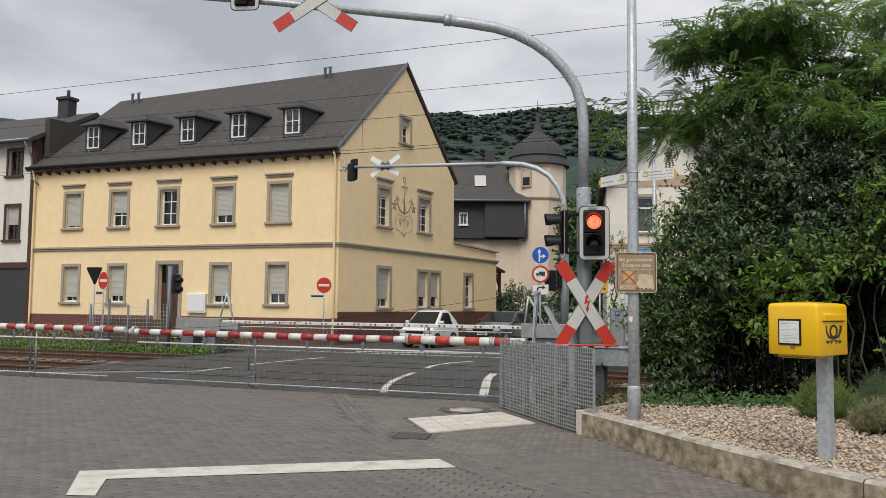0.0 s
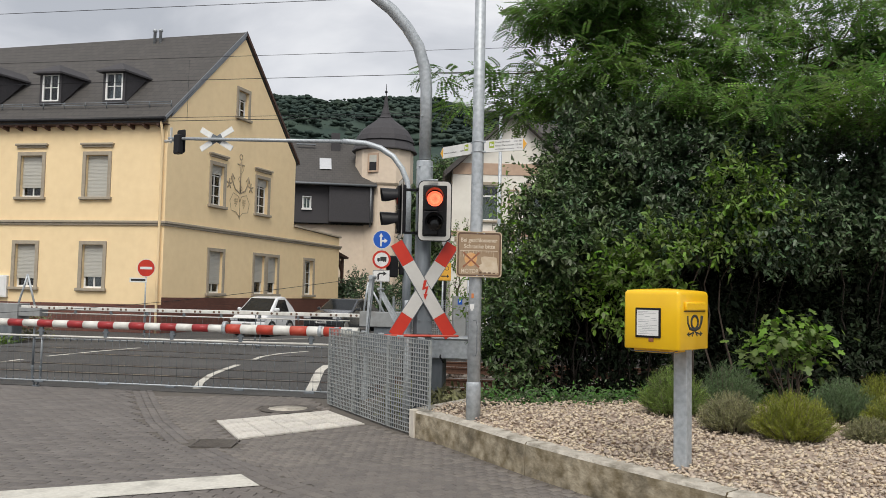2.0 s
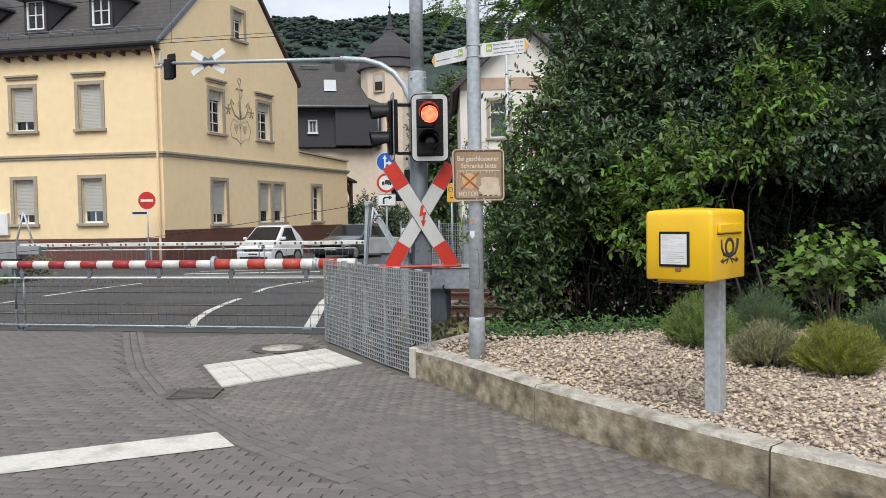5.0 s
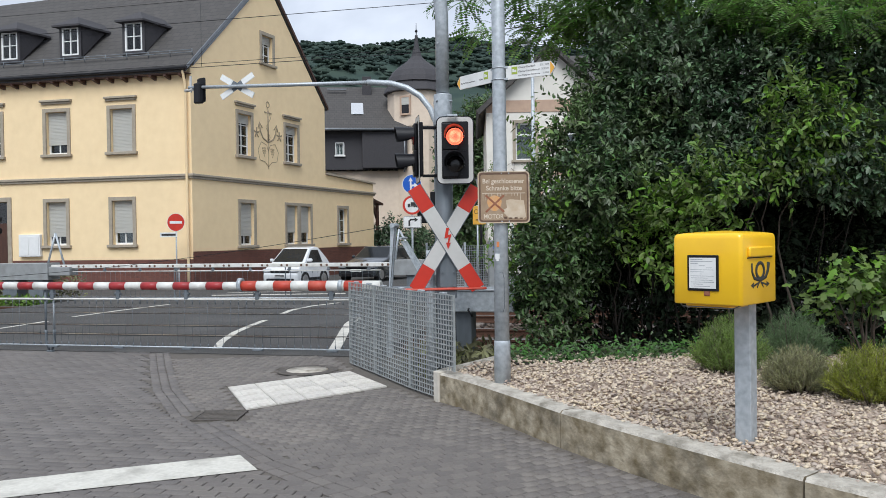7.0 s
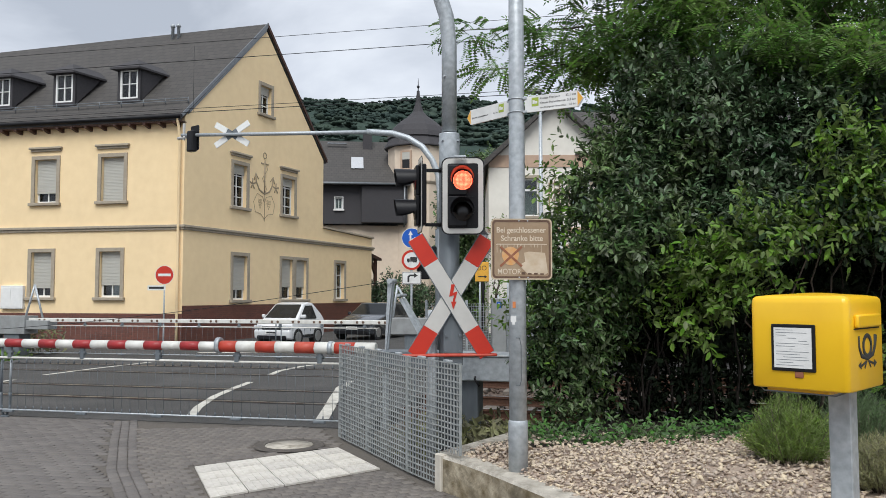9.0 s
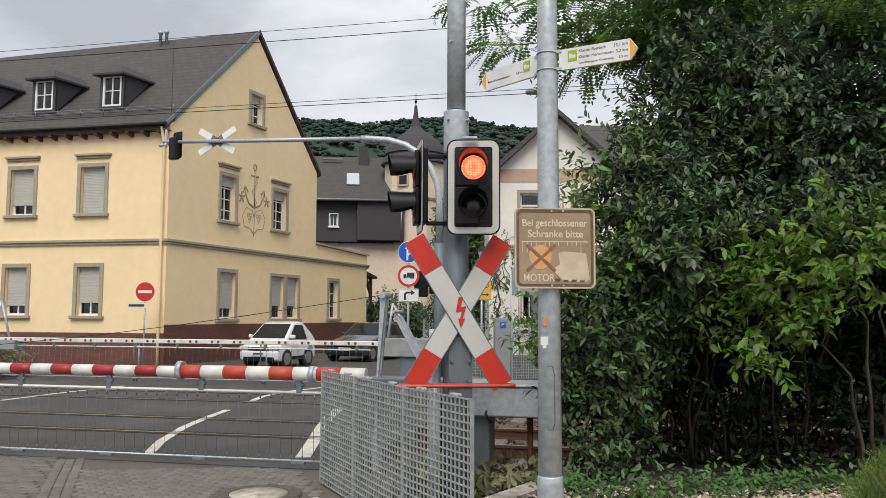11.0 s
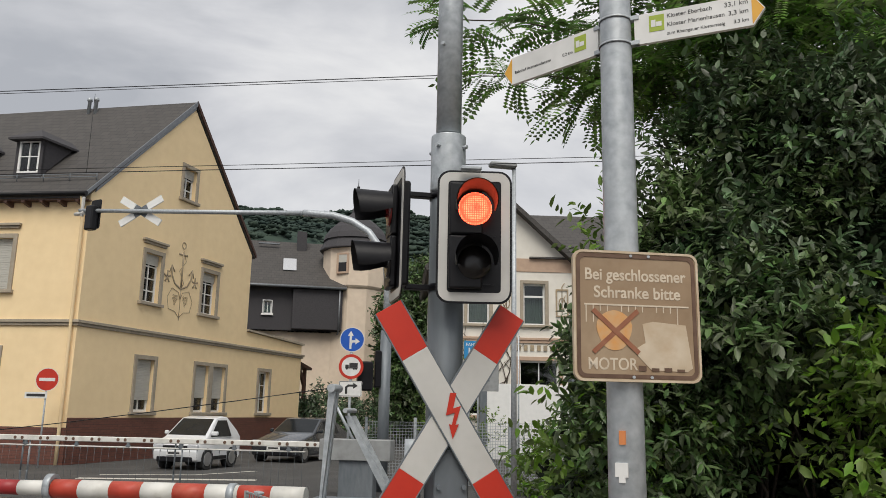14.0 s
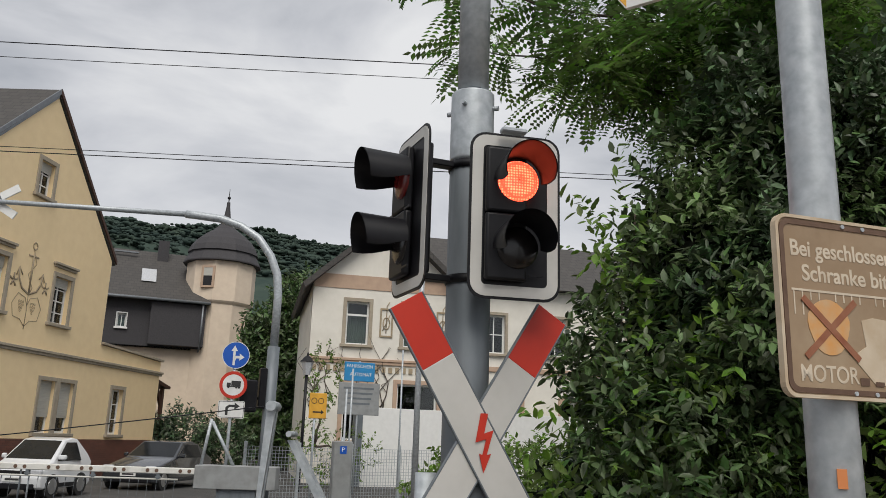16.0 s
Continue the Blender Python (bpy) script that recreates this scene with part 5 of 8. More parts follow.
bedwall = thing("kerb_wall", (0, 0, 0), "stained pale concrete kerb wall with mossy dirt around the bed", "kerb wall", "", "structure")
pts = [Vector((*p, 0)) for p in KERB]
lens = [0.0]
for a, b in zip(pts, pts[1:]):
    lens.append(lens[-1] + (b - a).length)


def along(d):
    for i in range(len(pts) - 1):
        if d <= lens[i + 1] or i == len(pts) - 2:
            f = (d - lens[i]) / (lens[i + 1] - lens[i])
            return pts[i].lerp(pts[i + 1], f), (pts[i + 1] - pts[i]).normalized()


d0 = 0.0
stones = []
for d1 in (2.13, 4.3, 6.45, 8.6, 10.2):
    steps = [d0 + 0.007 + (d1 - d0 - 0.014) * k / 6 for k in range(7)]
    bm = bm_new()
    rows = []
    for d in steps:
        p, t = along(d)
        s_in = Vector((-t.y, t.x, 0))
        jit = noise.noise(p * 2.0) * 0.006
        rows.append([bm.verts.new(p + s_in * o + Vector((0, 0, z))) for o, z in ((0.0 + jit, -0.1), (0.004 + jit, 0.268), (0.022, 0.292), (0.19, 0.298 + jit), (0.2, 0.29), (0.2, -0.1))])
    for ra, rb in zip(rows, rows[1:]):
        for k in range(5):
            f = bm.faces.new((ra[k], ra[k + 1], rb[k + 1], rb[k]))
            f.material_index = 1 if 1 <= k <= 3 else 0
    bm.faces.new(rows[0])
    bm.faces.new(rows[-1][::-1])
    bmesh.ops.recalc_face_normals(bm, faces=bm.faces)
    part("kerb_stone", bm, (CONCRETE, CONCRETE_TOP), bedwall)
    d0 = d1
# pale end slab of the kerb wall
bm = bm_new()
box(bm, (-0.005, -0.03, -0.1), (0.09, 0.205, 0.305), 0.008)
part("kerb_end", bm, CONCRETE_END, bedwall, "pale rendered end of the kerb", m=Matrix.Translation((1.895, 9.83, 0)) @ pose(0, 0, 0, 0, 0, -63))
# short return beside the mesh fence
bm = bm_new()
prism(bm, [(1.92, 9.76, -0.1), (2.08, 9.86, -0.1), (2.9, 10.75, -0.1), (2.78, 10.9, -0.1), (1.93, 9.97, -0.1)], (0, 0, 0.39))
part("kerb_return", bm, (CONCRETE_TOP,), bedwall)
# bed of gravel with soil towards the shrubs, heaped towards the far end
def heap(y, w):
    return 0.05 * min(1.0, max(0.0, (y - 7.8) / 1.0)) * min(1.0, max(0.0, (w - 0.15) / 0.25))


bm = bm_new()
inner = []
for i in range(25):
    p, t = along(10.2 * i / 24)
    inner.append(p + Vector((-t.y, t.x, 0)) * 0.14)
outer = [Vector((2.85, 10.85, 0)), Vector((3.2, 11.3, 0)), Vector((13.5, 9.5, 0)), Vector((14, 2, 0))]
grid_rows = []
for p in inner:
    q = Vector((13.5, 6.0 + (p.y - 5.5) * 0.9, 0))
    row = []
    for k in range(15):
        f = (k / 14) ** 1.6
        c = p.lerp(q, f)
        zz = 0.262 + 0.05 * min(1, f * 6) + 0.03 * noise.noise(c * 1.3) + heap(c.y, (c - p).length + 0.14)
        row.append(bm.verts.new((c.x, c.y, zz)))
    grid_rows.append(row)
for ra, rb in zip(grid_rows, grid_rows[1:]):
    for k in range(14):
        f = bm.faces.new((ra[k], ra[k + 1], rb[k + 1], rb[k]))
        f.smooth = True
bmesh.ops.recalc_face_normals(bm, faces=bm.faces)
for f in bm.faces:
    if f.normal.z < 0:
        f.normal_flip()
tagged(part("gravel_bed", bm, GRAVELBED), "pale pinkish gravel over soil in the raised bed", "", "", "structure")
bm = bm_new()
prism(bm, [(2.1, 9.9, 0.0), (2.88, 10.8, 0.0), (4.6, 12.4, 0.0), (16, 10.6, 0.0), (16, 3, 0.0), (7, 6.0, 0.0), (4.2, 7.0, 0.0)], (0, 0, 0.255))
tagged(part("ground", bm, SOIL), "dark soil under the shrubs", "", "", "structure")

# ---- mesh fence beside the crossing drive ----
fence = thing("mesh_fence", (1.0, 12.2, 0), "grey galvanised grating fence panels beside the barrier", "fence")
corners = [Vector((1.02, 12.42, 0)), Vector((1.325, 11.52, 0)), Vector((1.68, 10.44, 0)), Vector((2.055, 9.5, 0))]
FH = 1.09
for i, (a, b) in enumerate(zip(corners, corners[1:])):
    ln = (b - a).length
    ang = math.degrees(math.atan2((b - a).y, (b - a).x))
    m = Matrix.Translation(a - Vector((1.0, 12.2, 0))) @ pose(0, 0, 0.02, 0, 0, ang)
    # the last panel is cut out over the end of the kerb wall
    cut = ln - 0.36 if i == 2 else ln + 1
    low = lambda x: 0.32 if x > cut else 0.0
    bm = bm_new()
    nx, nz = round(ln / 0.056), round(FH / 0.051)
    for k in range(nx + 1):
        x = ln * k / nx
        box(bm, (x - 0.0042, -0.005, low(x)), (x + 0.0042, 0.005, FH))
    for k in range(nz + 1):
        z = FH * k / nz
        box(bm, (0, -0.006, z - 0.005), (ln if z >= 0.32 else min(ln, cut), 0.006, z + 0.005))
    part("grating_panel", bm, GALV_GRATE, fence, "welded bar grating panel", m=m)
    for x in (0.005, ln - 0.005):
        bm = bm_new()
        box(bm, (x - 0.005, -0.014, low(x)), (x + 0.005, 0.014, FH + 0.008), 0.001)
        part("frame_bar", bm, GALV_GRATE, fence, m=m)
    for x in (0.25 * ln, 0.75 * ln):
        bm = bm_new()
        box(bm, (x - 0.05, -0.004, FH + 0.004), (x + 0.05, 0.04, FH + 0.022), 0.004)
        part("top_clip", bm, GALV, fence, m=m)
    bm = bm_new()
    tube(bm, [(0.05, 0.045, -0.05), (0.05, 0.045, FH - 0.1)], 0.02, 10)
    part("fence_post", bm, GALV_DARK, fence, m=m)


# ---- barriers ----
def barrier(name, origin, start, lengths, z, label, far=False):
    """A closed barrier arm along the track direction with a hanging skirt and folding legs; lengths: red-white joints along it."""
    th = thing(name, Matrix.Translation(origin) @ pose(0, 0, 0, 0, 0, T_ANGLE), label, "barrier", "closed barriers")
    x0, x1, legs = lengths
    zz = lambda x: z + 0.004 * max(0.0, x - 4)
    if far:
        bm = bm_new()
        box(bm, (x0, -0.03, z - 0.055), (x1, 0.03, z + 0.055), 0.012)
        part("barrier_arm", bm, BARWHITE, th, "white painted barrier arm")
        x = x0 + 0.2
        while x < x1 - 0.3:
            for dx in (0.0, 0.16):
                bm = bm_new()
                tube(bm, [(x + dx, -0.036, z), (x + dx, 0.036, z)], 0.034, 10)
                part("reflector", bm, FADED_EDGE, th, "dark brown-red round reflector")
            x += 0.58
    else:
        x, red, size = x0, False, 0.27
        while x < x1 - 0.05:
            nx = min(x + size, x1)
            bm = bm_new()
            r0 = 0.075 if x < 1.6 else 0.06
            tube(bm, [(x, 0, zz(x)), (nx, 0, zz(nx))], r0, 16, caps=True)
            mat = (ORANGE_RED if x < 1.6 else BARRED) if red else BARWHITE
            part("arm_band", bm, mat, th, "red painted band" if red else "white painted band")
            x, red = nx, not red
        for c in (x0 + 0.6, 1.66, 7.75):
            if c < x1:
                bm = bm_new()
                tube(bm, [(c - 0.03, 0, zz(c)), (c + 0.03, 0, zz(c))], 0.086, 16)
                part("arm_collar", bm, GALV, th)
    # skirt
    top, low = z - 0.2, 0.11
    if far:
        top = z - 0.15
    bm = bm_new()
    tube(bm, [(x0 + 0.4, 0, top), (x1 - 0.2, 0, top)], 0.016, 8)
    part("skirt_rail", bm, BARWHITE, th, "thin white skirt rail")
    bm = bm_new()
    tube(bm, [(x0 + 0.4, 0.0, low), (x1 - 0.2, 0.0, low)], 0.012, 8)
    part("skirt_rail", bm, GALV, th)
    bm = bm_new()
    step = 0.125 if not far else 0.16
    x = x0 + 0.45
    while x < x1 - 0.25:
        tube(bm, [(x, 0, top), (x + 0.004, 0.01, (top + low) / 2), (x, 0, low)], 0.0026, 4)
        tube(bm, [(x, 0, top - 0.012), (x, 0.004, top - 0.07)], 0.009, 5)
        tube(bm, [(x, 0, low + 0.012), (x, 0.004, low + 0.055)], 0.009, 5)
        x += step
    tagged(part("skirt_mesh", bm, GALV_DARK, th, "hanging skirt wires"), kind="stuff")
    x = x0 + 0.75
    while x < x1 - 0.3:
        bm = bm_new()
        box(bm, (x - 0.03, -0.02, top), (x + 0.03, 0.02, z - 0.05), 0.004)
        tube(bm, [(x - 0.05, 0, z - 0.12), (x + 0.05, 0, z - 0.12)], 0.022, 8)
        part("skirt_hanger", bm, GALV_DARK, th)
        bm = bm_new()
        box(bm, (x - 0.08, -0.025, low - 0.035), (x + 0.08, 0.025, low - 0.008), 0.004)
        part("skirt_foot", bm, GALV_DARK, th)
        x += 1.15
    for lx in legs:
        for dx in (-0.075, 0.075):
            bm = bm_new()
            tube(bm, [(lx + dx, -0.03, z - 0.02), (lx + dx, -0.03, 0.32)], 0.017, 8)
            leg = part("support_leg", bm, GALV if dx < 0 else GALV_DARK, th, "folding steel support leg")
            bm = bm_new()
            tube(bm, [(lx + dx, -0.03, 0.34), (lx + dx, -0.03, 0.29), (lx + dx, -0.03, 0.14), (lx + dx * 0.3, -0.03, 0.02)], [0.026, 0.019, 0.017, 0.015], 8)
            part("leg_foot", bm, GALV_DARK, leg, "dark jointed foot")
        bm = bm_new()
        box(bm, (lx - 0.06, -0.05, 0.0), (lx + 0.06, -0.01, 0.025), 0.004)
        part("foot_plate", bm, GALV_DARK, th)
    return th


near = barrier("barrier", Vector((1.0, 13.0, 0)), 0, (-0.5, 7.86, [4.93]), 1.03, "red and white barrier arm, closed, with hanging skirt")
second = barrier("barrier", sn(0, 0) + Vector((1.0, 13.0, 0)), 0, (7.98, 20.0, [10.5, 16.0]), 1.06, "red and white barrier arm, closed, with hanging skirt")
far_b = barrier("barrier", Vector((2.2, 22.9, 0)), 0, (-0.1, 10.7, [3.0, 6.4]), 1.01, "white barrier arm with red reflectors, closed, across the far side", far=True)

# barrier drive with A-frame and stay wire
BT = pose(0, 0, 0, 0, 0, T_ANGLE - 180)
drive = thing("barrier_drive", Matrix.Translation((1.75, 12.95, 0)) @ BT, "grey steel barrier drive cabinet with an A-frame", "barrier drive")
bm = bm_new()
box(bm, (-0.25, -0.16, 0.8), (1.15, 0.2, 1.0), 0.012)
part("drive_case", bm, GALV_DARK, drive, "grey painted steel case")
bm = bm_new()
box(bm, (0.45, -0.14, -0.1), (1.05, 0.18, 0.81), 0.01)
part("pedestal", bm, BLACK, drive, "dark steel pedestal")
bm = bm_new()
for y in (-0.04, 0.06):
    prism(bm, [(-0.2, y - 0.02, 0.0), (-0.13, y - 0.02, 0.0), (-0.14, y - 0.02, 0.98), (-0.06, y - 0.02, 1.9), (-0.12, y - 0.02, 1.9)], (0, 0.04, 0))
part("a_frame", bm, GALV, drive, "galvanised A-frame")
bm = bm_new()
for y in (-0.1, 0.08):
    prism(bm, [(0.42, y, 0.98), (0.48, y, 0.98), (0.08, y, 1.66), (0.035, y, 1.66)], (0, 0.025, 0))
tube(bm, [(0.05, -0.16, 1.7), (0.05, 0.18, 1.7)], 0.02, 8)
part("brace", bm, GALV, drive)
bm = bm_new()
tube(bm, [(-0.09, -0.1, 1.88), (-0.09, 0.16, 1.88)], 0.035, 10)
part("hinge_pin", bm, GALV, drive)
wire = thing("stay_wire", Vector((1.62, 13.1, 1.88)), "thin dark steel stay wire of the barrier", "wire")
bm = bm_new()
e = Vector((1.0, 13.0, 1.1)) + Vector((TX, TY, 0)) * 7.2 - Vector((1.62, 13.1, 1.88))
tube(bm, [e * (k / 10) - Vector((0, 0, 0.12 * math.sin(math.pi * k / 10))) for k in range(11)], 0.004, 5)
part("wire", bm, BLACK, wire)
cab = thing("counterweight_case", Matrix.Translation((2.55, 11.75, 0)) @ BT, "grey steel equipment case behind the grating fence", "equipment case")
bm = bm_new()
box(bm, (-0.2, -0.25, 0.75), (0.62, 0.3, 1.02), 0.012)
box(bm, (-0.22, -0.27, 1.02), (0.64, 0.32, 1.04), 0.006)
part("case", bm, GALV, cab)
bm = bm_new()
box(bm, (-0.14, -0.15, -0.1), (0.06, 0.2, 0.75), 0.01)
part("pedestal", bm, GALV_DARK, cab, "dark grey cabinet pedestal")
bm = bm_new()
tube(bm, [(0.42, 0, -0.2), (0.42, 0, 0.76)], 0.028, 8)
part("support", bm, RUST, cab)
bm = bm_new()
tube(bm, [(0.05, -0.26, 0.8), (0.05, -0.3, 0.78), (0.1, -0.3, 0.7)], 0.012, 6)
part("crank_handle", bm, BLACK, cab)

# ---- tactile slabs, manhole, gutter grate ----
tact = thing("tactile_paving", (0, 0, 0), "white ribbed tactile slabs set in the pavement", "tactile paving", "", "structure")
A_, B_, C_, D_ = Vector((-0.40, 10.98, 0)), Vector((-0.04, 9.70, 0)), Vector((1.43, 10.67, 0)), Vector((1.01, 11.82, 0))
TN = (4, 5)
for i in range(TN[0]):
    for j in range(TN[1]):
        def q(u, v):
            return (A_.lerp(B_, u)).lerp(D_.lerp(C_, u), v)
        u0, u1, v0, v1 = i / TN[0], (i + 1) / TN[0], j / TN[1], (j + 1) / TN[1]
        c = q((u0 + u1) / 2, (v0 + v1) / 2)
        bm = bm_new()
        cs = [q(u0 + 0.003, v0 + 0.003), q(u1 - 0.003, v0 + 0.003), q(u1 - 0.003, v1 - 0.003), q(u0 + 0.003, v1 - 0.003)]
        prism(bm, [p - c + Vector((0, 0, -0.01)) for p in cs], (0, 0, 0.016))
        for r in range(5):
            f0, f1 = (r + 0.25) / 5, (r + 0.72) / 5
            vv0, vv1 = v0 + (v1 - v0) * f0, v0 + (v1 - v0) * f1
            prism(bm, [p - c + Vector((0, 0, 0.0055)) for p in (q(u0 + 0.02, vv0), q(u1 - 0.02, vv0), q(u1 - 0.02, vv1), q(u0 + 0.02, vv1))], (0, 0, 0.0045))
        part("tactile_slab", bm, TACTILE, tact, m=Matrix.Translation(c))
mh = thing("manhole_cover", Vector((0.46, 12.02, 0)), "round concrete and iron manhole cover in the paving", "manhole cover")
bm = bm_new()
revolve(bm, [(0.0, 0.0), (0.27, 0.0), (0.27, 0.008), (0.0, 0.009)], 32)
part("cover", bm, CONCRETE_TOP, mh, "pale concrete-filled cover")
bm = bm_new()
ring = [(0.275, 0.004), (0.28, 0.01), (0.38, 0.009), (0.4, 0.0)]
rr = [[bm.verts.new((r * math.cos(2 * math.pi * k / 32), r * math.sin(2 * math.pi * k / 32), z)) for k in range(32)] for r, z in ring]
for ra, rb in zip(rr, rr[1:]):
    for k in range(32):
        bm.faces.new((ra[k], ra[(k + 1) % 32], rb[(k + 1) % 32], rb[k]))
bmesh.ops.recalc_face_normals(bm, faces=bm.faces)
part("cover_frame", bm, IRON, mh)
dr = thing("gutter_grate", Matrix.Translation((-0.26, 9.46, 0)) @ pose(0, 0, 0, 0, 0, -8), "dark cast-iron gutter grate in the paving", "drain grate")
for k in range(7):
    bm = bm_new()
    box(bm, (-0.2, -0.17 + k * 0.055, -0.02), (0.2, -0.145 + k * 0.055, 0.004), 0.003)
    part("grate_bar", bm, IRON, dr)
bm = bm_new()
ring_plate(bm, [(-0.225, -0.2), (0.225, -0.2), (0.225, 0.22), (-0.225, 0.22)], [(-0.2, -0.175), (0.2, -0.175), (0.2, 0.195), (-0.2, 0.195)], -0.006, 0.02)
part("grate_frame", bm, IRON, dr, m=pose(0, 0, 0, -90, 0, 0))


# ---- far side of the crossing ----
def sign_disc(parent, name, r, mat, m, label, rim=None):
    bm = bm_new()
    plate(bm, disc(r), -0.003, 0.003)
    ob = part(name, bm, mat, parent, label, m=m)
    return ob


FM = Vector((3.6, 23.9, 0))
fmast = thing("signal_mast", FM, "grey cantilever signal mast on the far side of the crossing", "signal mast")
FD = Vector((math.cos(radians(157)), math.sin(radians(157)), 0))
bm = bm_new()
tube(bm, [(0, 0, -0.1), (0, 0, 3.45)], 0.125, 16)
part("lower_pole", bm, GALV_DARK, fmast)
bm = bm_new()
path = [(0, 3.45), (0.0, 4.5), (0.05, 4.95), (0.22, 5.35), (0.5, 5.72), (0.9, 5.98), (1.35, 6.13), (1.95, 6.2), (2.1, 6.21)]
tube(bm, [FD * d + Vector((0, 0, z)) for d, z in path], 0.085, 14)
part("upper_pole", bm, GALV, fmast, "bent galvanised upper pole")
bm = bm_new()
tube(bm, [FD * 2.1 + Vector((0, 0, 6.21)), FD * 8.0 + Vector((0, 0, 6.45))], [0.06, 0.05], 12)
part("cantilever_arm", bm, GALV, fmast)
fc = FD * 6.35 + Vector((0, 0, 6.4))
FT = math.degrees(math.atan2(FD.y, FD.x)) - 180
for a in (30, -30):
    bm = bm_new()
    box(bm, (-0.62, 0.06, -0.085), (0.62, 0.07, 0.085), 0.002)
    b = part("cross_board", bm, GALV_DARK, fmast, "crossbuck board with a dark middle", m=Matrix.Translation(fc) @ pose(0, 0, 0, 0, a, FT))
    for sx in (-1, 1):
        bm = bm_new()
        box(bm, (min(sx * 0.2, sx * 0.63), 0.045, -0.088), (max(sx * 0.2, sx * 0.63), 0.08, 0.088), 0.002)
        part("white_end", bm, FRAME, b, "white board end")
bm = bm_new()
box(bm, (-0.14, -0.1, -0.42), (0.14, 0.1, 0.2), 0.03)
plate(bm, rounded(0.4, 0.75, 0.06), 0.1, 0.11)
part("signal_case", bm, BLACK, fmast, "black signal case seen from behind", m=Matrix.Translation(FD * 7.65 + Vector((0, 0, 6.36))) @ pose(0, 0, 0, 0, 0, FT - 20))
bm = bm_new()
box(bm, (-0.06, -0.03, 0.0), (0.0, 0.03, 0.5), 0.005)
tube(bm, [(-0.3, 0, 0.08), (0.05, 0, 0.08)], 0.05, 8)
part("arm_end_clamp", bm, WHITE, fmast, m=Matrix.Translation(FD * 7.9 + Vector((0, 0, 6.3))) @ pose(0, 0, 0, 0, 0, FT - 20))
bm = bm_new()
box(bm, (-0.62, -0.2, 2.12), (-0.28, 0.06, 2.75), 0.03)
box(bm, (-0.24, -0.12, 2.2), (-0.1, 0.1, 3.0), 0.02)
tube(bm, [(-0.3, 0, 2.4), (0, 0, 2.4)], 0.03, 8)
part("signal_case", bm, BLACK, fmast, "black signal case seen from behind")

sp = thing("traffic_sign", Vector((2.82, 23.6, 0)), "round traffic signs on one grey steel post", "traffic sign")
bm = bm_new()
tube(bm, [(0, 0.04, -0.1), (0, 0.04, 3.45)], 0.03, 10)
part("post", bm, GALV, sp)
face_m = pose(0, 0, 3.2, 0, 0, -4)
d1 = sign_disc(sp, "blue_disc", 0.265, BLUE, face_m, "blue disc with white straight and right arrows")
bm = bm_new()
ring_plate(bm, disc(0.265), disc(0.252), -0.0045, -0.003)
part("white_rim", bm, PAPER, d1)
bm = bm_new()
plate(bm, [(-0.055, -0.2), (-0.01, -0.2), (-0.01, 0.08), (0.03, 0.08), (-0.032, 0.19), (-0.095, 0.08), (-0.055, 0.08)], -0.006, -0.0035)
plate(bm, [(-0.012, -0.115), (0.012, -0.062), (0.07, -0.062), (0.07, -0.105), (0.165, -0.035), (0.07, 0.035), (0.07, -0.012), (0.0, -0.012), (-0.012, -0.03)], -0.0055, -0.003)
part("white_arrows", bm, PAPER, d1, "white straight-on and right-turn arrows")
d2 = sign_disc(sp, "lorry_disc", 0.265, PAPER, pose(0, 0, 2.62, 0, 0, -4), "white disc with red ring and black lorry")
bm = bm_new()
ring_plate(bm, disc(0.265), disc(0.205), -0.005, -0.003)
part("red_ring", bm, RED, d2)
bm = bm_new()
box(bm, (-0.04, -0.006, -0.02), (0.14, -0.0035, 0.08))
box(bm, (-0.125, -0.006, -0.035), (-0.05, -0.0035, 0.04))
box(bm, (-0.125, -0.006, -0.04), (0.14, -0.0035, -0.022))
for x in (-0.09, 0.06, 0.11):
    plate(bm, disc(0.022, 12, x, -0.045), -0.006, -0.0035)
part("lorry_print", bm, INK, d2, "black lorry print")
bm = bm_new()
plate(bm, rounded(0.5, 0.33, 0.03), -0.003, 0.003)
d3 = part("arrow_plate", bm, PAPER, sp, "white plate with a black right-turn arrow", m=pose(0, 0, 2.15, 0, 0, -4))
bm = bm_new()
ring_plate(bm, rounded(0.48, 0.31, 0.025), rounded(0.46, 0.29, 0.02), -0.0045, -0.003)
plate(bm, [(-0.11, -0.11), (-0.06, -0.11), (-0.06, 0.02), (-0.03, 0.045), (0.06, 0.045), (0.06, 0.0), (0.16, 0.065), (0.06, 0.13), (0.06, 0.09), (-0.05, 0.09), (-0.11, 0.04)], -0.0055, -0.003)
part("arrow_print", bm, INK, d3)

# no-entry sign at the house corner
ne = thing("traffic_sign", Vector((-4.95, 30.6, 0)), "red no-entry disc with a small plate on a thin post", "traffic sign", "no-entry signs")
bm = bm_new()
tube(bm, [(0, 0.03, -0.1), (0, 0.03, 2.6)], 0.025, 8)
part("post", bm, GALV, ne)
d = sign_disc(ne, "red_disc", 0.32, RED, pose(0, 0, 2.38, 0, 0, -10), "red disc with a white bar")
bm = bm_new()
box(bm, (-0.22, -0.006, -0.045), (0.22, -0.0035, 0.045))
part("white_bar", bm, PAPER, d)
bm = bm_new()
ring_plate(bm, disc(0.32), disc(0.305), -0.005, -0.003)
part("white_rim", bm, PAPER, d)
bm = bm_new()
box(bm, (-0.62, -0.02, 1.86), (0.06, -0.01, 2.03), 0.002)
pl = part("name_plate", bm, PAPER, ne, "small pale plate", m=pose(0, 0, 0, 0, 0, -20))
bm = bm_new()
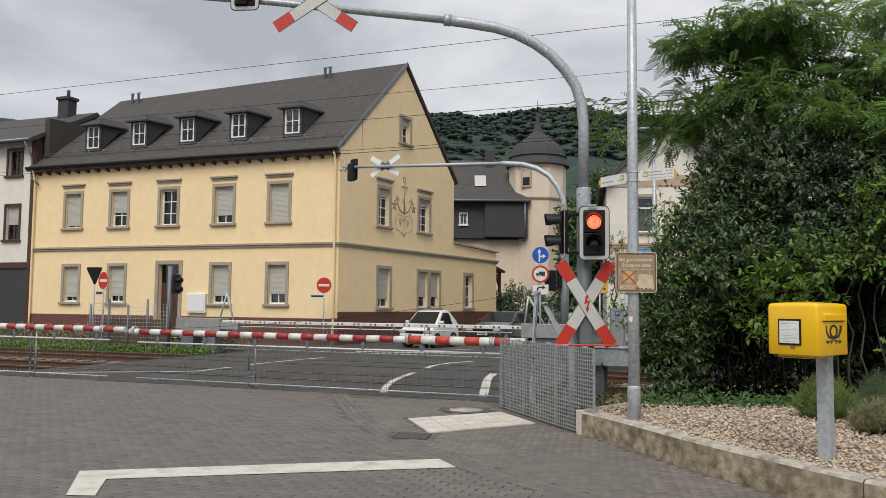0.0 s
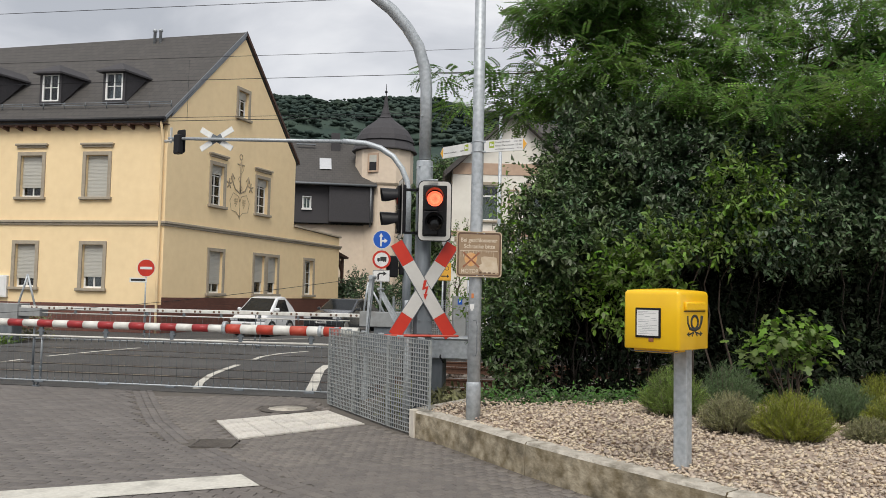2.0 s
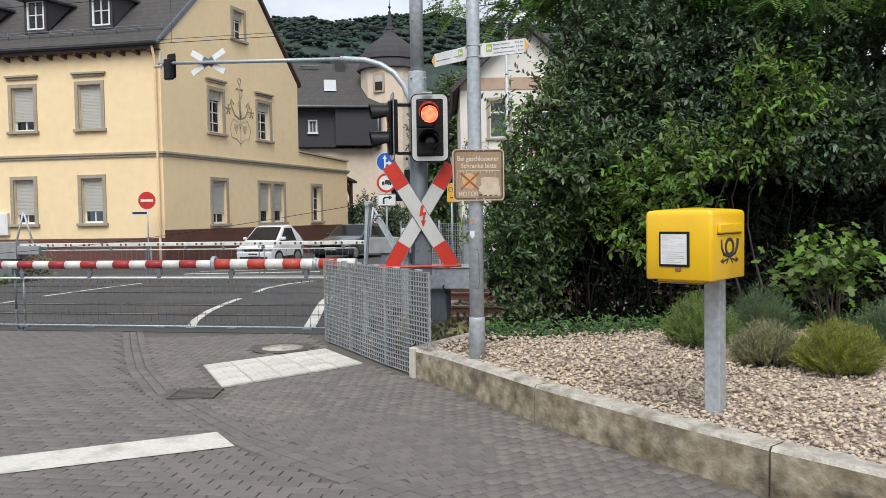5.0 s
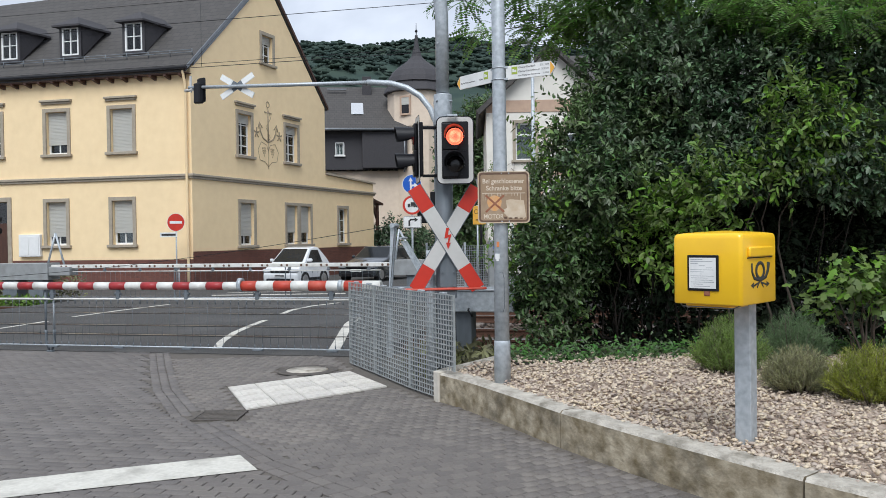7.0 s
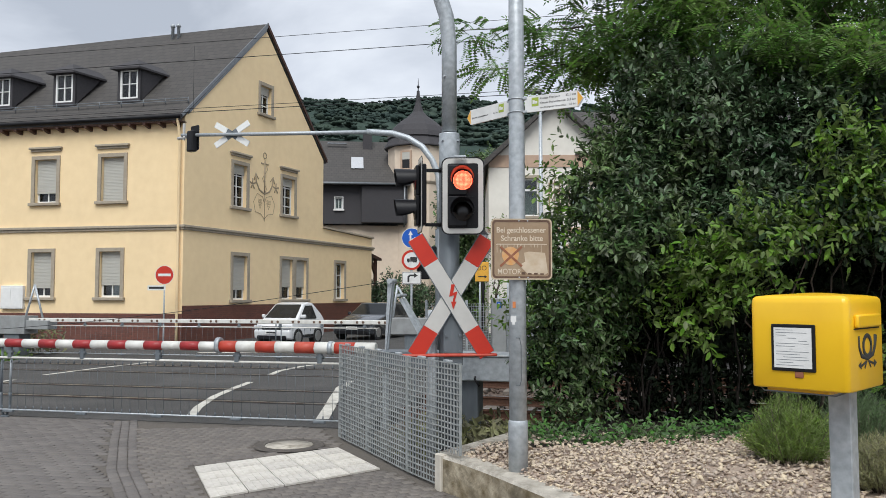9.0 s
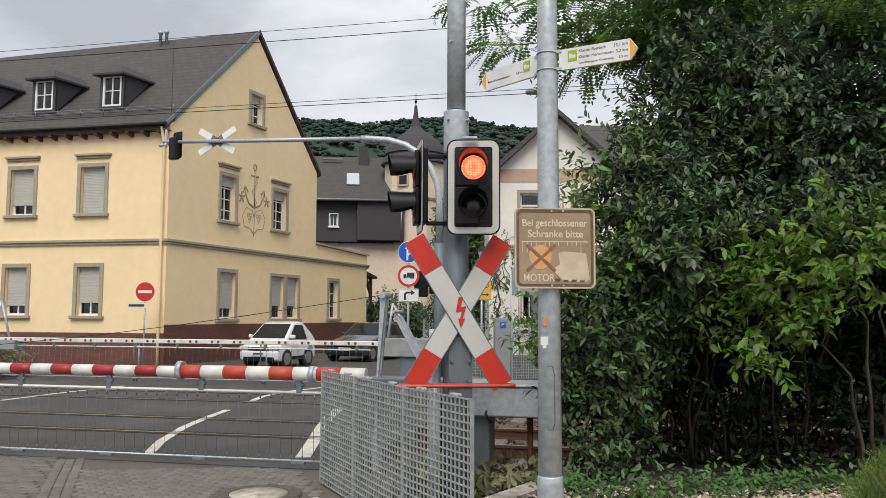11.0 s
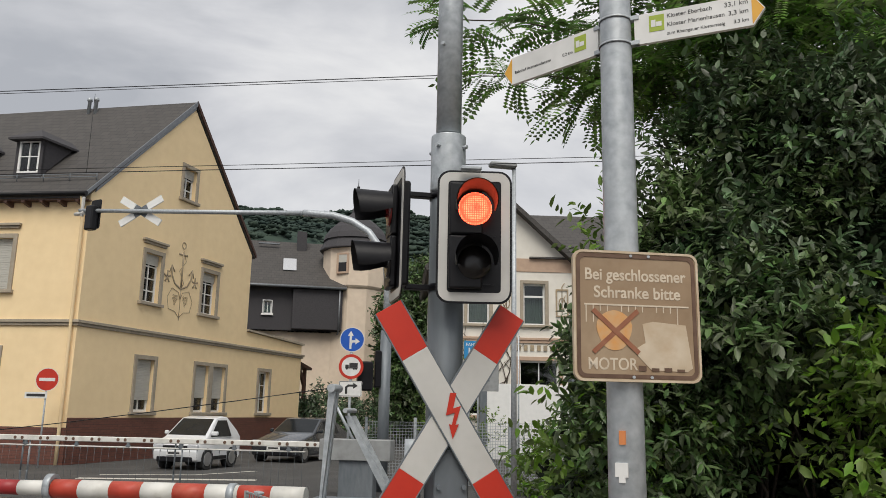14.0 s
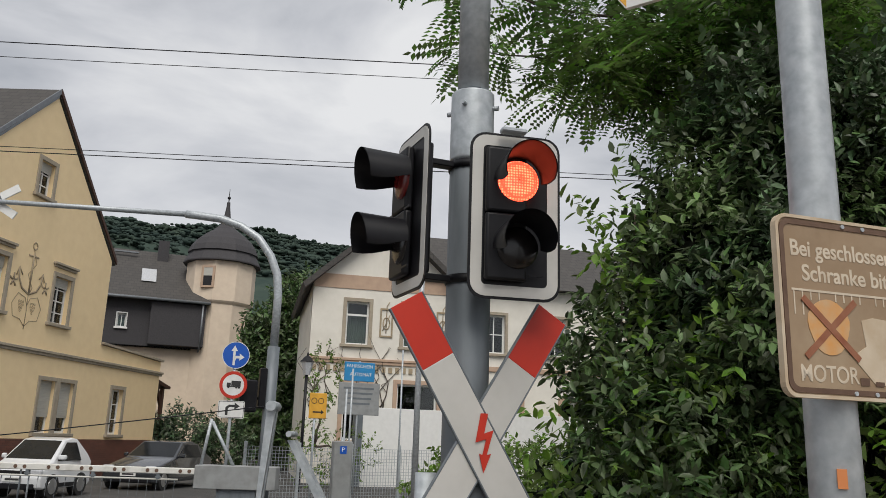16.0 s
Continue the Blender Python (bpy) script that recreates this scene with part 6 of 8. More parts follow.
box(bm, (-0.56, -0.022, 1.91), (0.0, -0.0202, 1.985))
part("plate_bar", bm, INK, pl)
ne2 = copy_thing(ne, Matrix.Translation((-12.05, 26.9, 0)) @ pose(0, 0, 0, 0, 0, -25))
tri_ = thing("traffic_sign", Vector((-12.3, 27.05, 0)), "triangular sign seen from its dark back", "traffic sign")
bm = bm_new()
plate(bm, [(-0.42, 2.85), (0.1, 2.85), (0.12, 2.8), (-0.1, 2.25), (-0.16, 2.25), (-0.44, 2.8)], 0.02, 0.03)
part("sign_back", bm, BLACK, tri_)
bm = bm_new()
tube(bm, [(-0.15, 0.05, -0.1), (-0.15, 0.05, 2.7)], 0.028, 8)
part("post", bm, GALV, tri_)

# signals, posts and cabinets at the far left drive
ls = thing("signal_mast", Vector((-9.75, 27.0, 0)), "small grey mast with black signals beside the far drive", "signal mast")
bm = bm_new()
tube(bm, [(0, 0, -0.2), (0, 0, 2.9)], 0.08, 12)
part("pole", bm, GALV_DARK, ls)
bm = bm_new()
box(bm, (0.12, -0.14, 1.95), (0.38, 0.08, 2.62), 0.03)
for z in (2.12, 2.44):
    tube(bm, [(0.26, -0.1, z), (0.48, -0.17, z - 0.03)], 0.09, 10)
part("signal_case", bm, BLACK, ls)
ld = thing("barrier_drive", Vector((-8.5, 26.75, 0)), "grey steel drive cabinet of the far barrier", "barrier drive")
lm = pose(0, 0, 0, 0, 0, T_ANGLE - 180)
bm = bm_new()
box(bm, (-0.9, -0.25, 0.62), (0.9, 0.3, 1.12), 0.01)
box(bm, (0.6, -0.2, 0.75), (1.6, 0.2, 1.0), 0.01)
part("drive_case", bm, GREYBOX, ld, m=lm)
bm = bm_new()
box(bm, (-0.7, -0.2, -0.2), (-0.2, 0.25, 0.62), 0.01)
box(bm, (0.2, -0.2, -0.2), (0.7, 0.25, 0.62), 0.01)
part("pedestal", bm, GALV_DARK, ld, m=lm)
bm = bm_new()
for dx in (-0.3, 0.3):
    tube(bm, [(1.0 + dx, 0, 1.0), (1.0, 0, 2.0)], 0.03, 8)
part("a_frame", bm, GALV, ld, m=lm)
wf = thing("wire_fence", Vector((-10.9, 27.3, 0)), "brown timber and wire fence along the railway", "fence")
for k in range(5):
    bm = bm_new()
    x = 2.2 - k * 0.85
    tube(bm, [(-x, 0, -0.3), (-x, 0, 1.75 if k % 2 else 1.55)], 0.04, 8)
    part("fence_post", bm, GALV_DARK, wf, m=lm)
for k in range(7):
    bm = bm_new()
    box(bm, (-1.6, 0.02, 0.15 + k * 0.13), (1.1, 0.05, 0.26 + k * 0.13), 0.004)
    part("fence_board", bm, PINE_SHADE, wf, m=lm)
bm = bm_new()
for k in range(31):
    tube(bm, [(-2.3 + k * 0.12, -0.02, 0.1), (-2.3 + k * 0.12, -0.02, 1.6)], 0.004, 4)
for k in range(12):
    tube(bm, [(-2.3, -0.02, 0.15 + k * 0.13), (1.3, -0.02, 0.15 + k * 0.13)], 0.004, 4)
tagged(part("wire_mesh", bm, GALV, wf, m=lm), kind="stuff")

# mesh fence at the platform approach
mf = thing("mesh_fence", Vector((3.3, 24.9, 0)), "grey galvanised mesh fence behind the far drive", "fence")
fp = [Vector((0, -0.4, 0)), Vector((1.12, -0.35, 0)), Vector((2.3, -0.2, 0)), Vector((3.5, 0.1, 0)), Vector((4.9, 0.5, 0))]
for a, b in zip(fp, fp[1:]):
    ln, ang = (b - a).length, math.degrees(math.atan2((b - a).y, (b - a).x))
    m = Matrix.Translation(a) @ pose(0, 0, 0, 0, 0, ang)
    bm = bm_new()
    for k in range(int(ln / 0.07) + 1):
        box(bm, (k * 0.07 - 0.004, -0.004, 0.06), (k * 0.07 + 0.004, 0.004, 1.46))
    for k in range(21):
        box(bm, (0, -0.004, 0.06 + k * 0.07 - 0.004), (ln, 0.004, 0.06 + k * 0.07 + 0.004))
    part("mesh_panel", bm, GALV, mf, m=m)
    bm = bm_new()
    box(bm, (-0.03, -0.03, -0.1), (0.03, 0.03, 1.56), 0.004)
    part("fence_post", bm, GALV, mf, m=m)
dv = thing("barrier_drive", Vector((2.95, 22.75, 0)), "grey steel drive and braced stand of the far barrier", "barrier drive")
bm = bm_new()
box(bm, (-0.75, -0.22, 0.72), (0.7, 0.25, 1.13), 0.012)
part("drive_case", bm, GREYBOX, dv, m=lm)
bm = bm_new()
box(bm, (-0.35, -0.15, -0.1), (0.35, 0.2, 0.72), 0.01)
part("pedestal", bm, GALV_DARK, dv, m=lm)
bm = bm_new()
tube(bm, [(-0.7, 0, 1.1), (-0.58, 0, 1.95)], 0.03, 8)
tube(bm, [(-0.1, 0, 1.1), (-0.56, 0, 1.9)], 0.03, 8)
part("a_frame", bm, GALV, dv, m=lm)

# small signs by the station approach
def post_sign(name, at_, h, label, category):
    th = thing(name, Vector(at_), label, category)
    bm = bm_new()
    tube(bm, [(0, 0.04, -0.1), (0, 0.04, h)], 0.028, 8)
    part("post", bm, GALV, th)
    return th


ys = post_sign("cycle_route_sign", (5.05, 26.0, 0), 2.7, "orange cycle route sign with black arrow", "sign")
bm = bm_new()
box(bm, (-0.15, -0.01, 2.1), (0.26, 0.01, 2.68), 0.01)
yb = part("sign_board", bm, SIGNORANGE, ys)
bm = bm_new()
box(bm, (-0.06, -0.013, 2.23), (0.14, -0.011, 2.26))
prism(bm, [(0.13, -0.013, 2.19), (0.2, -0.013, 2.245), (0.13, -0.013, 2.30)], (0, 0.002, 0))
for x in (-0.04, 0.12):
    ring_plate(bm, [(x + p, 2.5 + q) for p, q in disc(0.07, 14)], [(x + p, 2.5 + q) for p, q in disc(0.055, 14)], -0.013, -0.011)
part("cycle_print", bm, INK, yb)
ps = post_sign("parking_sign", (5.25, 24.2, 0), 1.7, "grey ticket pillar with small blue parking sign", "sign")
bm = bm_new()
box(bm, (-0.2, -0.1, 0.0), (0.2, 0.12, 1.62), 0.02)
part("pillar", bm, GREYBOX, ps)
bm = bm_new()
box(bm, (-0.07, -0.105, 1.36), (0.07, -0.1005, 1.52))
pp = part("blue_panel", bm, BLUE, ps)
lettering("lettering", "P", 0.13, PAPER, pp, pose(-0.04, -0.1065, 1.44))
SKYBLUE = material("light_blue_enamel", (0.03, 0.26, 0.55), rough=0.4)
bus = post_sign("ticket_sign", (7.9, 32.3, 0), 4.1, "blue ticket machine sign on a grey shelter post", "sign")
bm = bm_new()
box(bm, (-0.5, -0.03, 3.45), (0.5, 0.03, 4.05), 0.01)
bb = part("sign_board", bm, SKYBLUE, bus, "blue enamel board")
lettering("lettering", "FAHRSCHEIN", 0.15, PAPER, bb, pose(-0.45, -0.032, 3.92), "white lettering")
lettering("lettering", "AUTOMAT", 0.15, PAPER, bb, pose(-0.33, -0.032, 3.66), "white lettering")
bm = bm_new()
box(bm, (-0.65, -0.02, 2.4), (0.7, 0.02, 3.4), 0.01)
sb = part("lower_board", bm, GREYBOX, bus, "pale grey notice board")
bm = bm_new()
for k in range(4):
    box(bm, (-0.5 + 0.05 * k, -0.024, 3.2 - k * 0.16), (0.5 - 0.04 * k, -0.0205, 3.26 - k * 0.16))
part("print_bars", bm, GALV_DARK, sb)
for at_, h in (((6.2, 27.5, 0), 2.9), ((6.9, 29.5, 0), 3.6), ((8.9, 31.0, 0), 4.4)):
    th = post_sign("steel_post", at_, h, "plain grey steel post by the station path", "post")
yp = thing("bollard", Vector((7.0, 21.5, 0)), "grey pipe bollard with a yellow cap", "bollard")
bm = bm_new()
tube(bm, [(0, 0, -0.3), (0, 0, 1.32)], 0.06, 10)
part("pipe", bm, GALV_DARK, yp)
bm = bm_new()
tube(bm, [(0, 0, 1.2), (0, 0, 1.36)], 0.085, 10)
part("cap", bm, SIGNORANGE, yp)

# street lamp near the villa and old lantern
sl = thing("street_lamp", Vector((5.55, 20.6, 0)), "grey street lamp with a flat lamp head", "street lamp")
bm = bm_new()
tube(bm, [(0, 0, -0.3), (0, 0, 6.4)], [0.06, 0.04], 12)
part("pole", bm, GALV, sl)
bm = bm_new()
box(bm, (-0.5, -0.1, 6.38), (0.04, 0.1, 6.48), 0.03)
part("lamp_head", bm, GREYBOX, sl)
ln_ = thing("lantern", Vector((6.35, 33.0, 0)), "old-fashioned glass street lantern on a dark post", "street lamp")
bm = bm_new()
tube(bm, [(0, 0, -0.1), (0, 0, 3.6)], 0.05, 10)
part("post", bm, BLACK, ln_)
bm = bm_new()
revolve(bm, [(0.1, 3.6), (0.2, 4.0), (0.2, 4.02)], 6, smooth=False)
part("glass_case", bm, LAMPGLASS, ln_)
bm = bm_new()
revolve(bm, [(0.24, 4.02), (0.1, 4.18), (0.04, 4.22), (0.02, 4.32)], 6, smooth=False)
part("cap", bm, BLACK, ln_)

# overhead wires
def overhead(a, b, r, sag=0.0):
    th = thing("overhead_wire", Vector(a), "thin dark overhead railway wire", "wire", "overhead railway wires")
    bm = bm_new()
    d = Vector(b) - Vector(a)
    tube(bm, [d * (k / 24) - Vector((0, 0, sag * math.sin(math.pi * k / 24))) for k in range(25)], r, 5)
    part("wire", bm, BLACK, th)


for n, z, r in ((19.56, 7.58, 0.006), (19.56, 6.03, 0.006), (19.5, 5.93, 0.008), (15.56, 5.85, 0.006), (15.3, 7.28, 0.006)):
    overhead(sn(-45, n, z), sn(60, n, z), r)
for n in (19.53,):
    for s in (-3, 9.5, 21):
        th = thing("dropper_wire", sn(s, n, 5.95), "thin vertical dropper wire", "wire", "dropper wires")
        bm = bm_new()
        tube(bm, [(0, 0, 0), (0, 0, 1.55)], 0.004, 4)
        part("wire", bm, BLACK, th)


# ---- parked cars ----
def car(name, m, length, width, height, paint, label, tiny):
    """A small parked car, nose towards -y."""
    th = thing(name, m, label, "car", "parked cars")
    hw, L2 = width / 2, length / 2
    if tiny:
        prof = [(-L2, 0.27), (-L2 - 0.03, 0.5), (-L2 + 0.06, 0.68), (-L2 + 0.28, 0.82), (-L2 + 0.46, 0.89), (-L2 + 1.08, height - 0.06), (-L2 + 1.42, height), (L2 - 0.6, height - 0.03), (L2 - 0.14, height - 0.4), (L2, 0.88), (L2, 0.32), (L2 - 0.1, 0.24), (-L2 + 0.1, 0.22)]
    else:
        prof = [(-L2, 0.25), (-L2 - 0.02, 0.5), (-L2 + 0.15, 0.68), (-L2 + 1.05, 0.88), (-L2 + 1.2, 0.92), (-L2 + 1.95, height - 0.04), (-L2 + 2.6, height), (L2 - 0.9, height - 0.08), (L2 - 0.25, 1.0), (L2, 0.9), (L2, 0.3), (L2 - 0.1, 0.22), (-L2 + 0.1, 0.2)]
    bm = bm_new()
    rows = []
    for f, inset in ((-1.0, 1), (-0.93, 0), (0.93, 0), (1.0, 1)):
        row = []
        for y, z in prof:
            k = 1.0 - 0.2 * max(0.0, (z - 0.85) / (height - 0.85)) if z > 0.85 else 1.0
            yy, zz = (y * 0.97, z - 0.03 if z > 0.4 else z + 0.02) if inset else (y, z)
            row.append(bm.verts.new((f * hw * k, yy, zz)))
        rows.append(row)
    n = len(prof)
    for ra, rb in zip(rows, rows[1:]):
        for k in range(n):
            bm.faces.new((ra[k], ra[(k + 1) % n], rb[(k + 1) % n], rb[k])).smooth = False
    bm.faces.new(rows[0][::-1])
    bm.faces.new(rows[-1])
    bmesh.ops.recalc_face_normals(bm, faces=bm.faces)
    bmesh.ops.bevel(bm, geom=list(bm.edges), offset=0.07, segments=3, profile=0.5, affect="EDGES", clamp_overlap=True)
    for f in bm.faces:
        f.smooth = True
    body = part("body", bm, paint, th)
    a, b = (prof[4], prof[5])
    c, d = (prof[7], prof[8])
    bm = bm_new()
    def at2(p, q, f):
        return (p[0] + (q[0] - p[0]) * f, p[1] + (q[1] - p[1]) * f)
    p0, p1 = at2(a, b, 0.08), at2(a, b, 0.95)
    k0, k1 = hw * 0.86, hw * 0.72
    prism(bm, [(-k0, p0[0] - 0.012, p0[1]), (k0, p0[0] - 0.012, p0[1]), (k1, p1[0] - 0.012, p1[1]), (-k1, p1[0] - 0.012, p1[1])], (0, 0.008, 0.006))
    part("windscreen", bm, CARGLASS, body, "dark windscreen")
    if tiny:
        # dark shell panel behind the door and black sills
        for sx in (-1, 1):
            bm = bm_new()
            prism(bm, [(sx * (hw + 0.004), -L2 + 0.75, 0.26), (sx * (hw + 0.004), L2 - 0.78, 0.26), (sx * (hw + 0.004), L2 - 0.78, 0.36), (sx * (hw + 0.004), -L2 + 0.75, 0.36)], (-sx * 0.02, 0, 0))
            part("sill", bm, BLACK, body, "black plastic sill")
    for sx in (-1, 1):
        bm = bm_new()
        z0, z1 = prof[4][1] + 0.0, height - 0.12
        w0, w1 = hw * (1 - 0.2 * max(0, (z0 - 0.85) / (height - 0.85))) + 0.006, hw * (1 - 0.2 * (z1 - 0.85) / (height - 0.85)) + 0.006
        prism(bm, [(sx * w0, a[0] + 0.2, z0), (sx * w0, c[0] + 0.05, z0), (sx * w1, c[0] - 0.1, z1), (sx * w1, b[0] + 0.06, z1)], (-sx * 0.01, 0, 0))
        part("side_window", bm, CARGLASS, body, "dark side window")
        bm = bm_new()
        box(bm, (sx * hw - 0.02, a[0] + 0.18, 0.92), (sx * hw + 0.16 * sx + 0.02, a[0] + 0.3, 1.04), 0.03)
        part("wing_mirror", bm, paint, body)
        bm = bm_new()
        box(bm, (sx * hw * 0.78 - 0.16, -L2 - 0.035, 0.56), (sx * hw * 0.78 + 0.16, -L2 + 0.1, 0.70), 0.04, seg=2)
        part("headlight", bm, LAMPGLASS, body, "clear headlight")
        for y in (-L2 + 0.52, L2 - 0.48):
            bm = bm_new()
            tube(bm, [(sx * (hw - 0.2), y, 0.29), (sx * (hw + 0.012), y, 0.29)], 0.29, 20)
            wheel = part("wheel", bm, RUBBER, th, "black tyre")
            bm = bm_new()
            tube(bm, [(sx * (hw + 0.0), y, 0.29), (sx * (hw + 0.02), y, 0.29)], 0.19, 16)
            part("rim", bm, ALLOY, wheel, "silver rim")
    bm = bm_new()
    box(bm, (-hw * 0.55, -L2 - 0.035, 0.55), (hw * 0.55, -L2 + 0.05, 0.66), 0.02)
    box(bm, (-hw * 0.8, -L2 - 0.03, 0.22), (hw * 0.8, -L2 + 0.05, 0.36), 0.02)
    part("grille", bm, BLACK, body, "black grille")
    bm = bm_new()
    box(bm, (-0.24, -L2 - 0.045, 0.40), (0.24, -L2 - 0.025, 0.51), 0.003)
    pl = part("number_plate", bm, PAPER, body, "blank pale plate")
    bm = bm_new()
    box(bm, (-0.18, -L2 - 0.047, 0.43), (0.18, -L2 - 0.0455, 0.48))
    part("plate_bar", bm, INK, pl)
    return th


car("car", Matrix.Translation((-0.78, 30.95, 0)) @ pose(0, 0, 0, 0, 0, -28), 2.3, 1.4, 1.46, CARWHITE, "white two-seat city car parked beside the gable", True)
car("car", Matrix.Translation((2.35, 35.0, 0)) @ pose(0, 0, 0, 0, 0, -30), 3.9, 1.7, 1.42, CARGREY, "dark grey hatchback parked by the brick base", False)


# ---- slate-clad house with round tower behind ----
h2 = thing("house", Vector((0, 57, 0)), "white house with slate-clad upper floor and slate roof", "house")
o2 = [(0.42, 0.92, 7.5, 8.3)]
bm = bm_new()
box(bm, (-8, 0.4, -1), (5.2, 9, 6.6))
part("wall", bm, CREAM, h2, "cream rendered lower wall")
bm = bm_new()
opening_wall(bm, lambda z: -8.0, lambda z: 5.25, (6.5, 9.35), o2, 0.0, 0.4)
box(bm, (5.0, 0.4, 6.5), (5.25, 9, 9.35))
box(bm, (-8, 0.4, 6.45), (5.2, 9, 6.55))
box(bm, (2.2, -0.35, 6.6), (5.3, 0.0, 9.1), 0.01)
part("slate_wall", bm, SLATE_PLAIN, h2, "dark slate-clad upper wall")
window_unit(h2, pose(0, 0, 0), *o2[0], shutter=0.0, trim=FRAME, surround=0.06, bars=(1, 0))
bm = bm_new()
prism(bm, [(5.5, -0.5, 9.3), (5.5, 4.4, 13.0), (5.5, 9.3, 9.3), (5.5, 9.3, 9.15), (5.5, -0.5, 9.15)], (-14, 0, 0))
part("roof", bm, SLATE, h2)
bm = bm_new()
box(bm, (1.5, 1.05, 10.35), (2.35, 1.1, 11.35), 0.01, m=pose(0, 0.0, 0))
for v in bm.verts:
    v.co.y = v.co.y + (v.co.z - 10.5) * 1.32 + 0.05
    v.co.z += 0.12
part("skylight", bm, LAMPGLASS, h2, "pale roof skylight")
bm = bm_new()
box(bm, (2.35, 3.4, 11.9), (3.0, 4.1, 13.6), 0.01)
part("chimney", bm, SLATE_PLAIN, h2)
bm = bm_new()
tube(bm, [(-8, -0.58, 9.2), (5.5, -0.58, 9.2)], 0.09, 8)
tube(bm, [(5.1, -0.5, 9.1), (5.1, -0.42, 6.5), (5.1, 0.3, 6.3), (5.1, 0.3, 0)], 0.06, 8)
box(bm, (-0.2, 0.8, 12.6), (1.2, 1.0, 12.7), 0.01, m=pose(0, 2.6, 0))
part("gutter", bm, ZINC, h2)
tw = thing("tower", Vector((6.2, 58.6, 0)), "round white tower with a bell-shaped slate roof", "tower")
bm = bm_new()
revolve(bm, [(1.95, -1), (1.95, 9.3), (2.05, 9.4), (2.12, 9.5), (2.12, 12.1)], 10, smooth=False)
part("wall", bm, CREAM, tw)
bm = bm_new()
revolve(bm, [(2.4, 11.95), (2.4, 12.02), (2.12, 12.55), (2.1, 12.62), (2.2, 12.66), (2.05, 13.05), (1.75, 13.5), (1.25, 13.95), (0.75, 14.3), (0.4, 14.65), (0.2, 15.3), (0.12, 15.9), (0.1, 16.2)], 14, smooth=False)
roof2 = part("roof", bm, SLATE_PLAIN, tw, "bell-shaped slate roof")
bm = bm_new()
revolve(bm, [(0.02, 16.0), (0.04, 16.4), (0.1, 16.45), (0.1, 16.55), (0.03, 16.6), (0.015, 17.1)], 8)
part("spire", bm, BLACK, roof2)
for ang, z0, z1, w in ((-118, 10.35, 11.45, 0.55), (-35, 6.5, 8.2, 0.5)):
    mm = pose(0, 0, 0, 0, 0, ang + 90)
    r = 2.1 if z0 > 9.5 else 1.85
    bm = bm_new()
    ring_plate(bm, [(-w * 0.75, z0 - 0.12), (w * 0.75, z0 - 0.12), (w * 0.75, z1 + 0.12), (-w * 0.75, z1 + 0.12)], [(-w / 2, z0), (w / 2, z0), (w / 2, z1), (-w / 2, z1)], -r - 0.06, -r + 0.3)
    wd = part("window", bm, WALLPINK, tw, "stone-framed tower window", m=mm)
    bm = bm_new()
    box(bm, (-w / 2, -r - 0.03, z0), (w / 2, -r + 0.0, z1))
    part("pane", bm, DARKLENS, wd)
    bm = bm_new()
    box(bm, (-w / 2, -r - 0.045, z1 - 0.5), (w / 2, -r - 0.032, z1))
    part("shutter", bm, SHUTTER, wd)

# ---- cream villa beyond the station path ----
vl = thing("villa", Matrix.Translation((7.5, 38, 0)) @ pose(0, 0, 0, 0, 0, -9) @ Matrix.Translation((-7.5, 0, 0)), "cream villa with sandstone bands, slate roof and bare vines", "house")
VL, VM, VR = 7.5, 13.4, 24.0
vw = [(8.85, 9.75, 5.25, 6.95), (11.15, 12.05, 5.25, 6.95)]
vw2 = [(14.6, 15.5, 5.25, 6.85), (17.3, 18.2, 5.25, 6.85), (20.0, 20.9, 5.25, 6.85)]
vd = [(8.9, 9.9, 1.6, 3.7), (11.0, 12.6, 1.6, 3.8), (15.0, 16.2, 1.6, 3.4), (18.0, 19.2, 1.6, 3.4)]


def v_left(z):
    return VL if z < 7.75 else VL + (z - 7.75) * 1.14


def v_right(z):
    return VM if z < 7.75 else VM - (z - 7.75) * 1.14


bm = bm_new()
opening_wall(bm, v_left, v_right, (0.0, 7.75, 10.2), vw + vd[:2], 0.0, 0.4)
opening_wall(bm, lambda z: VM, lambda z: VR, (0.0, 8.2), vw2 + vd[2:], 0.35, 0.75)
box(bm, (VL, 0.4, 0.0), (VL + 0.3, 9.0, 7.7))
box(bm, (VL, 8.7, 0.0), (VR, 9.0, 7.7))
part("wall", bm, WALLWHITE, vl, "cream rendered wall")
# added dark wall and slab in place of the villa's shaded rooms
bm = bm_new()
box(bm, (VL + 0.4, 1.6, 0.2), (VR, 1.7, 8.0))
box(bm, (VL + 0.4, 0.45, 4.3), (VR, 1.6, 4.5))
part("dark_room_backing", bm, ROOM_SHADE, vl)
CURTAIN = material("grey_green_curtain", (0.30, 0.36, 0.31), (0.2, 0.25, 0.21), scale=9, rough=0.9, stretch=(4, 1, 0.1))
for o in vw:
    wu = window_unit(vl, pose(0, 0, 0), *o, shutter=0.0, trim=TRIM, surround=0.14, bars=(0, 0))
    bm = bm_new()
    box(bm, (o[0], 0.15, o[3] - 0.56), (o[1], 0.23, o[3] - 0.48), 0.005)
    part("transom", bm, FRAME, wu)
    bm = bm_new()
    n_ = 24
    prism(bm, [(o[0] + (o[1] - o[0]) * k / n_, 0.32 + 0.02 * (-1) ** k, o[2]) for k in range(n_ + 1)] + [(o[1], 0.36, o[2]), (o[0], 0.36, o[2])], (0, 0, o[3] - o[2] - 0.5))
    part("curtain", bm, CURTAIN, wu, "grey-green pleated curtain")
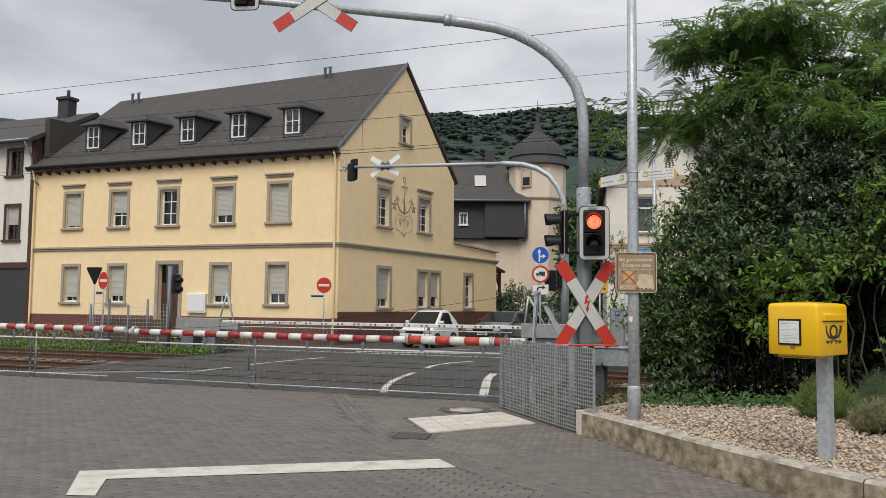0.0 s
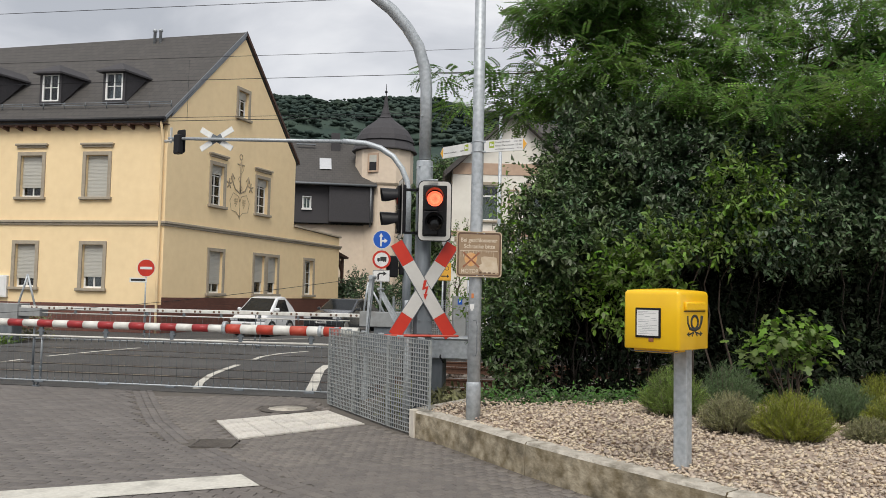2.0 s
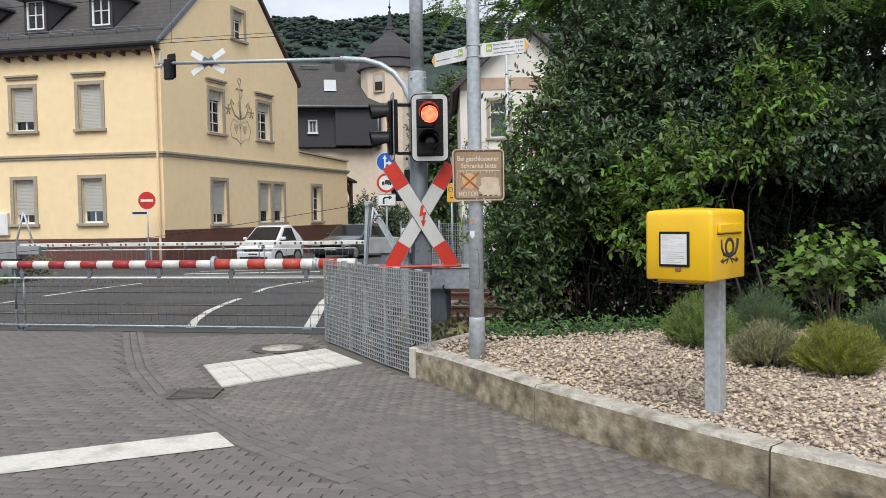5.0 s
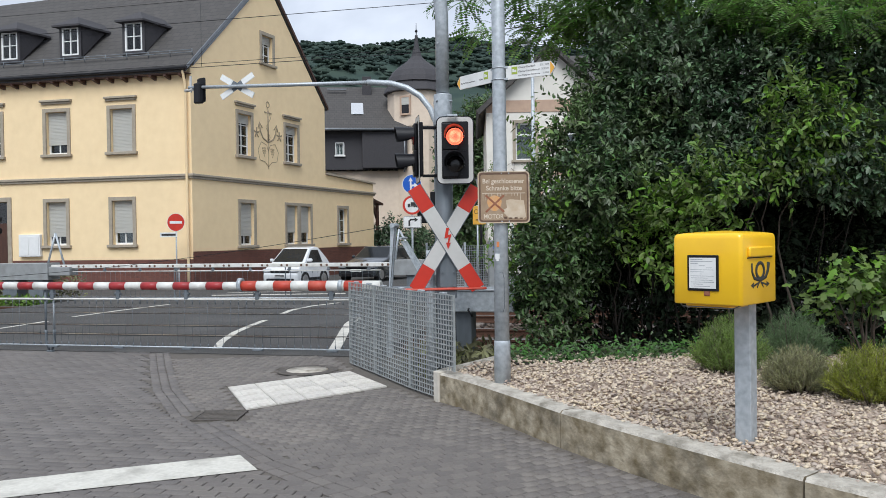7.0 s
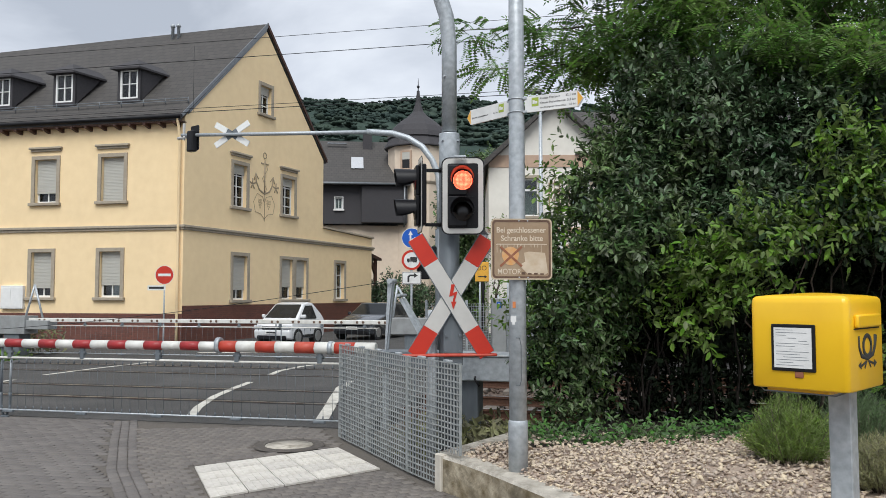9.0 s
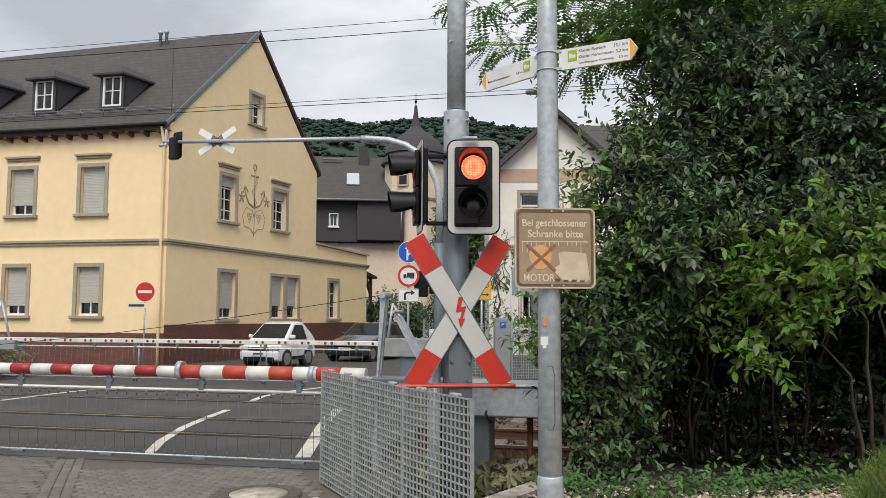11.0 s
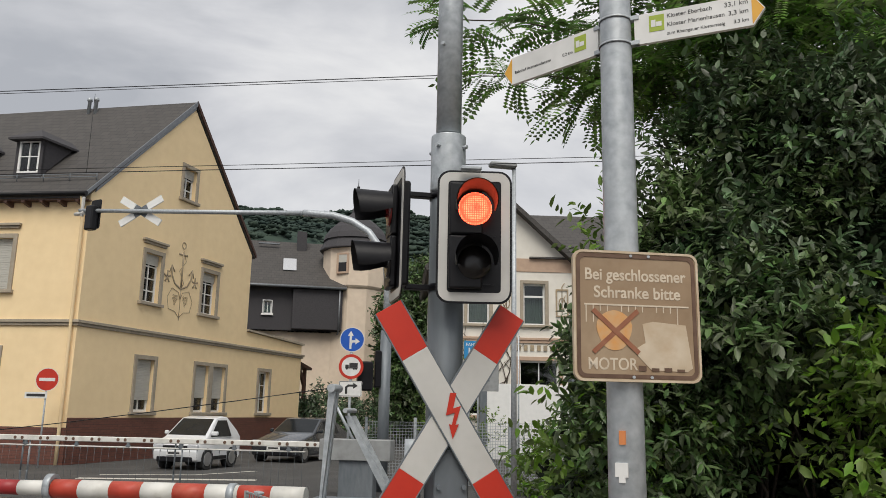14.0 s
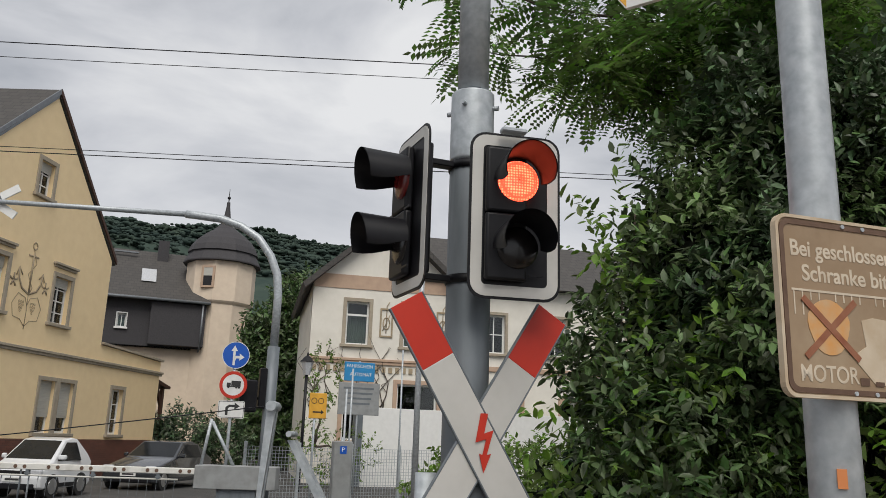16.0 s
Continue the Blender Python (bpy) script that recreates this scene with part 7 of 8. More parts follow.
for o in vw2:
    window_unit(vl, pose(0, 0.35, 0), *o, shutter=0.0, trim=TRIM, surround=0.12, bars=(1, 1))
for i, o in enumerate(vd):
    window_unit(vl, pose(0, 0 if i < 2 else 0.35, 0), *o, shutter=0.0, trim=WALLPINK, surround=0.16, bars=(1, 1))
bm = bm_new()
box(bm, (VL - 0.05, -0.06, 4.5), (VM + 0.05, 0.0, 4.62), 0.01)
box(bm, (VL - 0.05, -0.1, 4.62), (VM + 0.05, 0.0, 4.72), 0.01)
box(bm, (VM, 0.28, 4.5), (VR, 0.36, 4.7), 0.01)
part("sandstone_band", bm, WALLPINK, vl, "sandstone string course")
bm = bm_new()
prism(bm, [(VL + 0.01, -0.03, 7.45), (VM - 0.01, -0.03, 7.45), (VM - 0.01, -0.03, 7.8), (v_right(8.0), -0.03, 8.0), (v_left(8.0), -0.03, 8.0), (VL + 0.01, -0.03, 7.8)], (0, 0.031, 0))
part("sandstone_band", bm, WALLPINK, vl, "broad sandstone gable band")
for cx in (10.45, 12.75):
    bm = bm_new()
    ring_plate(bm, [(cx - 0.26, 5.6), (cx + 0.26, 5.6), (cx + 0.26, 6.75), (cx - 0.26, 6.75)], [(cx - 0.2, 5.66), (cx + 0.2, 5.66), (cx + 0.2, 6.69), (cx - 0.2, 6.69)], -0.05, 0.0)
    tube(bm, [(cx + 0.13 * math.cos(a), -0.02, 6.15 + 0.24 * math.sin(a)) for a in np.linspace(0, 2 * math.pi, 13)], 0.022, 5)
    tube(bm, [(cx, -0.02, 5.75), (cx, -0.02, 6.85), (cx + 0.1, -0.02, 7.0)], 0.02, 5)
    tube(bm, [(cx - 0.14, -0.02, 5.85), (cx + 0.14, -0.02, 6.5)], 0.018, 5)
    part("ornament_panel", bm, ANCHOR, vl, "brown painted ornament panel")
bm = bm_new()
for k in range(22):
    box(bm, (VL + 0.15 + k * 0.27, -0.045, 4.2), (VL + 0.3 + k * 0.27, -0.001, 4.42))
tagged(part("frieze", bm, ANCHOR, vl, "dark patterned frieze below the band"), kind="stuff")
bm = bm_new()
cx, az = (VL + VM) / 2, 10.55
prism(bm, [(VL - 0.45, -0.5, 7.5), (cx, -0.5, az), (cx, -0.5, az - 0.22), (VL - 0.35, -0.5, 7.3)], (0, 9.5, 0))
prism(bm, [(VM + 0.45, -0.5, 7.5), (cx, -0.5, az), (cx, -0.5, az - 0.22), (VM + 0.35, -0.5, 7.3)], (0, 9.5, 0))
prism(bm, [(VM - 2, -0.15, 8.0), (VM - 2, 4.5, 11.0), (VM - 2, 9.2, 8.0)], (VR - VM + 2.4, 0, 0))
part("roof", bm, SLATE, vl, "slate roof")
bm = bm_new()
box(bm, (17.2, 2.2, 9.55), (17.8, 2.3, 10.1), 0.01)
part("skylight", bm, LAMPGLASS, vl)
bm = bm_new()
rr_ = random.Random(4)
for k in range(16):
    x, z = VL + rr_.uniform(0.0, 3.5), 2.8
    pts_ = [(x, -0.05, z)]
    for j in range(6):
        x += rr_.uniform(-0.35, 0.4)
        z += rr_.uniform(0.15, 0.55)
        pts_.append((x, -0.05, z))
    tube(bm, pts_, [0.025, 0.022, 0.02, 0.016, 0.012, 0.01, 0.008], 5)
tagged(part("bare_vine", bm, BARK, vl, "thin bare climbing vine stems"), kind="stuff")
ww = thing("garden_wall", Vector((9.2, 36.0, 0)), "plain white garden wall before the villa", "wall")
bm = bm_new()
box(bm, (0, 0, -0.1), (3.3, 0.25, 2.8), 0.01)
box(bm, (3.7, 0, -0.1), (12, 0.25, 2.8), 0.01)
part("wall_body", bm, FRAME, ww)
for x in (-0.15, 3.5):
    bm = bm_new()
    box(bm, (x - 0.14, -0.05, -0.1), (x + 0.14, 0.3, 3.05), 0.01)
    part("pillar", bm, GALV_DARK, ww)

# ---- wooded hills ----
bm = bm_new()
rows = []
for j in range(46):
    f = j / 45
    y = 150 + 620 * f
    row = []
    for i in range(130):
        x = -420 + i * 8.2 + (y - 150) * 0.12
        top = 158 + 9 * math.sin(x * 0.011 + 0.8) + 7 * noise.noise(Vector((x * 0.012, 3.0, 0)))
        if x > 190:
            top -= (x - 190) * 0.16
        z = top * (math.sin(f * math.pi / 2) ** 1.15) - 3
        z += 7 * noise.noise(Vector((x * 0.02, y * 0.02, 5.0))) * min(1, f * 3)
        z += 3.5 * noise.noise(Vector((x * 0.11, y * 0.11, 1.0))) + 2.5 * noise.noise(Vector((x * 0.3, y * 0.3, 2.0)))
        row.append(bm.verts.new((x, y, z)))
    rows.append(row)
for ra, rb in zip(rows, rows[1:]):
    for k in range(129):
        bm.faces.new((ra[k], ra[k + 1], rb[k + 1], rb[k])).smooth = True
hill = tagged(part("backdrop", bm, FOREST), "steep hillside covered with dense dark green forest", "", "", "structure")
rng = np.random.default_rng(9)
k = 40000
verts = np.array([v.co[:] for v in hill.data.vertices]).reshape(46, 130, 3)
ii, jj = rng.integers(28, 92, k), rng.integers(14, 46, k)
base = verts[jj, ii] + rng.uniform(-5, 5, (k, 3)) * np.array([1, 1.4, 0.12])
tm = turns(rng, k, np.array([0, 0, 1.0]), 0.25, rng.uniform(0.9, 1.8, k))
CROWN_P = []
for i in range(5):
    q = np.random.default_rng(60 + i)
    CROWN_P.append((ICO_V * (1 + q.uniform(-0.22, 0.22, (12, 1))) * np.array([1.25, 1.25, 0.55]), ICO_F))
scatter("forest_trees", CROWN_P, tm, base + np.array([0, 0, -0.4]), FOREST, None, "dense dark green forest tree crowns on the hillside", "trees", "stuff")


# ---- plants ----
def leaf_shape(w, curl, twist):
    """A pointed oval leaf folded along its middle rib."""
    return (np.array([(0, 0, 0), (0.28, w, 0.05), (0.66, w * 0.86, 0.05 + curl), (1, twist, 2.2 * curl), (0.66, -w * 0.86, 0.05 + curl), (0.28, -w, 0.05)]), [(0, 3, 2, 1), (0, 5, 4, 3)])


LEAF_P = [leaf_shape(0.2, -0.06, 0.0), leaf_shape(0.175, -0.12, 0.06), leaf_shape(0.225, 0.02, -0.04)]


def frame_mats(x, up, size):
    """Turning matrices from wanted first axes and rough upward normals."""
    x = x / (np.linalg.norm(x, axis=1, keepdims=True) + 1e-9)
    z = up - (up * x).sum(1, keepdims=True) * x
    z /= np.linalg.norm(z, axis=1, keepdims=True) + 1e-9
    y = np.cross(z, x)
    return np.stack([x, y, z], axis=2) * size[:, None, None]


def blob_points(rng, blobs, k, lo=0.6, hi=1.05, front=None):
    """Points in uneven shells of several ellipsoids, with outward directions."""
    blobs = np.array(blobs, float)
    area = (blobs[:, 3] * blobs[:, 4] + blobs[:, 3] * blobs[:, 5] + blobs[:, 4] * blobs[:, 5])
    pick = rng.choice(len(blobs), k * 3, p=area / area.sum())
    d = rng.normal(size=(k * 3, 3))
    d /= np.linalg.norm(d, axis=1, keepdims=True)
    if front is not None:
        keep = d @ np.array(front) > -0.35
        pick, d = pick[keep], d[keep]
    pick, d = pick[:k], d[:k]
    bump = np.array([noise.noise(Vector((a * 2.3 + p * 7.1, b * 2.3, c * 2.3))) for (a, b, c), p in zip(d, pick)])
    rho = (lo + (hi - lo) * rng.uniform(0, 1, len(d)) ** 0.55) * (1 + 0.28 * bump)
    return blobs[pick, :3] + d * blobs[pick, 3:6] * rho[:, None], d


def leafy(name, blobs, twigs, per, size, mat, parent, seed, lo=0.6, hi=1.05, droop=-0.1, front=None, label="", spread=0.55, twig_len=0.34, floor=0.0, rise=0.25):
    """A crown of leaves set along many short twigs."""
    r = np.random.default_rng(seed)
    p, d = blob_points(r, blobs, twigs, lo, hi, front)
    k = len(p)
    td = d + r.normal(size=(k, 3)) * 0.6 + np.array([0, 0, rise])
    td /= np.linalg.norm(td, axis=1, keepdims=True)
    f = np.tile(np.linspace(0.0, 1.0, per), k)
    idx = np.repeat(np.arange(k), per)
    tl = r.uniform(0.6, 1.3, k)[idx] * twig_len
    pos = p[idx] + td[idx] * (f * tl)[:, None]
    side = np.cross(td[idx], r.normal(size=(len(idx), 3)))
    side /= np.linalg.norm(side, axis=1, keepdims=True) + 1e-9
    out = side + td[idx] * 0.7 + np.array([0, 0, droop]) + r.normal(size=(len(idx), 3)) * 0.2
    up = np.array([0, 0, 1.0]) + d[idx] * 0.55 + r.normal(size=(len(idx), 3)) * spread
    sz = r.uniform(0.65, 1.25, len(idx)) * size
    keep = pos[:, 2] > floor
    return scatter(name, LEAF_P, frame_mats(out[keep], up[keep], sz[keep]), pos[keep], mat, parent, label)


def limb(bm, a, b, r0, r1, seed, seg=7, wob=0.12):
    r = random.Random(seed)
    a, b = Vector(a), Vector(b)
    n = 6
    pts_ = [a.lerp(b, k / n) + Vector((r.uniform(-1, 1), r.uniform(-1, 1), r.uniform(-0.5, 0.5))) * (wob if 0 < k < n else 0) for k in range(n + 1)]
    tube(bm, pts_, [r0 + (r1 - r0) * k / n for k in range(n + 1)], seg)
    return pts_


FRONT = (-0.35, -0.9, 0.25)
# broad-leaved shrubs behind the bed, one thing each
def lumps(core, count, seed, lo=0.34, hi=0.6):
    """Lumps set over the outer half of several ellipsoids, leaving hollows between them."""
    r = random.Random(seed)
    out = []
    tries = 0
    while len(out) < count and tries < 4000:
        tries += 1
        c = core[tries % len(core)]
        d = Vector((r.gauss(0, 1), r.gauss(0, 1), r.gauss(0, 1))).normalized()
        if d.dot(Vector(FRONT)) < -0.3:
            continue
        q = r.uniform(0.72, 1.0)
        p = Vector((c[0] + d.x * c[3] * q, c[1] + d.y * c[4] * q, c[2] + d.z * c[5] * q))
        size = r.uniform(lo, hi)
        if p.z < 0.4 or (p.x > 3.75 and p.z < min(2.5, 2.15 + 0.2 * (p.x - 4.25))):
            continue
        if any((p - Vector(o[:3])).length < 0.78 * (size + o[3]) for o in out):
            continue
        out.append((p.x, p.y, p.z, size * r.uniform(0.85, 1.2), size * r.uniform(0.7, 0.95), size * r.uniform(0.75, 1.2)))
    return out


SHRUBS = [
    ("dense dark green broad-leaved shrub beside the grey post", [(4.7, 11.45, 1.85, 0.95, 0.85, 1.3), (4.7, 11.5, 3.0, 0.6, 0.6, 0.8), (3.7, 11.3, 1.1, 0.32, 0.35, 0.65)], 22, LEAF_MID, 31),
    ("tall dark green shrub with upright shoots", [(5.3, 11.3, 2.1, 1.05, 0.95, 1.7), (5.2, 11.3, 3.5, 0.7, 0.6, 0.7)], 20, LEAF, 32),
    ("dense dark green shrub behind the letter box", [(6.7, 11.0, 2.1, 1.2, 0.95, 1.6), (6.9, 11.0, 3.3, 0.9, 0.7, 0.7)], 18, LEAF, 33),
    ("wide dark green shrub in deep shade", [(8.4, 10.6, 2.0, 1.4, 1.1, 1.5), (8.7, 10.8, 3.0, 1.0, 0.9, 0.7)], 16, LEAF, 34),
    ("wide dark green shrub at the end of the bed", [(10.3, 9.8, 1.9, 1.5, 1.3, 1.6), (10.6, 9.9, 3.2, 1.1, 1.0, 0.8)], 16, LEAF, 35),
    ("wide dark green shrub at the end of the bed", [(12.2, 8.4, 2.0, 1.5, 1.5, 2.0)], 12, LEAF, 36),
]
for label, core, count, mat, seed in SHRUBS:
    b0 = Vector((core[0][0], core[0][1] + 0.2, 0.25))
    th = thing("shrub", Matrix.Identity(4), label, "shrub", "shrubs behind the bed")
    blobs = lumps(core, count, seed)
    bm = bm_new()
    rr = random.Random(seed)
    for k, c in enumerate(blobs):
        limb(bm, b0 + Vector((rr.uniform(-0.3, 0.3), rr.uniform(-0.2, 0.2), 0)), c[:3], 0.018, 0.005, seed * 10 + k, 5, 0.1)
    part("stem", bm, BARK_SHADE, th)
    leafy("crown", blobs, 215 * len(blobs), 12, 0.085, mat, th, seed, 0.6, 1.04, front=FRONT, floor=0.32, twig_len=0.24, spread=0.3, rise=0.4)
    # dark leaf filling puts the shade of the hollows into the colour
    leafy("inner_leaves", [(c[0], c[1] + 0.75, c[2], *c[3:]) for c in core], 1300, 8, 0.17, SHADE_LEAF, th, seed + 100, 0.1, 0.6, floor=0.3)
    # long upright shoots that break the outline
    tips = [(c[0], c[1] - 0.1, c[2] + c[5] * 0.8, c[3] * 0.5, 0.1, 0.08) for c in blobs]
    leafy("shoot_leaves", tips, len(tips) * 7, 20, 0.082, mat, th, seed + 200, 0.1, 1.0, twig_len=0.55, droop=0.15, floor=0.5, spread=0.35, rise=1.6)
# added dark leaf hedge between shrubs and railway, its blackness stands in for shade
th = thing("hedge", Matrix.Identity(4), "low dark leaf hedge added behind the shrubs to stand in for deep shade", "hedge")
leafy("crown", [(4.4 + 0.55 * k, 12.0 - 0.2 * k, 0.85, 0.5, 0.32, 0.75) for k in range(12)], 2300, 11, 0.1, SHADE_LEAF, th, 41, 0.3, 1.05, floor=0.05)
bm = bm_new()
for k in range(12):
    limb(bm, (4.4 + 0.55 * k, 12.0 - 0.2 * k, 0.0), (4.45 + 0.55 * k, 11.95 - 0.2 * k, 1.2), 0.02, 0.008, 640 + k, 5, 0.05)
part("stem", bm, BARK, th)
# bright young growth in front
th = thing("shrub", Matrix.Identity(4), "light green climbing growth hanging over dark shrubs", "shrub", "shrubs behind the bed")
leafy("crown", [(4.75, 10.2, 1.95, 0.4, 0.2, 0.28), (5.15, 10.1, 2.2, 0.38, 0.22, 0.3), (4.55, 10.25, 1.55, 0.25, 0.18, 0.25), (6.15, 10.0, 3.1, 0.36, 0.22, 0.34), (6.5, 9.95, 2.75, 0.32, 0.22, 0.32), (6.0, 10.05, 2.5, 0.2, 0.15, 0.2)], 420, 10, 0.095, LEAF_LIGHT, th, 51, 0.4, 1.05)
bm = bm_new()
for k in range(5):
    limb(bm, (5.6 + 0.15 * k, 10.7, 0.3), (5.0 + 0.3 * k, 10.25, 2.1 + 0.15 * k), 0.02, 0.006, 60 + k, 5)
part("stem", bm, BARK, th)
th = thing("shrub", Matrix.Identity(4), "loose mid-green shrub reaching towards the signal", "shrub", "shrubs behind the bed")
leafy("crown", [(3.35, 11.4, 1.5, 0.34, 0.3, 0.4), (3.8, 11.3, 1.3, 0.28, 0.25, 0.35), (3.95, 11.1, 2.0, 0.4, 0.3, 0.4), (3.5, 11.6, 2.8, 0.15, 0.12, 0.3)], 240, 11, 0.085, LEAF_LIGHT, th, 52, 0.25, 1.1, twig_len=0.4)
bm = bm_new()
for k in range(6):
    limb(bm, (3.95, 11.8, 0.2), (3.3 + 0.08 * k, 11.5 + 0.03 * k, 1.6 + 0.33 * k), 0.022, 0.006, 70 + k, 5)
part("stem", bm, BARK, th)

# false acacia with feathered leaves
FR_V, FR_F = [], []
for k in range(8):
    x = 0.16 + 0.84 * k / 7.5
    for sy in (-1, 1):
        n0 = len(FR_V)
        dz = -0.22 * x * x
        FR_V += [(x, 0, dz), (x + 0.066, sy * 0.1, dz + 0.01), (x + 0.02, sy * 0.22, dz - 0.02), (x - 0.052, sy * 0.11, dz + 0.01)]
        FR_F.append((n0, n0 + 1, n0 + 2, n0 + 3) if sy < 0 else (n0 + 3, n0 + 2, n0 + 1, n0))
n0 = len(FR_V)
FR_V += [(1.0, 0, -0.22), (1.08, 0.05, -0.25), (1.2, 0, -0.3), (1.08, -0.05, -0.25)]
FR_F.append((n0, n0 + 3, n0 + 2, n0 + 1))
FROND = [(np.array(FR_V), FR_F)]
CROWN = [(4.95, 12.5, 5.75, 0.95, 0.9, 0.65), (5.6, 12.3, 4.9, 1.5, 1.1, 0.7), (6.4, 12.3, 5.6, 1.4, 1.1, 0.6), (7.6, 11.6, 5.0, 1.5, 1.2, 0.8), (8.9, 11.8, 5.9, 1.7, 1.4, 0.9), (10.2, 10.6, 5.0, 1.7, 1.5, 1.0), (11.8, 9.6, 5.6, 1.8, 1.6, 1.4),
         (8.6, 9.4, 4.3, 1.1, 0.7, 0.45), (9.2, 8.4, 3.2, 0.9, 0.7, 0.5), (7.6, 12.9, 6.6, 0.9, 0.9, 0.5), (10.6, 11.6, 7.0, 1.6, 1.4, 0.8), (4.5, 12.5, 4.7, 0.4, 0.45, 0.22), (7.2, 10.6, 4.1, 1.1, 0.6, 0.4), (5.7, 11.2, 4.6, 1.0, 0.6, 0.35), (9.6, 9.6, 3.6, 1.2, 0.7, 0.5), (10.8, 8.6, 4.4, 1.3, 0.9, 0.6)]
tree = thing("tree", Matrix.Identity(4), "tall false acacia tree with feathery light green leaves", "tree")
bm = bm_new()
limb(bm, (7.6, 13.2, 0.0), (7.4, 12.9, 4.2), 0.2, 0.14, 80, 12, 0.06)
part("trunk", bm, BARK, tree, "furrowed grey-brown trunk")
for k, c in enumerate(CROWN):
    bm = bm_new()
    start = (7.45, 12.95, 3.4 + 0.07 * k)
    pts_ = limb(bm, start, (c[0], c[1], c[2] - 0.1), 0.07, 0.016, 90 + k, 7, 0.14)
    for j in range(7):
        rr = random.Random(k * 10 + j)
        limb(bm, pts_[3 + j % 4], (c[0] + rr.uniform(-0.9, 0.9) * c[3], c[1] + rr.uniform(-0.9, 0.9) * c[4], c[2] + rr.uniform(-0.8, 0.8) * c[5]), 0.018, 0.005, 300 + k * 10 + j, 5, 0.08)
    part("branch", bm, BARK, tree)
CROWN += [(4.4, 12.4, 6.0, 0.6, 0.6, 0.3), (5.5, 12.1, 6.25, 1.0, 0.8, 0.4)]
sp = random.Random(177)
SPRAYS = []
for c in CROWN:
    for k in range(int(5 + 3.2 * c[3] * (c[4] + c[5]))):
        d = Vector((sp.gauss(0, 1), sp.gauss(0, 1), sp.gauss(0, 0.8))).normalized() * sp.uniform(0.45, 0.95)
        q = sp.uniform(0.4, 0.75)
        SPRAYS.append((c[0] + d.x * c[3], c[1] + d.y * c[4], c[2] + d.z * c[5], q, q * 0.9, q * sp.uniform(0.22, 0.36)))
r = np.random.default_rng(77)


def fronds(blobs, count, lean, lo, hi):
    p, d = blob_points(r, blobs, count, 0.15, 1.05)
    x = d * np.array([1, 1, 0.2]) + r.normal(size=d.shape) * 0.45 + np.array(lean)
    up = np.array([0, 0, 1.0]) + r.normal(size=d.shape) * 0.26
    scatter("crown", FROND, frame_mats(x, up, r.uniform(lo, hi, len(p))), p, LEAF_LOCUST, tree, "feathery green compound leaves")


fronds(SPRAYS, 13500, (0, -0.05, -0.25), 0.22, 0.36)
bm = bm_new()
limb(bm, (4.6, 12.5, 5.2), (2.3, 12.3, 4.95), 0.016, 0.004, 701, 5, 0.05)
limb(bm, (4.4, 12.45, 4.7), (2.75, 12.35, 4.5), 0.014, 0.004, 702, 5, 0.05)
part("branch", bm, BARK, tree)
fronds([(2.55, 12.3, 4.95, 0.36, 0.25, 0.18), (2.95, 12.3, 4.5, 0.34, 0.25, 0.14), (3.4, 12.3, 4.95, 0.45, 0.3, 0.22), (3.7, 12.3, 4.45, 0.4, 0.3, 0.28)], 210, (-0.35, -0.1, -0.3), 0.22, 0.36)


# low shrubs of the bed: stems set with needles
NEEDLE = [(np.array([(0, -0.05, 0), (1, 0, 0), (0, 0.05, 0)]), [(0, 1, 2)])]


def herb(at_, rad, h, stems, mat, label, seed, lean=0.55, needle=0.038):
    th = thing("garden_shrub", Vector((*at_, 0.29 + 0.7 * heap(at_[1], 1.0))), label, "garden shrub", "low shrubs in the gravel bed")
    r = np.random.default_rng(seed)
    stems = int(stems * 1.7)
    a = r.uniform(0, 2 * math.pi, stems)
    q = r.uniform(0, 1, stems) ** 0.5
    foot = np.stack([np.cos(a) * q * rad * 0.45, np.sin(a) * q * rad * 0.45, np.zeros(stems)], 1)
    tip = np.stack([np.cos(a) * q * rad * r.uniform(0.75, 1.1, stems), np.sin(a) * q * rad * r.uniform(0.75, 1.1, stems), h * np.sqrt(1 - 0.86 * q ** 2) * r.uniform(0.55, 1.06, stems)], 1)
    per = 40
    f = np.tile(np.linspace(0.3, 1, per), stems)
    i = np.repeat(np.arange(stems), per)
    bend = foot[i] + (tip - foot)[i] * np.stack([f ** 1.3, f ** 1.3, f ** 0.85], 1)
    ax = (tip - foot)[i]
    ax /= np.linalg.norm(ax, axis=1, keepdims=True)
    out = r.normal(size=ax.shape)
    out -= (out * ax).sum(1, keepdims=True) * ax
    out /= np.linalg.norm(out, axis=1, keepdims=True)
    mats = frame_mats(out * 0.8 + ax * 0.9, r.normal(size=ax.shape), r.uniform(0.7, 1.3, len(i)) * needle)
    mats[:, :, 1] *= 1.15
    scatter("foliage", NEEDLE, mats, bend, mat, th)
    bm = bm_new()
    for k in range(min(stems, 60)):
        tube(bm, [foot[k] * 1.0, foot[k] * 0.5 + tip[k] * 0.45, tip[k] * 0.96], [0.006, 0.004, 0.002], 4)
    part("stem", bm, BARK, th)


herb((4.66, 8.86), 0.40, 0.58, 420, HERB_B, "upright bright green rosemary-like shrub in gravel", 201)
herb((4.86, 8.02), 0.34, 0.42, 400, HERB_C, "low brown-green heather-like shrub in gravel", 202)
herb((5.22, 7.52), 0.42, 0.50, 480, HERB_A, "round yellow-green shrub in gravel", 203)
herb((5.52, 9.2), 0.40, 0.60, 300, HERB_D, "dark grey-green needle-leaved shrub in gravel", 204)
herb((6.38, 8.4), 0.38, 0.52, 380, HERB_D, "dense grey-green shrub with pale flowers in gravel", 205)
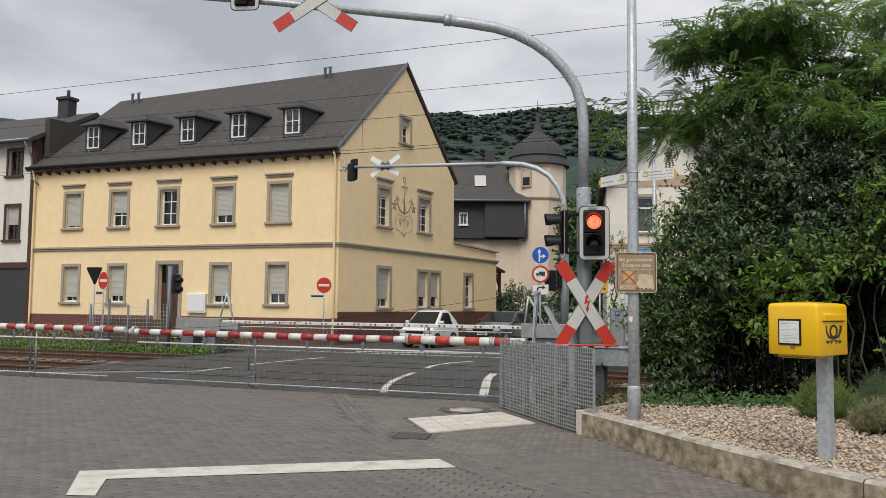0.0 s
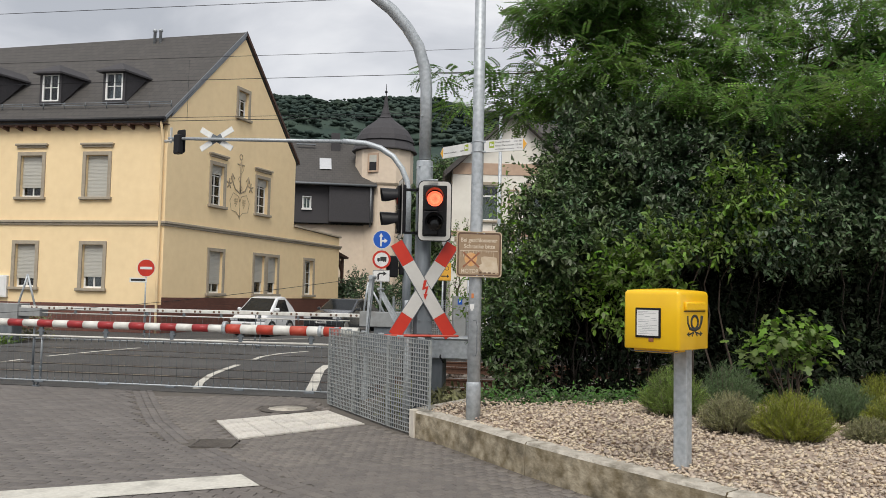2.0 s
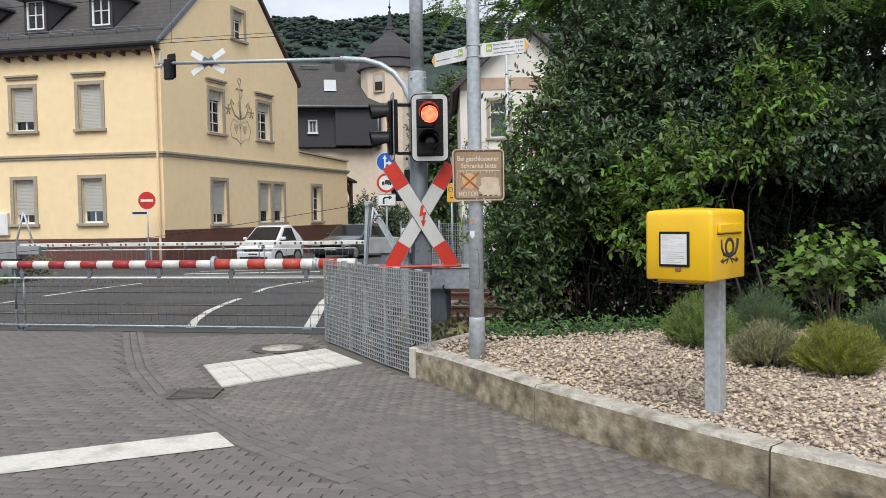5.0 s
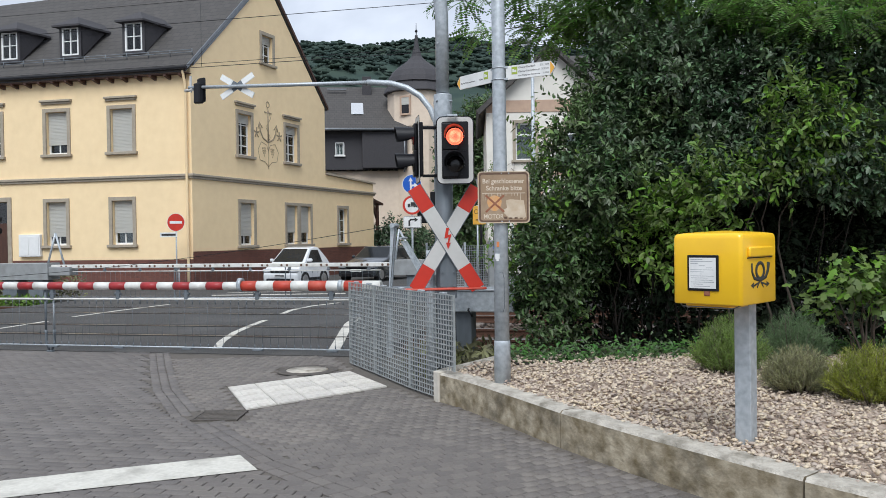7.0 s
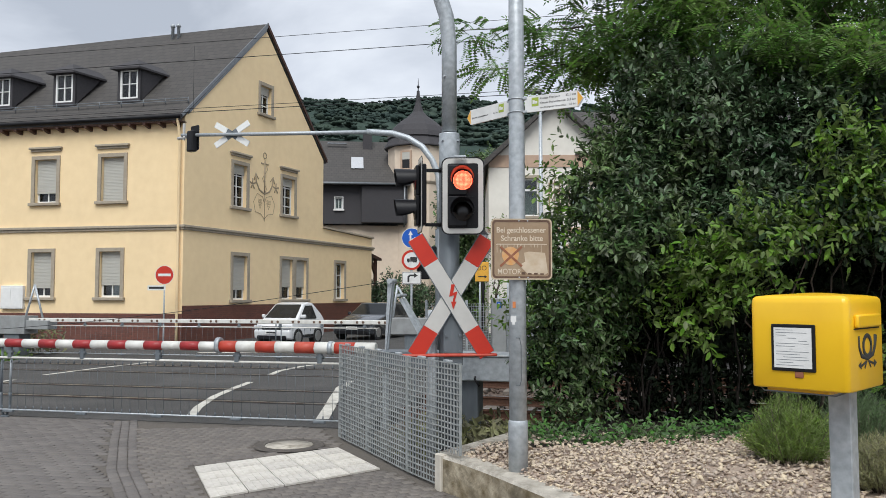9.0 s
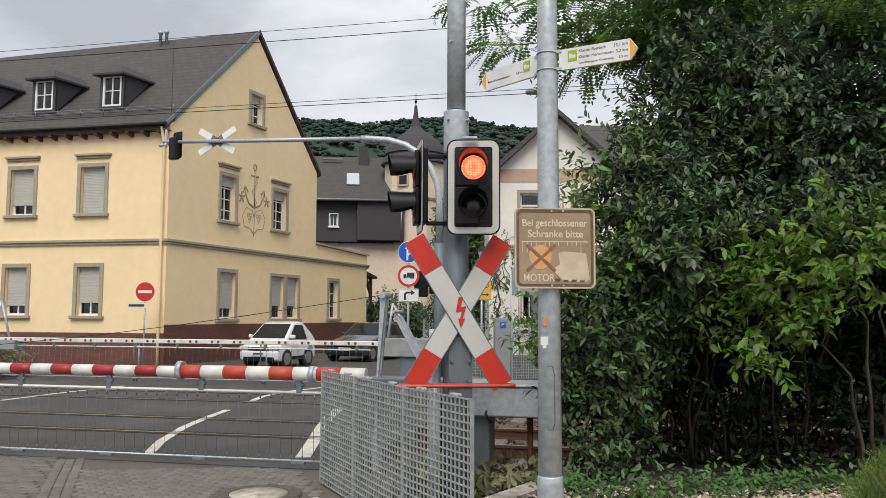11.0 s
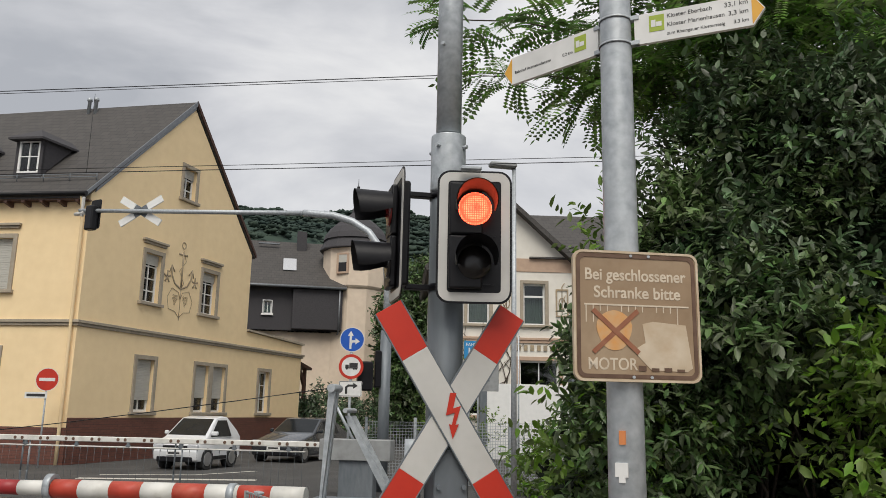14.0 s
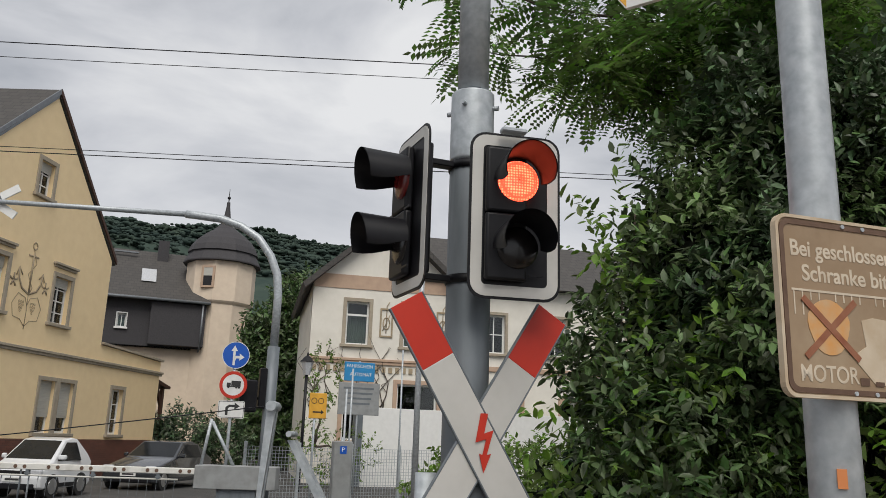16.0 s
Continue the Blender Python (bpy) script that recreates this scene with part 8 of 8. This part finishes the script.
herb((6.5, 7.75), 0.34, 0.46, 280, HERB_A, "small yellow-green shrub in gravel", 206)
herb((5.98, 7.45), 0.26, 0.26, 200, HERB_C, "small brown-green shrub in gravel", 207)
herb((7.3, 7.9), 0.42, 0.46, 280, HERB_B, "low green shrub in gravel", 208)
herb((7.3, 8.9), 0.4, 0.5, 260, HERB_A, "yellow-green shrub in gravel", 209)
th = thing("maple_sapling", Vector((6.3, 9.2, 0.3)), "young maple sapling with large light green leaves", "sapling")
r = random.Random(8)
tips = []
for k in range(11):
    a, q = 2 * math.pi * k / 11, r.uniform(0.12, 0.52)
    tip = (math.cos(a) * q, math.sin(a) * q * 0.8, 0.55 + 0.75 * (0.6 - q) + r.uniform(-0.08, 0.12))
    tips.append(tip)
    bm = bm_new()
    limb(bm, (0, 0, 0), tip, 0.014, 0.004, 400 + k, 5, 0.04)
    part("stem", bm, BARK, th)
star = []
for k in range(11):
    a = radians(-150 + 30 * k)
    q = (0.62, 0.3)[k % 2] if k not in (5,) else 0.3
    q = {0: 0.42, 2: 0.6, 4: 0.55, 6: 0.55, 8: 0.6, 10: 0.42}.get(k, 0.3)
    star.append((0.45 + q * math.cos(a), q * math.sin(a), -0.1 * q))
star[5] = (1.1, 0, -0.1)
MAPLE = [(np.array([(0.35, 0, 0.03)] + star + [(0.0, 0, 0)]), [(0, k + 1, k + 2) for k in range(10)] + [(0, 11, 12), (0, 12, 1)])]
rn = np.random.default_rng(12)
pos = np.array(tips)[rn.integers(0, 11, 420)] + rn.normal(size=(420, 3)) * np.array([0.14, 0.13, 0.13])
x = pos * np.array([1, 1, 0.0]) + rn.normal(size=(420, 3)) * 0.3 + np.array([0, 0, -0.15])
scatter("foliage", MAPLE, frame_mats(x, np.array([0, -0.3, 1.0]) + rn.normal(size=(420, 3)) * 0.35, rn.uniform(0.07, 0.115, 420)), pos, LEAF_LIGHT, th)

# ivy under the shrubs
th = thing("ivy", Matrix.Identity(4), "low ivy and weeds along the foot of shrubs", "ivy", "", "stuff")
rn = np.random.default_rng(13)
k = 5200
x = rn.uniform(2.7, 9.5, k)
y = 10.05 - np.maximum(0, x - 4) * 0.1 + rn.normal(size=k) * 0.16 + 0.1 * np.sin(x * 3)
pos = np.stack([x, y, 0.34 + np.abs(rn.normal(size=k)) * 0.09], 1)
tagged(scatter("ivy_leaves", LEAF_P, turns(rn, k, np.array([0, -0.4, 1.0]), 0.45, rn.uniform(0.04, 0.075, k)), pos, LEAF_IVY, th), kind="stuff")
# weeds by the fence and along the track
for (sx0, sx1, n0, n1, z, cnt, seed, lab) in ((0.9, 2.2, 11.0, 12.2, 0.02, 1100, 21, "dry weeds between fence and rails"), (16.0, 34.0, 21.2, 22.5, -0.15, 9000, 22, "green weeds along the railway edge"), (15.8, 34.0, 22.8, 23.6, 0.0, 7000, 23, "low brown-green planting before the house")):
    rn = np.random.default_rng(seed)
    s_, n_ = rn.uniform(sx0, sx1, cnt), rn.uniform(n0, n1, cnt)
    pos = np.stack([s_ * TX + n_ * NX, s_ * TY + n_ * NY, z + rn.uniform(0, 0.3 if seed != 23 else 0.75, cnt)], 1)
    scatter("weeds", LEAF_P, turns(rn, cnt, np.array([0, 0, 0.5]), 0.8, rn.uniform(0.07, 0.16, cnt)), pos, (HERB_C, LEAF_LIGHT, HERB_C)[seed - 21], None, lab, "weeds", "stuff")


# broadleaf trees and bushes in the distance
def far_tree(at_, blobs, twigs, size, seed, label, name="tree", mat=None):
    th = thing(name, Vector(at_), label, "tree" if name == "tree" else "bush", "trees and bushes beyond the railway")
    bm = bm_new()
    h = max(b[2] for b in blobs)
    limb(bm, (0, 0, -0.2), (0.1, 0, h * 0.7), 0.16 if name == "tree" else 0.05, 0.06 if name == "tree" else 0.02, seed, 8)
    part("trunk", bm, BARK, th)
    for k, b in enumerate(blobs):
        bm = bm_new()
        limb(bm, (0.05, 0, h * 0.4), b[:3], 0.05, 0.015, seed + k, 6)
        part("branch", bm, BARK, th)
    leafy("crown", blobs, twigs, 9, size, mat or LEAF, th, seed, 0.45, 1.05, twig_len=size * 2.4)


far_tree((9.3, 50, 0), [(0, 0, 4.5, 2.2, 1.6, 3.4), (0.8, 0, 7.6, 1.9, 1.5, 2.4), (-0.9, 0.3, 6.4, 1.4, 1.3, 2.0), (2.4, 0, 5.5, 1.6, 1.4, 3.0), (-0.6, -0.5, 2.6, 1.7, 1.3, 2.2)], 5200, 0.3, 501, "round green broadleaf tree beside the white tower", mat=LEAF_MID)
far_tree((12.5, 56, 0), [(0, 0, 6, 3.0, 2, 4.2), (2.5, 0, 8, 2.4, 2, 3)], 1600, 0.36, 502, "large green broadleaf tree behind the villa")
far_tree((3.9, 45.5, 0), [(0, 0, 1.3, 1.5, 1.0, 1.3), (1.6, 0.4, 1.0, 1.2, 0.9, 1.1), (-1.2, 0.2, 1.1, 0.9, 0.8, 1.0)], 900, 0.2, 503, "dark green garden bush beside the porch", "bush")
far_tree((7.4, 22.9, 0), [(0, 0, 0.6, 1.0, 0.7, 0.85), (1.5, 0.2, 0.75, 1.1, 0.8, 0.95), (3.2, 0.1, 0.7, 1.3, 0.8, 0.95)], 1300, 0.13, 504, "bright green bush at the platform fence", "bush", LEAF_LIGHT)
far_tree((11.8, 21.6, 0), [(0, 0, 0.8, 1.4, 0.9, 1.1), (2.2, -0.4, 0.9, 1.5, 1.0, 1.2)], 900, 0.16, 505, "bright green bush at the platform fence", "bush", LEAF_LIGHT)
far_tree((7.2, 35.2, 0), [(0, 0, 1.2, 0.8, 0.6, 1.2), (0.3, 0, 3.6, 0.5, 0.4, 1.2), (1.4, -0.4, 1.2, 0.7, 0.5, 0.6)], 190, 0.13, 506, "climbing bush at the villa corner", "bush", LEAF_LIGHT)
far_tree((18.5, 30, 0), [(0, 0, 3.0, 2.4, 1.6, 3.2), (3.2, 0, 3.4, 2.2, 1.6, 3.4), (6.5, -1, 4, 2.6, 2, 4)], 2000, 0.3, 507, "dense green trees behind the railway")


# ---- gravel stones and paving blocks ----
def lerp_line(pts_, y):
    pts_ = sorted(pts_, key=lambda p: p[1])
    for (x0, y0), (x1, y1) in zip(pts_, pts_[1:]):
        if y <= y1:
            return x0 + (x1 - x0) * (y - y0) / (y1 - y0)
    return pts_[-1][0]


rng = np.random.default_rng(40)
bed_locs = []
for d in np.arange(0.05, 9.4, 0.02):
    p, t = along(d)
    inn = Vector((-t.y, t.x, 0))
    for _ in range(54):
        w = 0.16 + 4.6 * rng.uniform() ** 1.25
        q = p + inn * w
        if q.y > 10.2 - max(0, q.x - 4) * 0.1:
            continue
        bed_locs.append((q.x, q.y, 0.275 + 0.045 * min(1, w / 0.8) + heap(q.y, w) + rng.uniform(-0.012, 0.02)))
bed_locs = np.array(bed_locs)
rng.shuffle(bed_locs)
near_ = (bed_locs[:, 1] > 6.6) & (bed_locs[:, 1] < 8.8) & (bed_locs[:, 0] < lerp_line(KERB, 7.7) + 0.75)
singles = bed_locs[near_][:280]
rest = np.concatenate([bed_locs[near_][280:], bed_locs[~near_]])
scatter("gravel_stones", pebbles(41, 0.32), turns(rng, len(rest), np.array([0, 0, 1.2]), 0.45, rng.uniform(0.011, 0.032, len(rest)) * rng.uniform(0.75, 1.1, len(rest))), rest, GRAVEL, None, "pale pinkish angular decorative gravel stones", "gravel", "stuff")
gravel = thing("gravel_patch", Vector((2.9, 7.7, 0.27)), "pale pinkish gravel stones beside the kerb wall", "gravel")
meshes = []
for v, f in pebbles(42, 0.32):
    me = bpy.data.meshes.new("pebble")
    me.from_pydata([tuple(c) for c in v], [], [tuple(int(i) for i in c) for c in f])
    me.materials.append(GRAVEL_PART)
    meshes.append(me)
rr = random.Random(43)
for k, c in enumerate(singles):
    sz = rr.uniform(0.014, 0.034)
    share("pebble", meshes[k % 5], gravel, Matrix.Translation(Vector(c) - Vector((2.9, 7.7, 0.27))) @ pose(0, 0, 0, rr.uniform(-30, 30), rr.uniform(-30, 30), rr.uniform(0, 360)) @ Matrix.Diagonal((sz, sz, sz, 1)))

GUTTER = [(-2.0, 14.6), (-1.83, 13.98), (-1.5, 12.6), (-1.09, 10.99), (-0.59, 9.56), (-0.07, 8.56), (0.34, 7.78), (0.75, 7.2), (1.2, 6.6), (2.4, 5.0), (3.2, 4.0)]
EDGE = [(0.82, 13.2), (1.0, 12.3), (1.27, 11.3), (1.64, 10.42), (1.90, 9.78)] + [(x - 0.01, y) for x, y in KERB[1:8]]
quad_ = [A_, B_, C_, D_]


def inside_quad(x, y, grow=0.06):
    c = sum(quad_, Vector()) / 4
    out = True
    for a, b in zip(quad_, quad_[1:] + quad_[:1]):
        side_ = (b.x - a.x) * (y - a.y) - (b.y - a.y) * (x - a.x)
        ref = (b.x - a.x) * (c.y - a.y) - (b.y - a.y) * (c.x - a.x)
        if side_ * ref < 0 and abs(side_) / (b - a).length > grow:
            out = False
    return out


def blocked(x, y):
    return inside_quad(x, y) or math.hypot(x - 0.46, y - 12.02) < 0.43 or (abs(x + 0.26) < 0.29 and abs(y - 9.46) < 0.25)


PW, PH = 0.2, 0.1


def paver_proto(w, h, jit):
    r = random.Random(jit)
    c, z = 0.006, 0.0
    j = lambda: r.uniform(-0.0015, 0.0015)
    lo = [(-w / 2 + j(), -h / 2 + j(), -0.02), (w / 2 + j(), -h / 2 + j(), -0.02), (w / 2 + j(), h / 2 + j(), -0.02), (-w / 2 + j(), h / 2 + j(), -0.02)]
    mid = [(x, y, -c * 0.8) for x, y, _ in lo]
    top = [(x - math.copysign(c, x), y - math.copysign(c, y), j()) for x, y, _ in lo]
    v = lo + mid + top
    f = []
    for a in (0, 4):
        for k in range(4):
            f.append((a + k, a + (k + 1) % 4, a + 4 + (k + 1) % 4, a + 4 + k))
    f.append((8, 9, 10, 11))
    return np.array(v), f


PROTOS = [paver_proto(PW - 0.007, PH - 0.007, k) for k in range(6)]
spots = []                               # x, y, turn
main_turn = T_ANGLE - 180 + 2
ca, sa = math.cos(radians(main_turn)), math.sin(radians(main_turn))
for row in range(-40, 220):
    b = row * PH
    for col in range(-120, 40):
        a = (col + 0.5 * (row % 2)) * PW
        x, y = a * ca - b * sa, a * sa + b * ca
        n_here = x * NX + y * NY
        if n_here > 12.68 or y < 5.4 or x < -13.5 or x > lerp_line(GUTTER, y) - 0.2:
            continue
        if abs(x - 0.3) > 0.92 * (y + 0.9) or blocked(x, y):
            continue
        spots.append((x, y, main_turn))
side_turn, SIDE_W = 20.0, 0.115         # the walkway has nearly square stones
ca, sa = math.cos(radians(side_turn)), math.sin(radians(side_turn))
for row in range(-60, 160):
    b = row * PH
    for col in range(-70, 105):
        a = (col + 0.5 * (row % 2)) * SIDE_W
        x, y = a * ca - b * sa, a * sa + b * ca
        if y < 5.2 or y > 13.4 or x * NX + y * NY > 12.68 or x < lerp_line(GUTTER, y) + 0.16 or x > lerp_line(EDGE, y) - 0.07 or blocked(x, y):
            continue
        spots.append((x, y, side_turn))
g = [Vector((*p, 0)) for p in GUTTER]
for off in (-0.1, 0.0, 0.1):
    d, i = 0.0, 0
    step = PW
    total = sum((b - a).length for a, b in zip(g, g[1:]))
    while d < total:
        left_ = d
        for a, b in zip(g, g[1:]):
            ln = (b - a).length
            if left_ <= ln:
                t = (b - a) / ln
                q = a + t * left_ + Vector((-t.y, t.x, 0)) * off
                if q.x * NX + q.y * NY < 12.68 and q.y > 5.2 and not blocked(q.x, q.y):
                    spots.append((q.x, q.y, math.degrees(math.atan2(t.y, t.x))))
                break
            left_ -= ln
        d += step
spots = np.array(spots)
rng = np.random.default_rng(50)
order = np.hypot(spots[:, 0] - 1.0, spots[:, 1] - 7.2)
nearest = np.argsort(order)
one, rest = spots[nearest[:300]], spots[nearest[300:]]


def flat_turns(sp):
    a = np.radians(sp[:, 2] + rng.normal(size=len(sp)) * 0.5)
    tx, ty = rng.normal(size=len(sp)) * 0.008, rng.normal(size=len(sp)) * 0.008
    m = np.zeros((len(sp), 3, 3))
    m[:, 0, 0], m[:, 0, 1], m[:, 1, 0], m[:, 1, 1], m[:, 2, 2] = np.cos(a), -np.sin(a), np.sin(a), np.cos(a), 1
    m[:, 2, 0], m[:, 2, 1] = tx, ty
    m[sp[:, 2] == side_turn, :, 0] *= SIDE_W / PW
    return m


pave = thing("block_paving", (0, 0, 0), "worn grey-brown concrete block paving", "paving", "", "structure")
for mat, some in ((PAVER, rest[rest[:, 2] != side_turn]), (PAVER_WARM, rest[rest[:, 2] == side_turn])):
    locs = np.stack([some[:, 0], some[:, 1], rng.uniform(-0.001, 0.002, len(some))], 1)
    tagged(scatter("paving_blocks", PROTOS, flat_turns(some), locs, mat, pave), kind="stuff")
pm = []
for v, f in PROTOS:
    me = bpy.data.meshes.new("paving_block")
    me.from_pydata([tuple(c) for c in v], [], f)
    me.materials.append(PAVER_PART)
    pm.append(me)
rr = random.Random(51)
for k, (x, y, a) in enumerate(one):
    share("paving_block", pm[k % 6], pave, Matrix.Translation((x, y, rr.uniform(-0.001, 0.002))) @ pose(0, 0, 0, rr.gauss(0, 0.4), rr.gauss(0, 0.4), a + rr.gauss(0, 0.5)) @ Matrix.Diagonal((SIDE_W / PW if a == side_turn else 1, 1, 1, 1)))
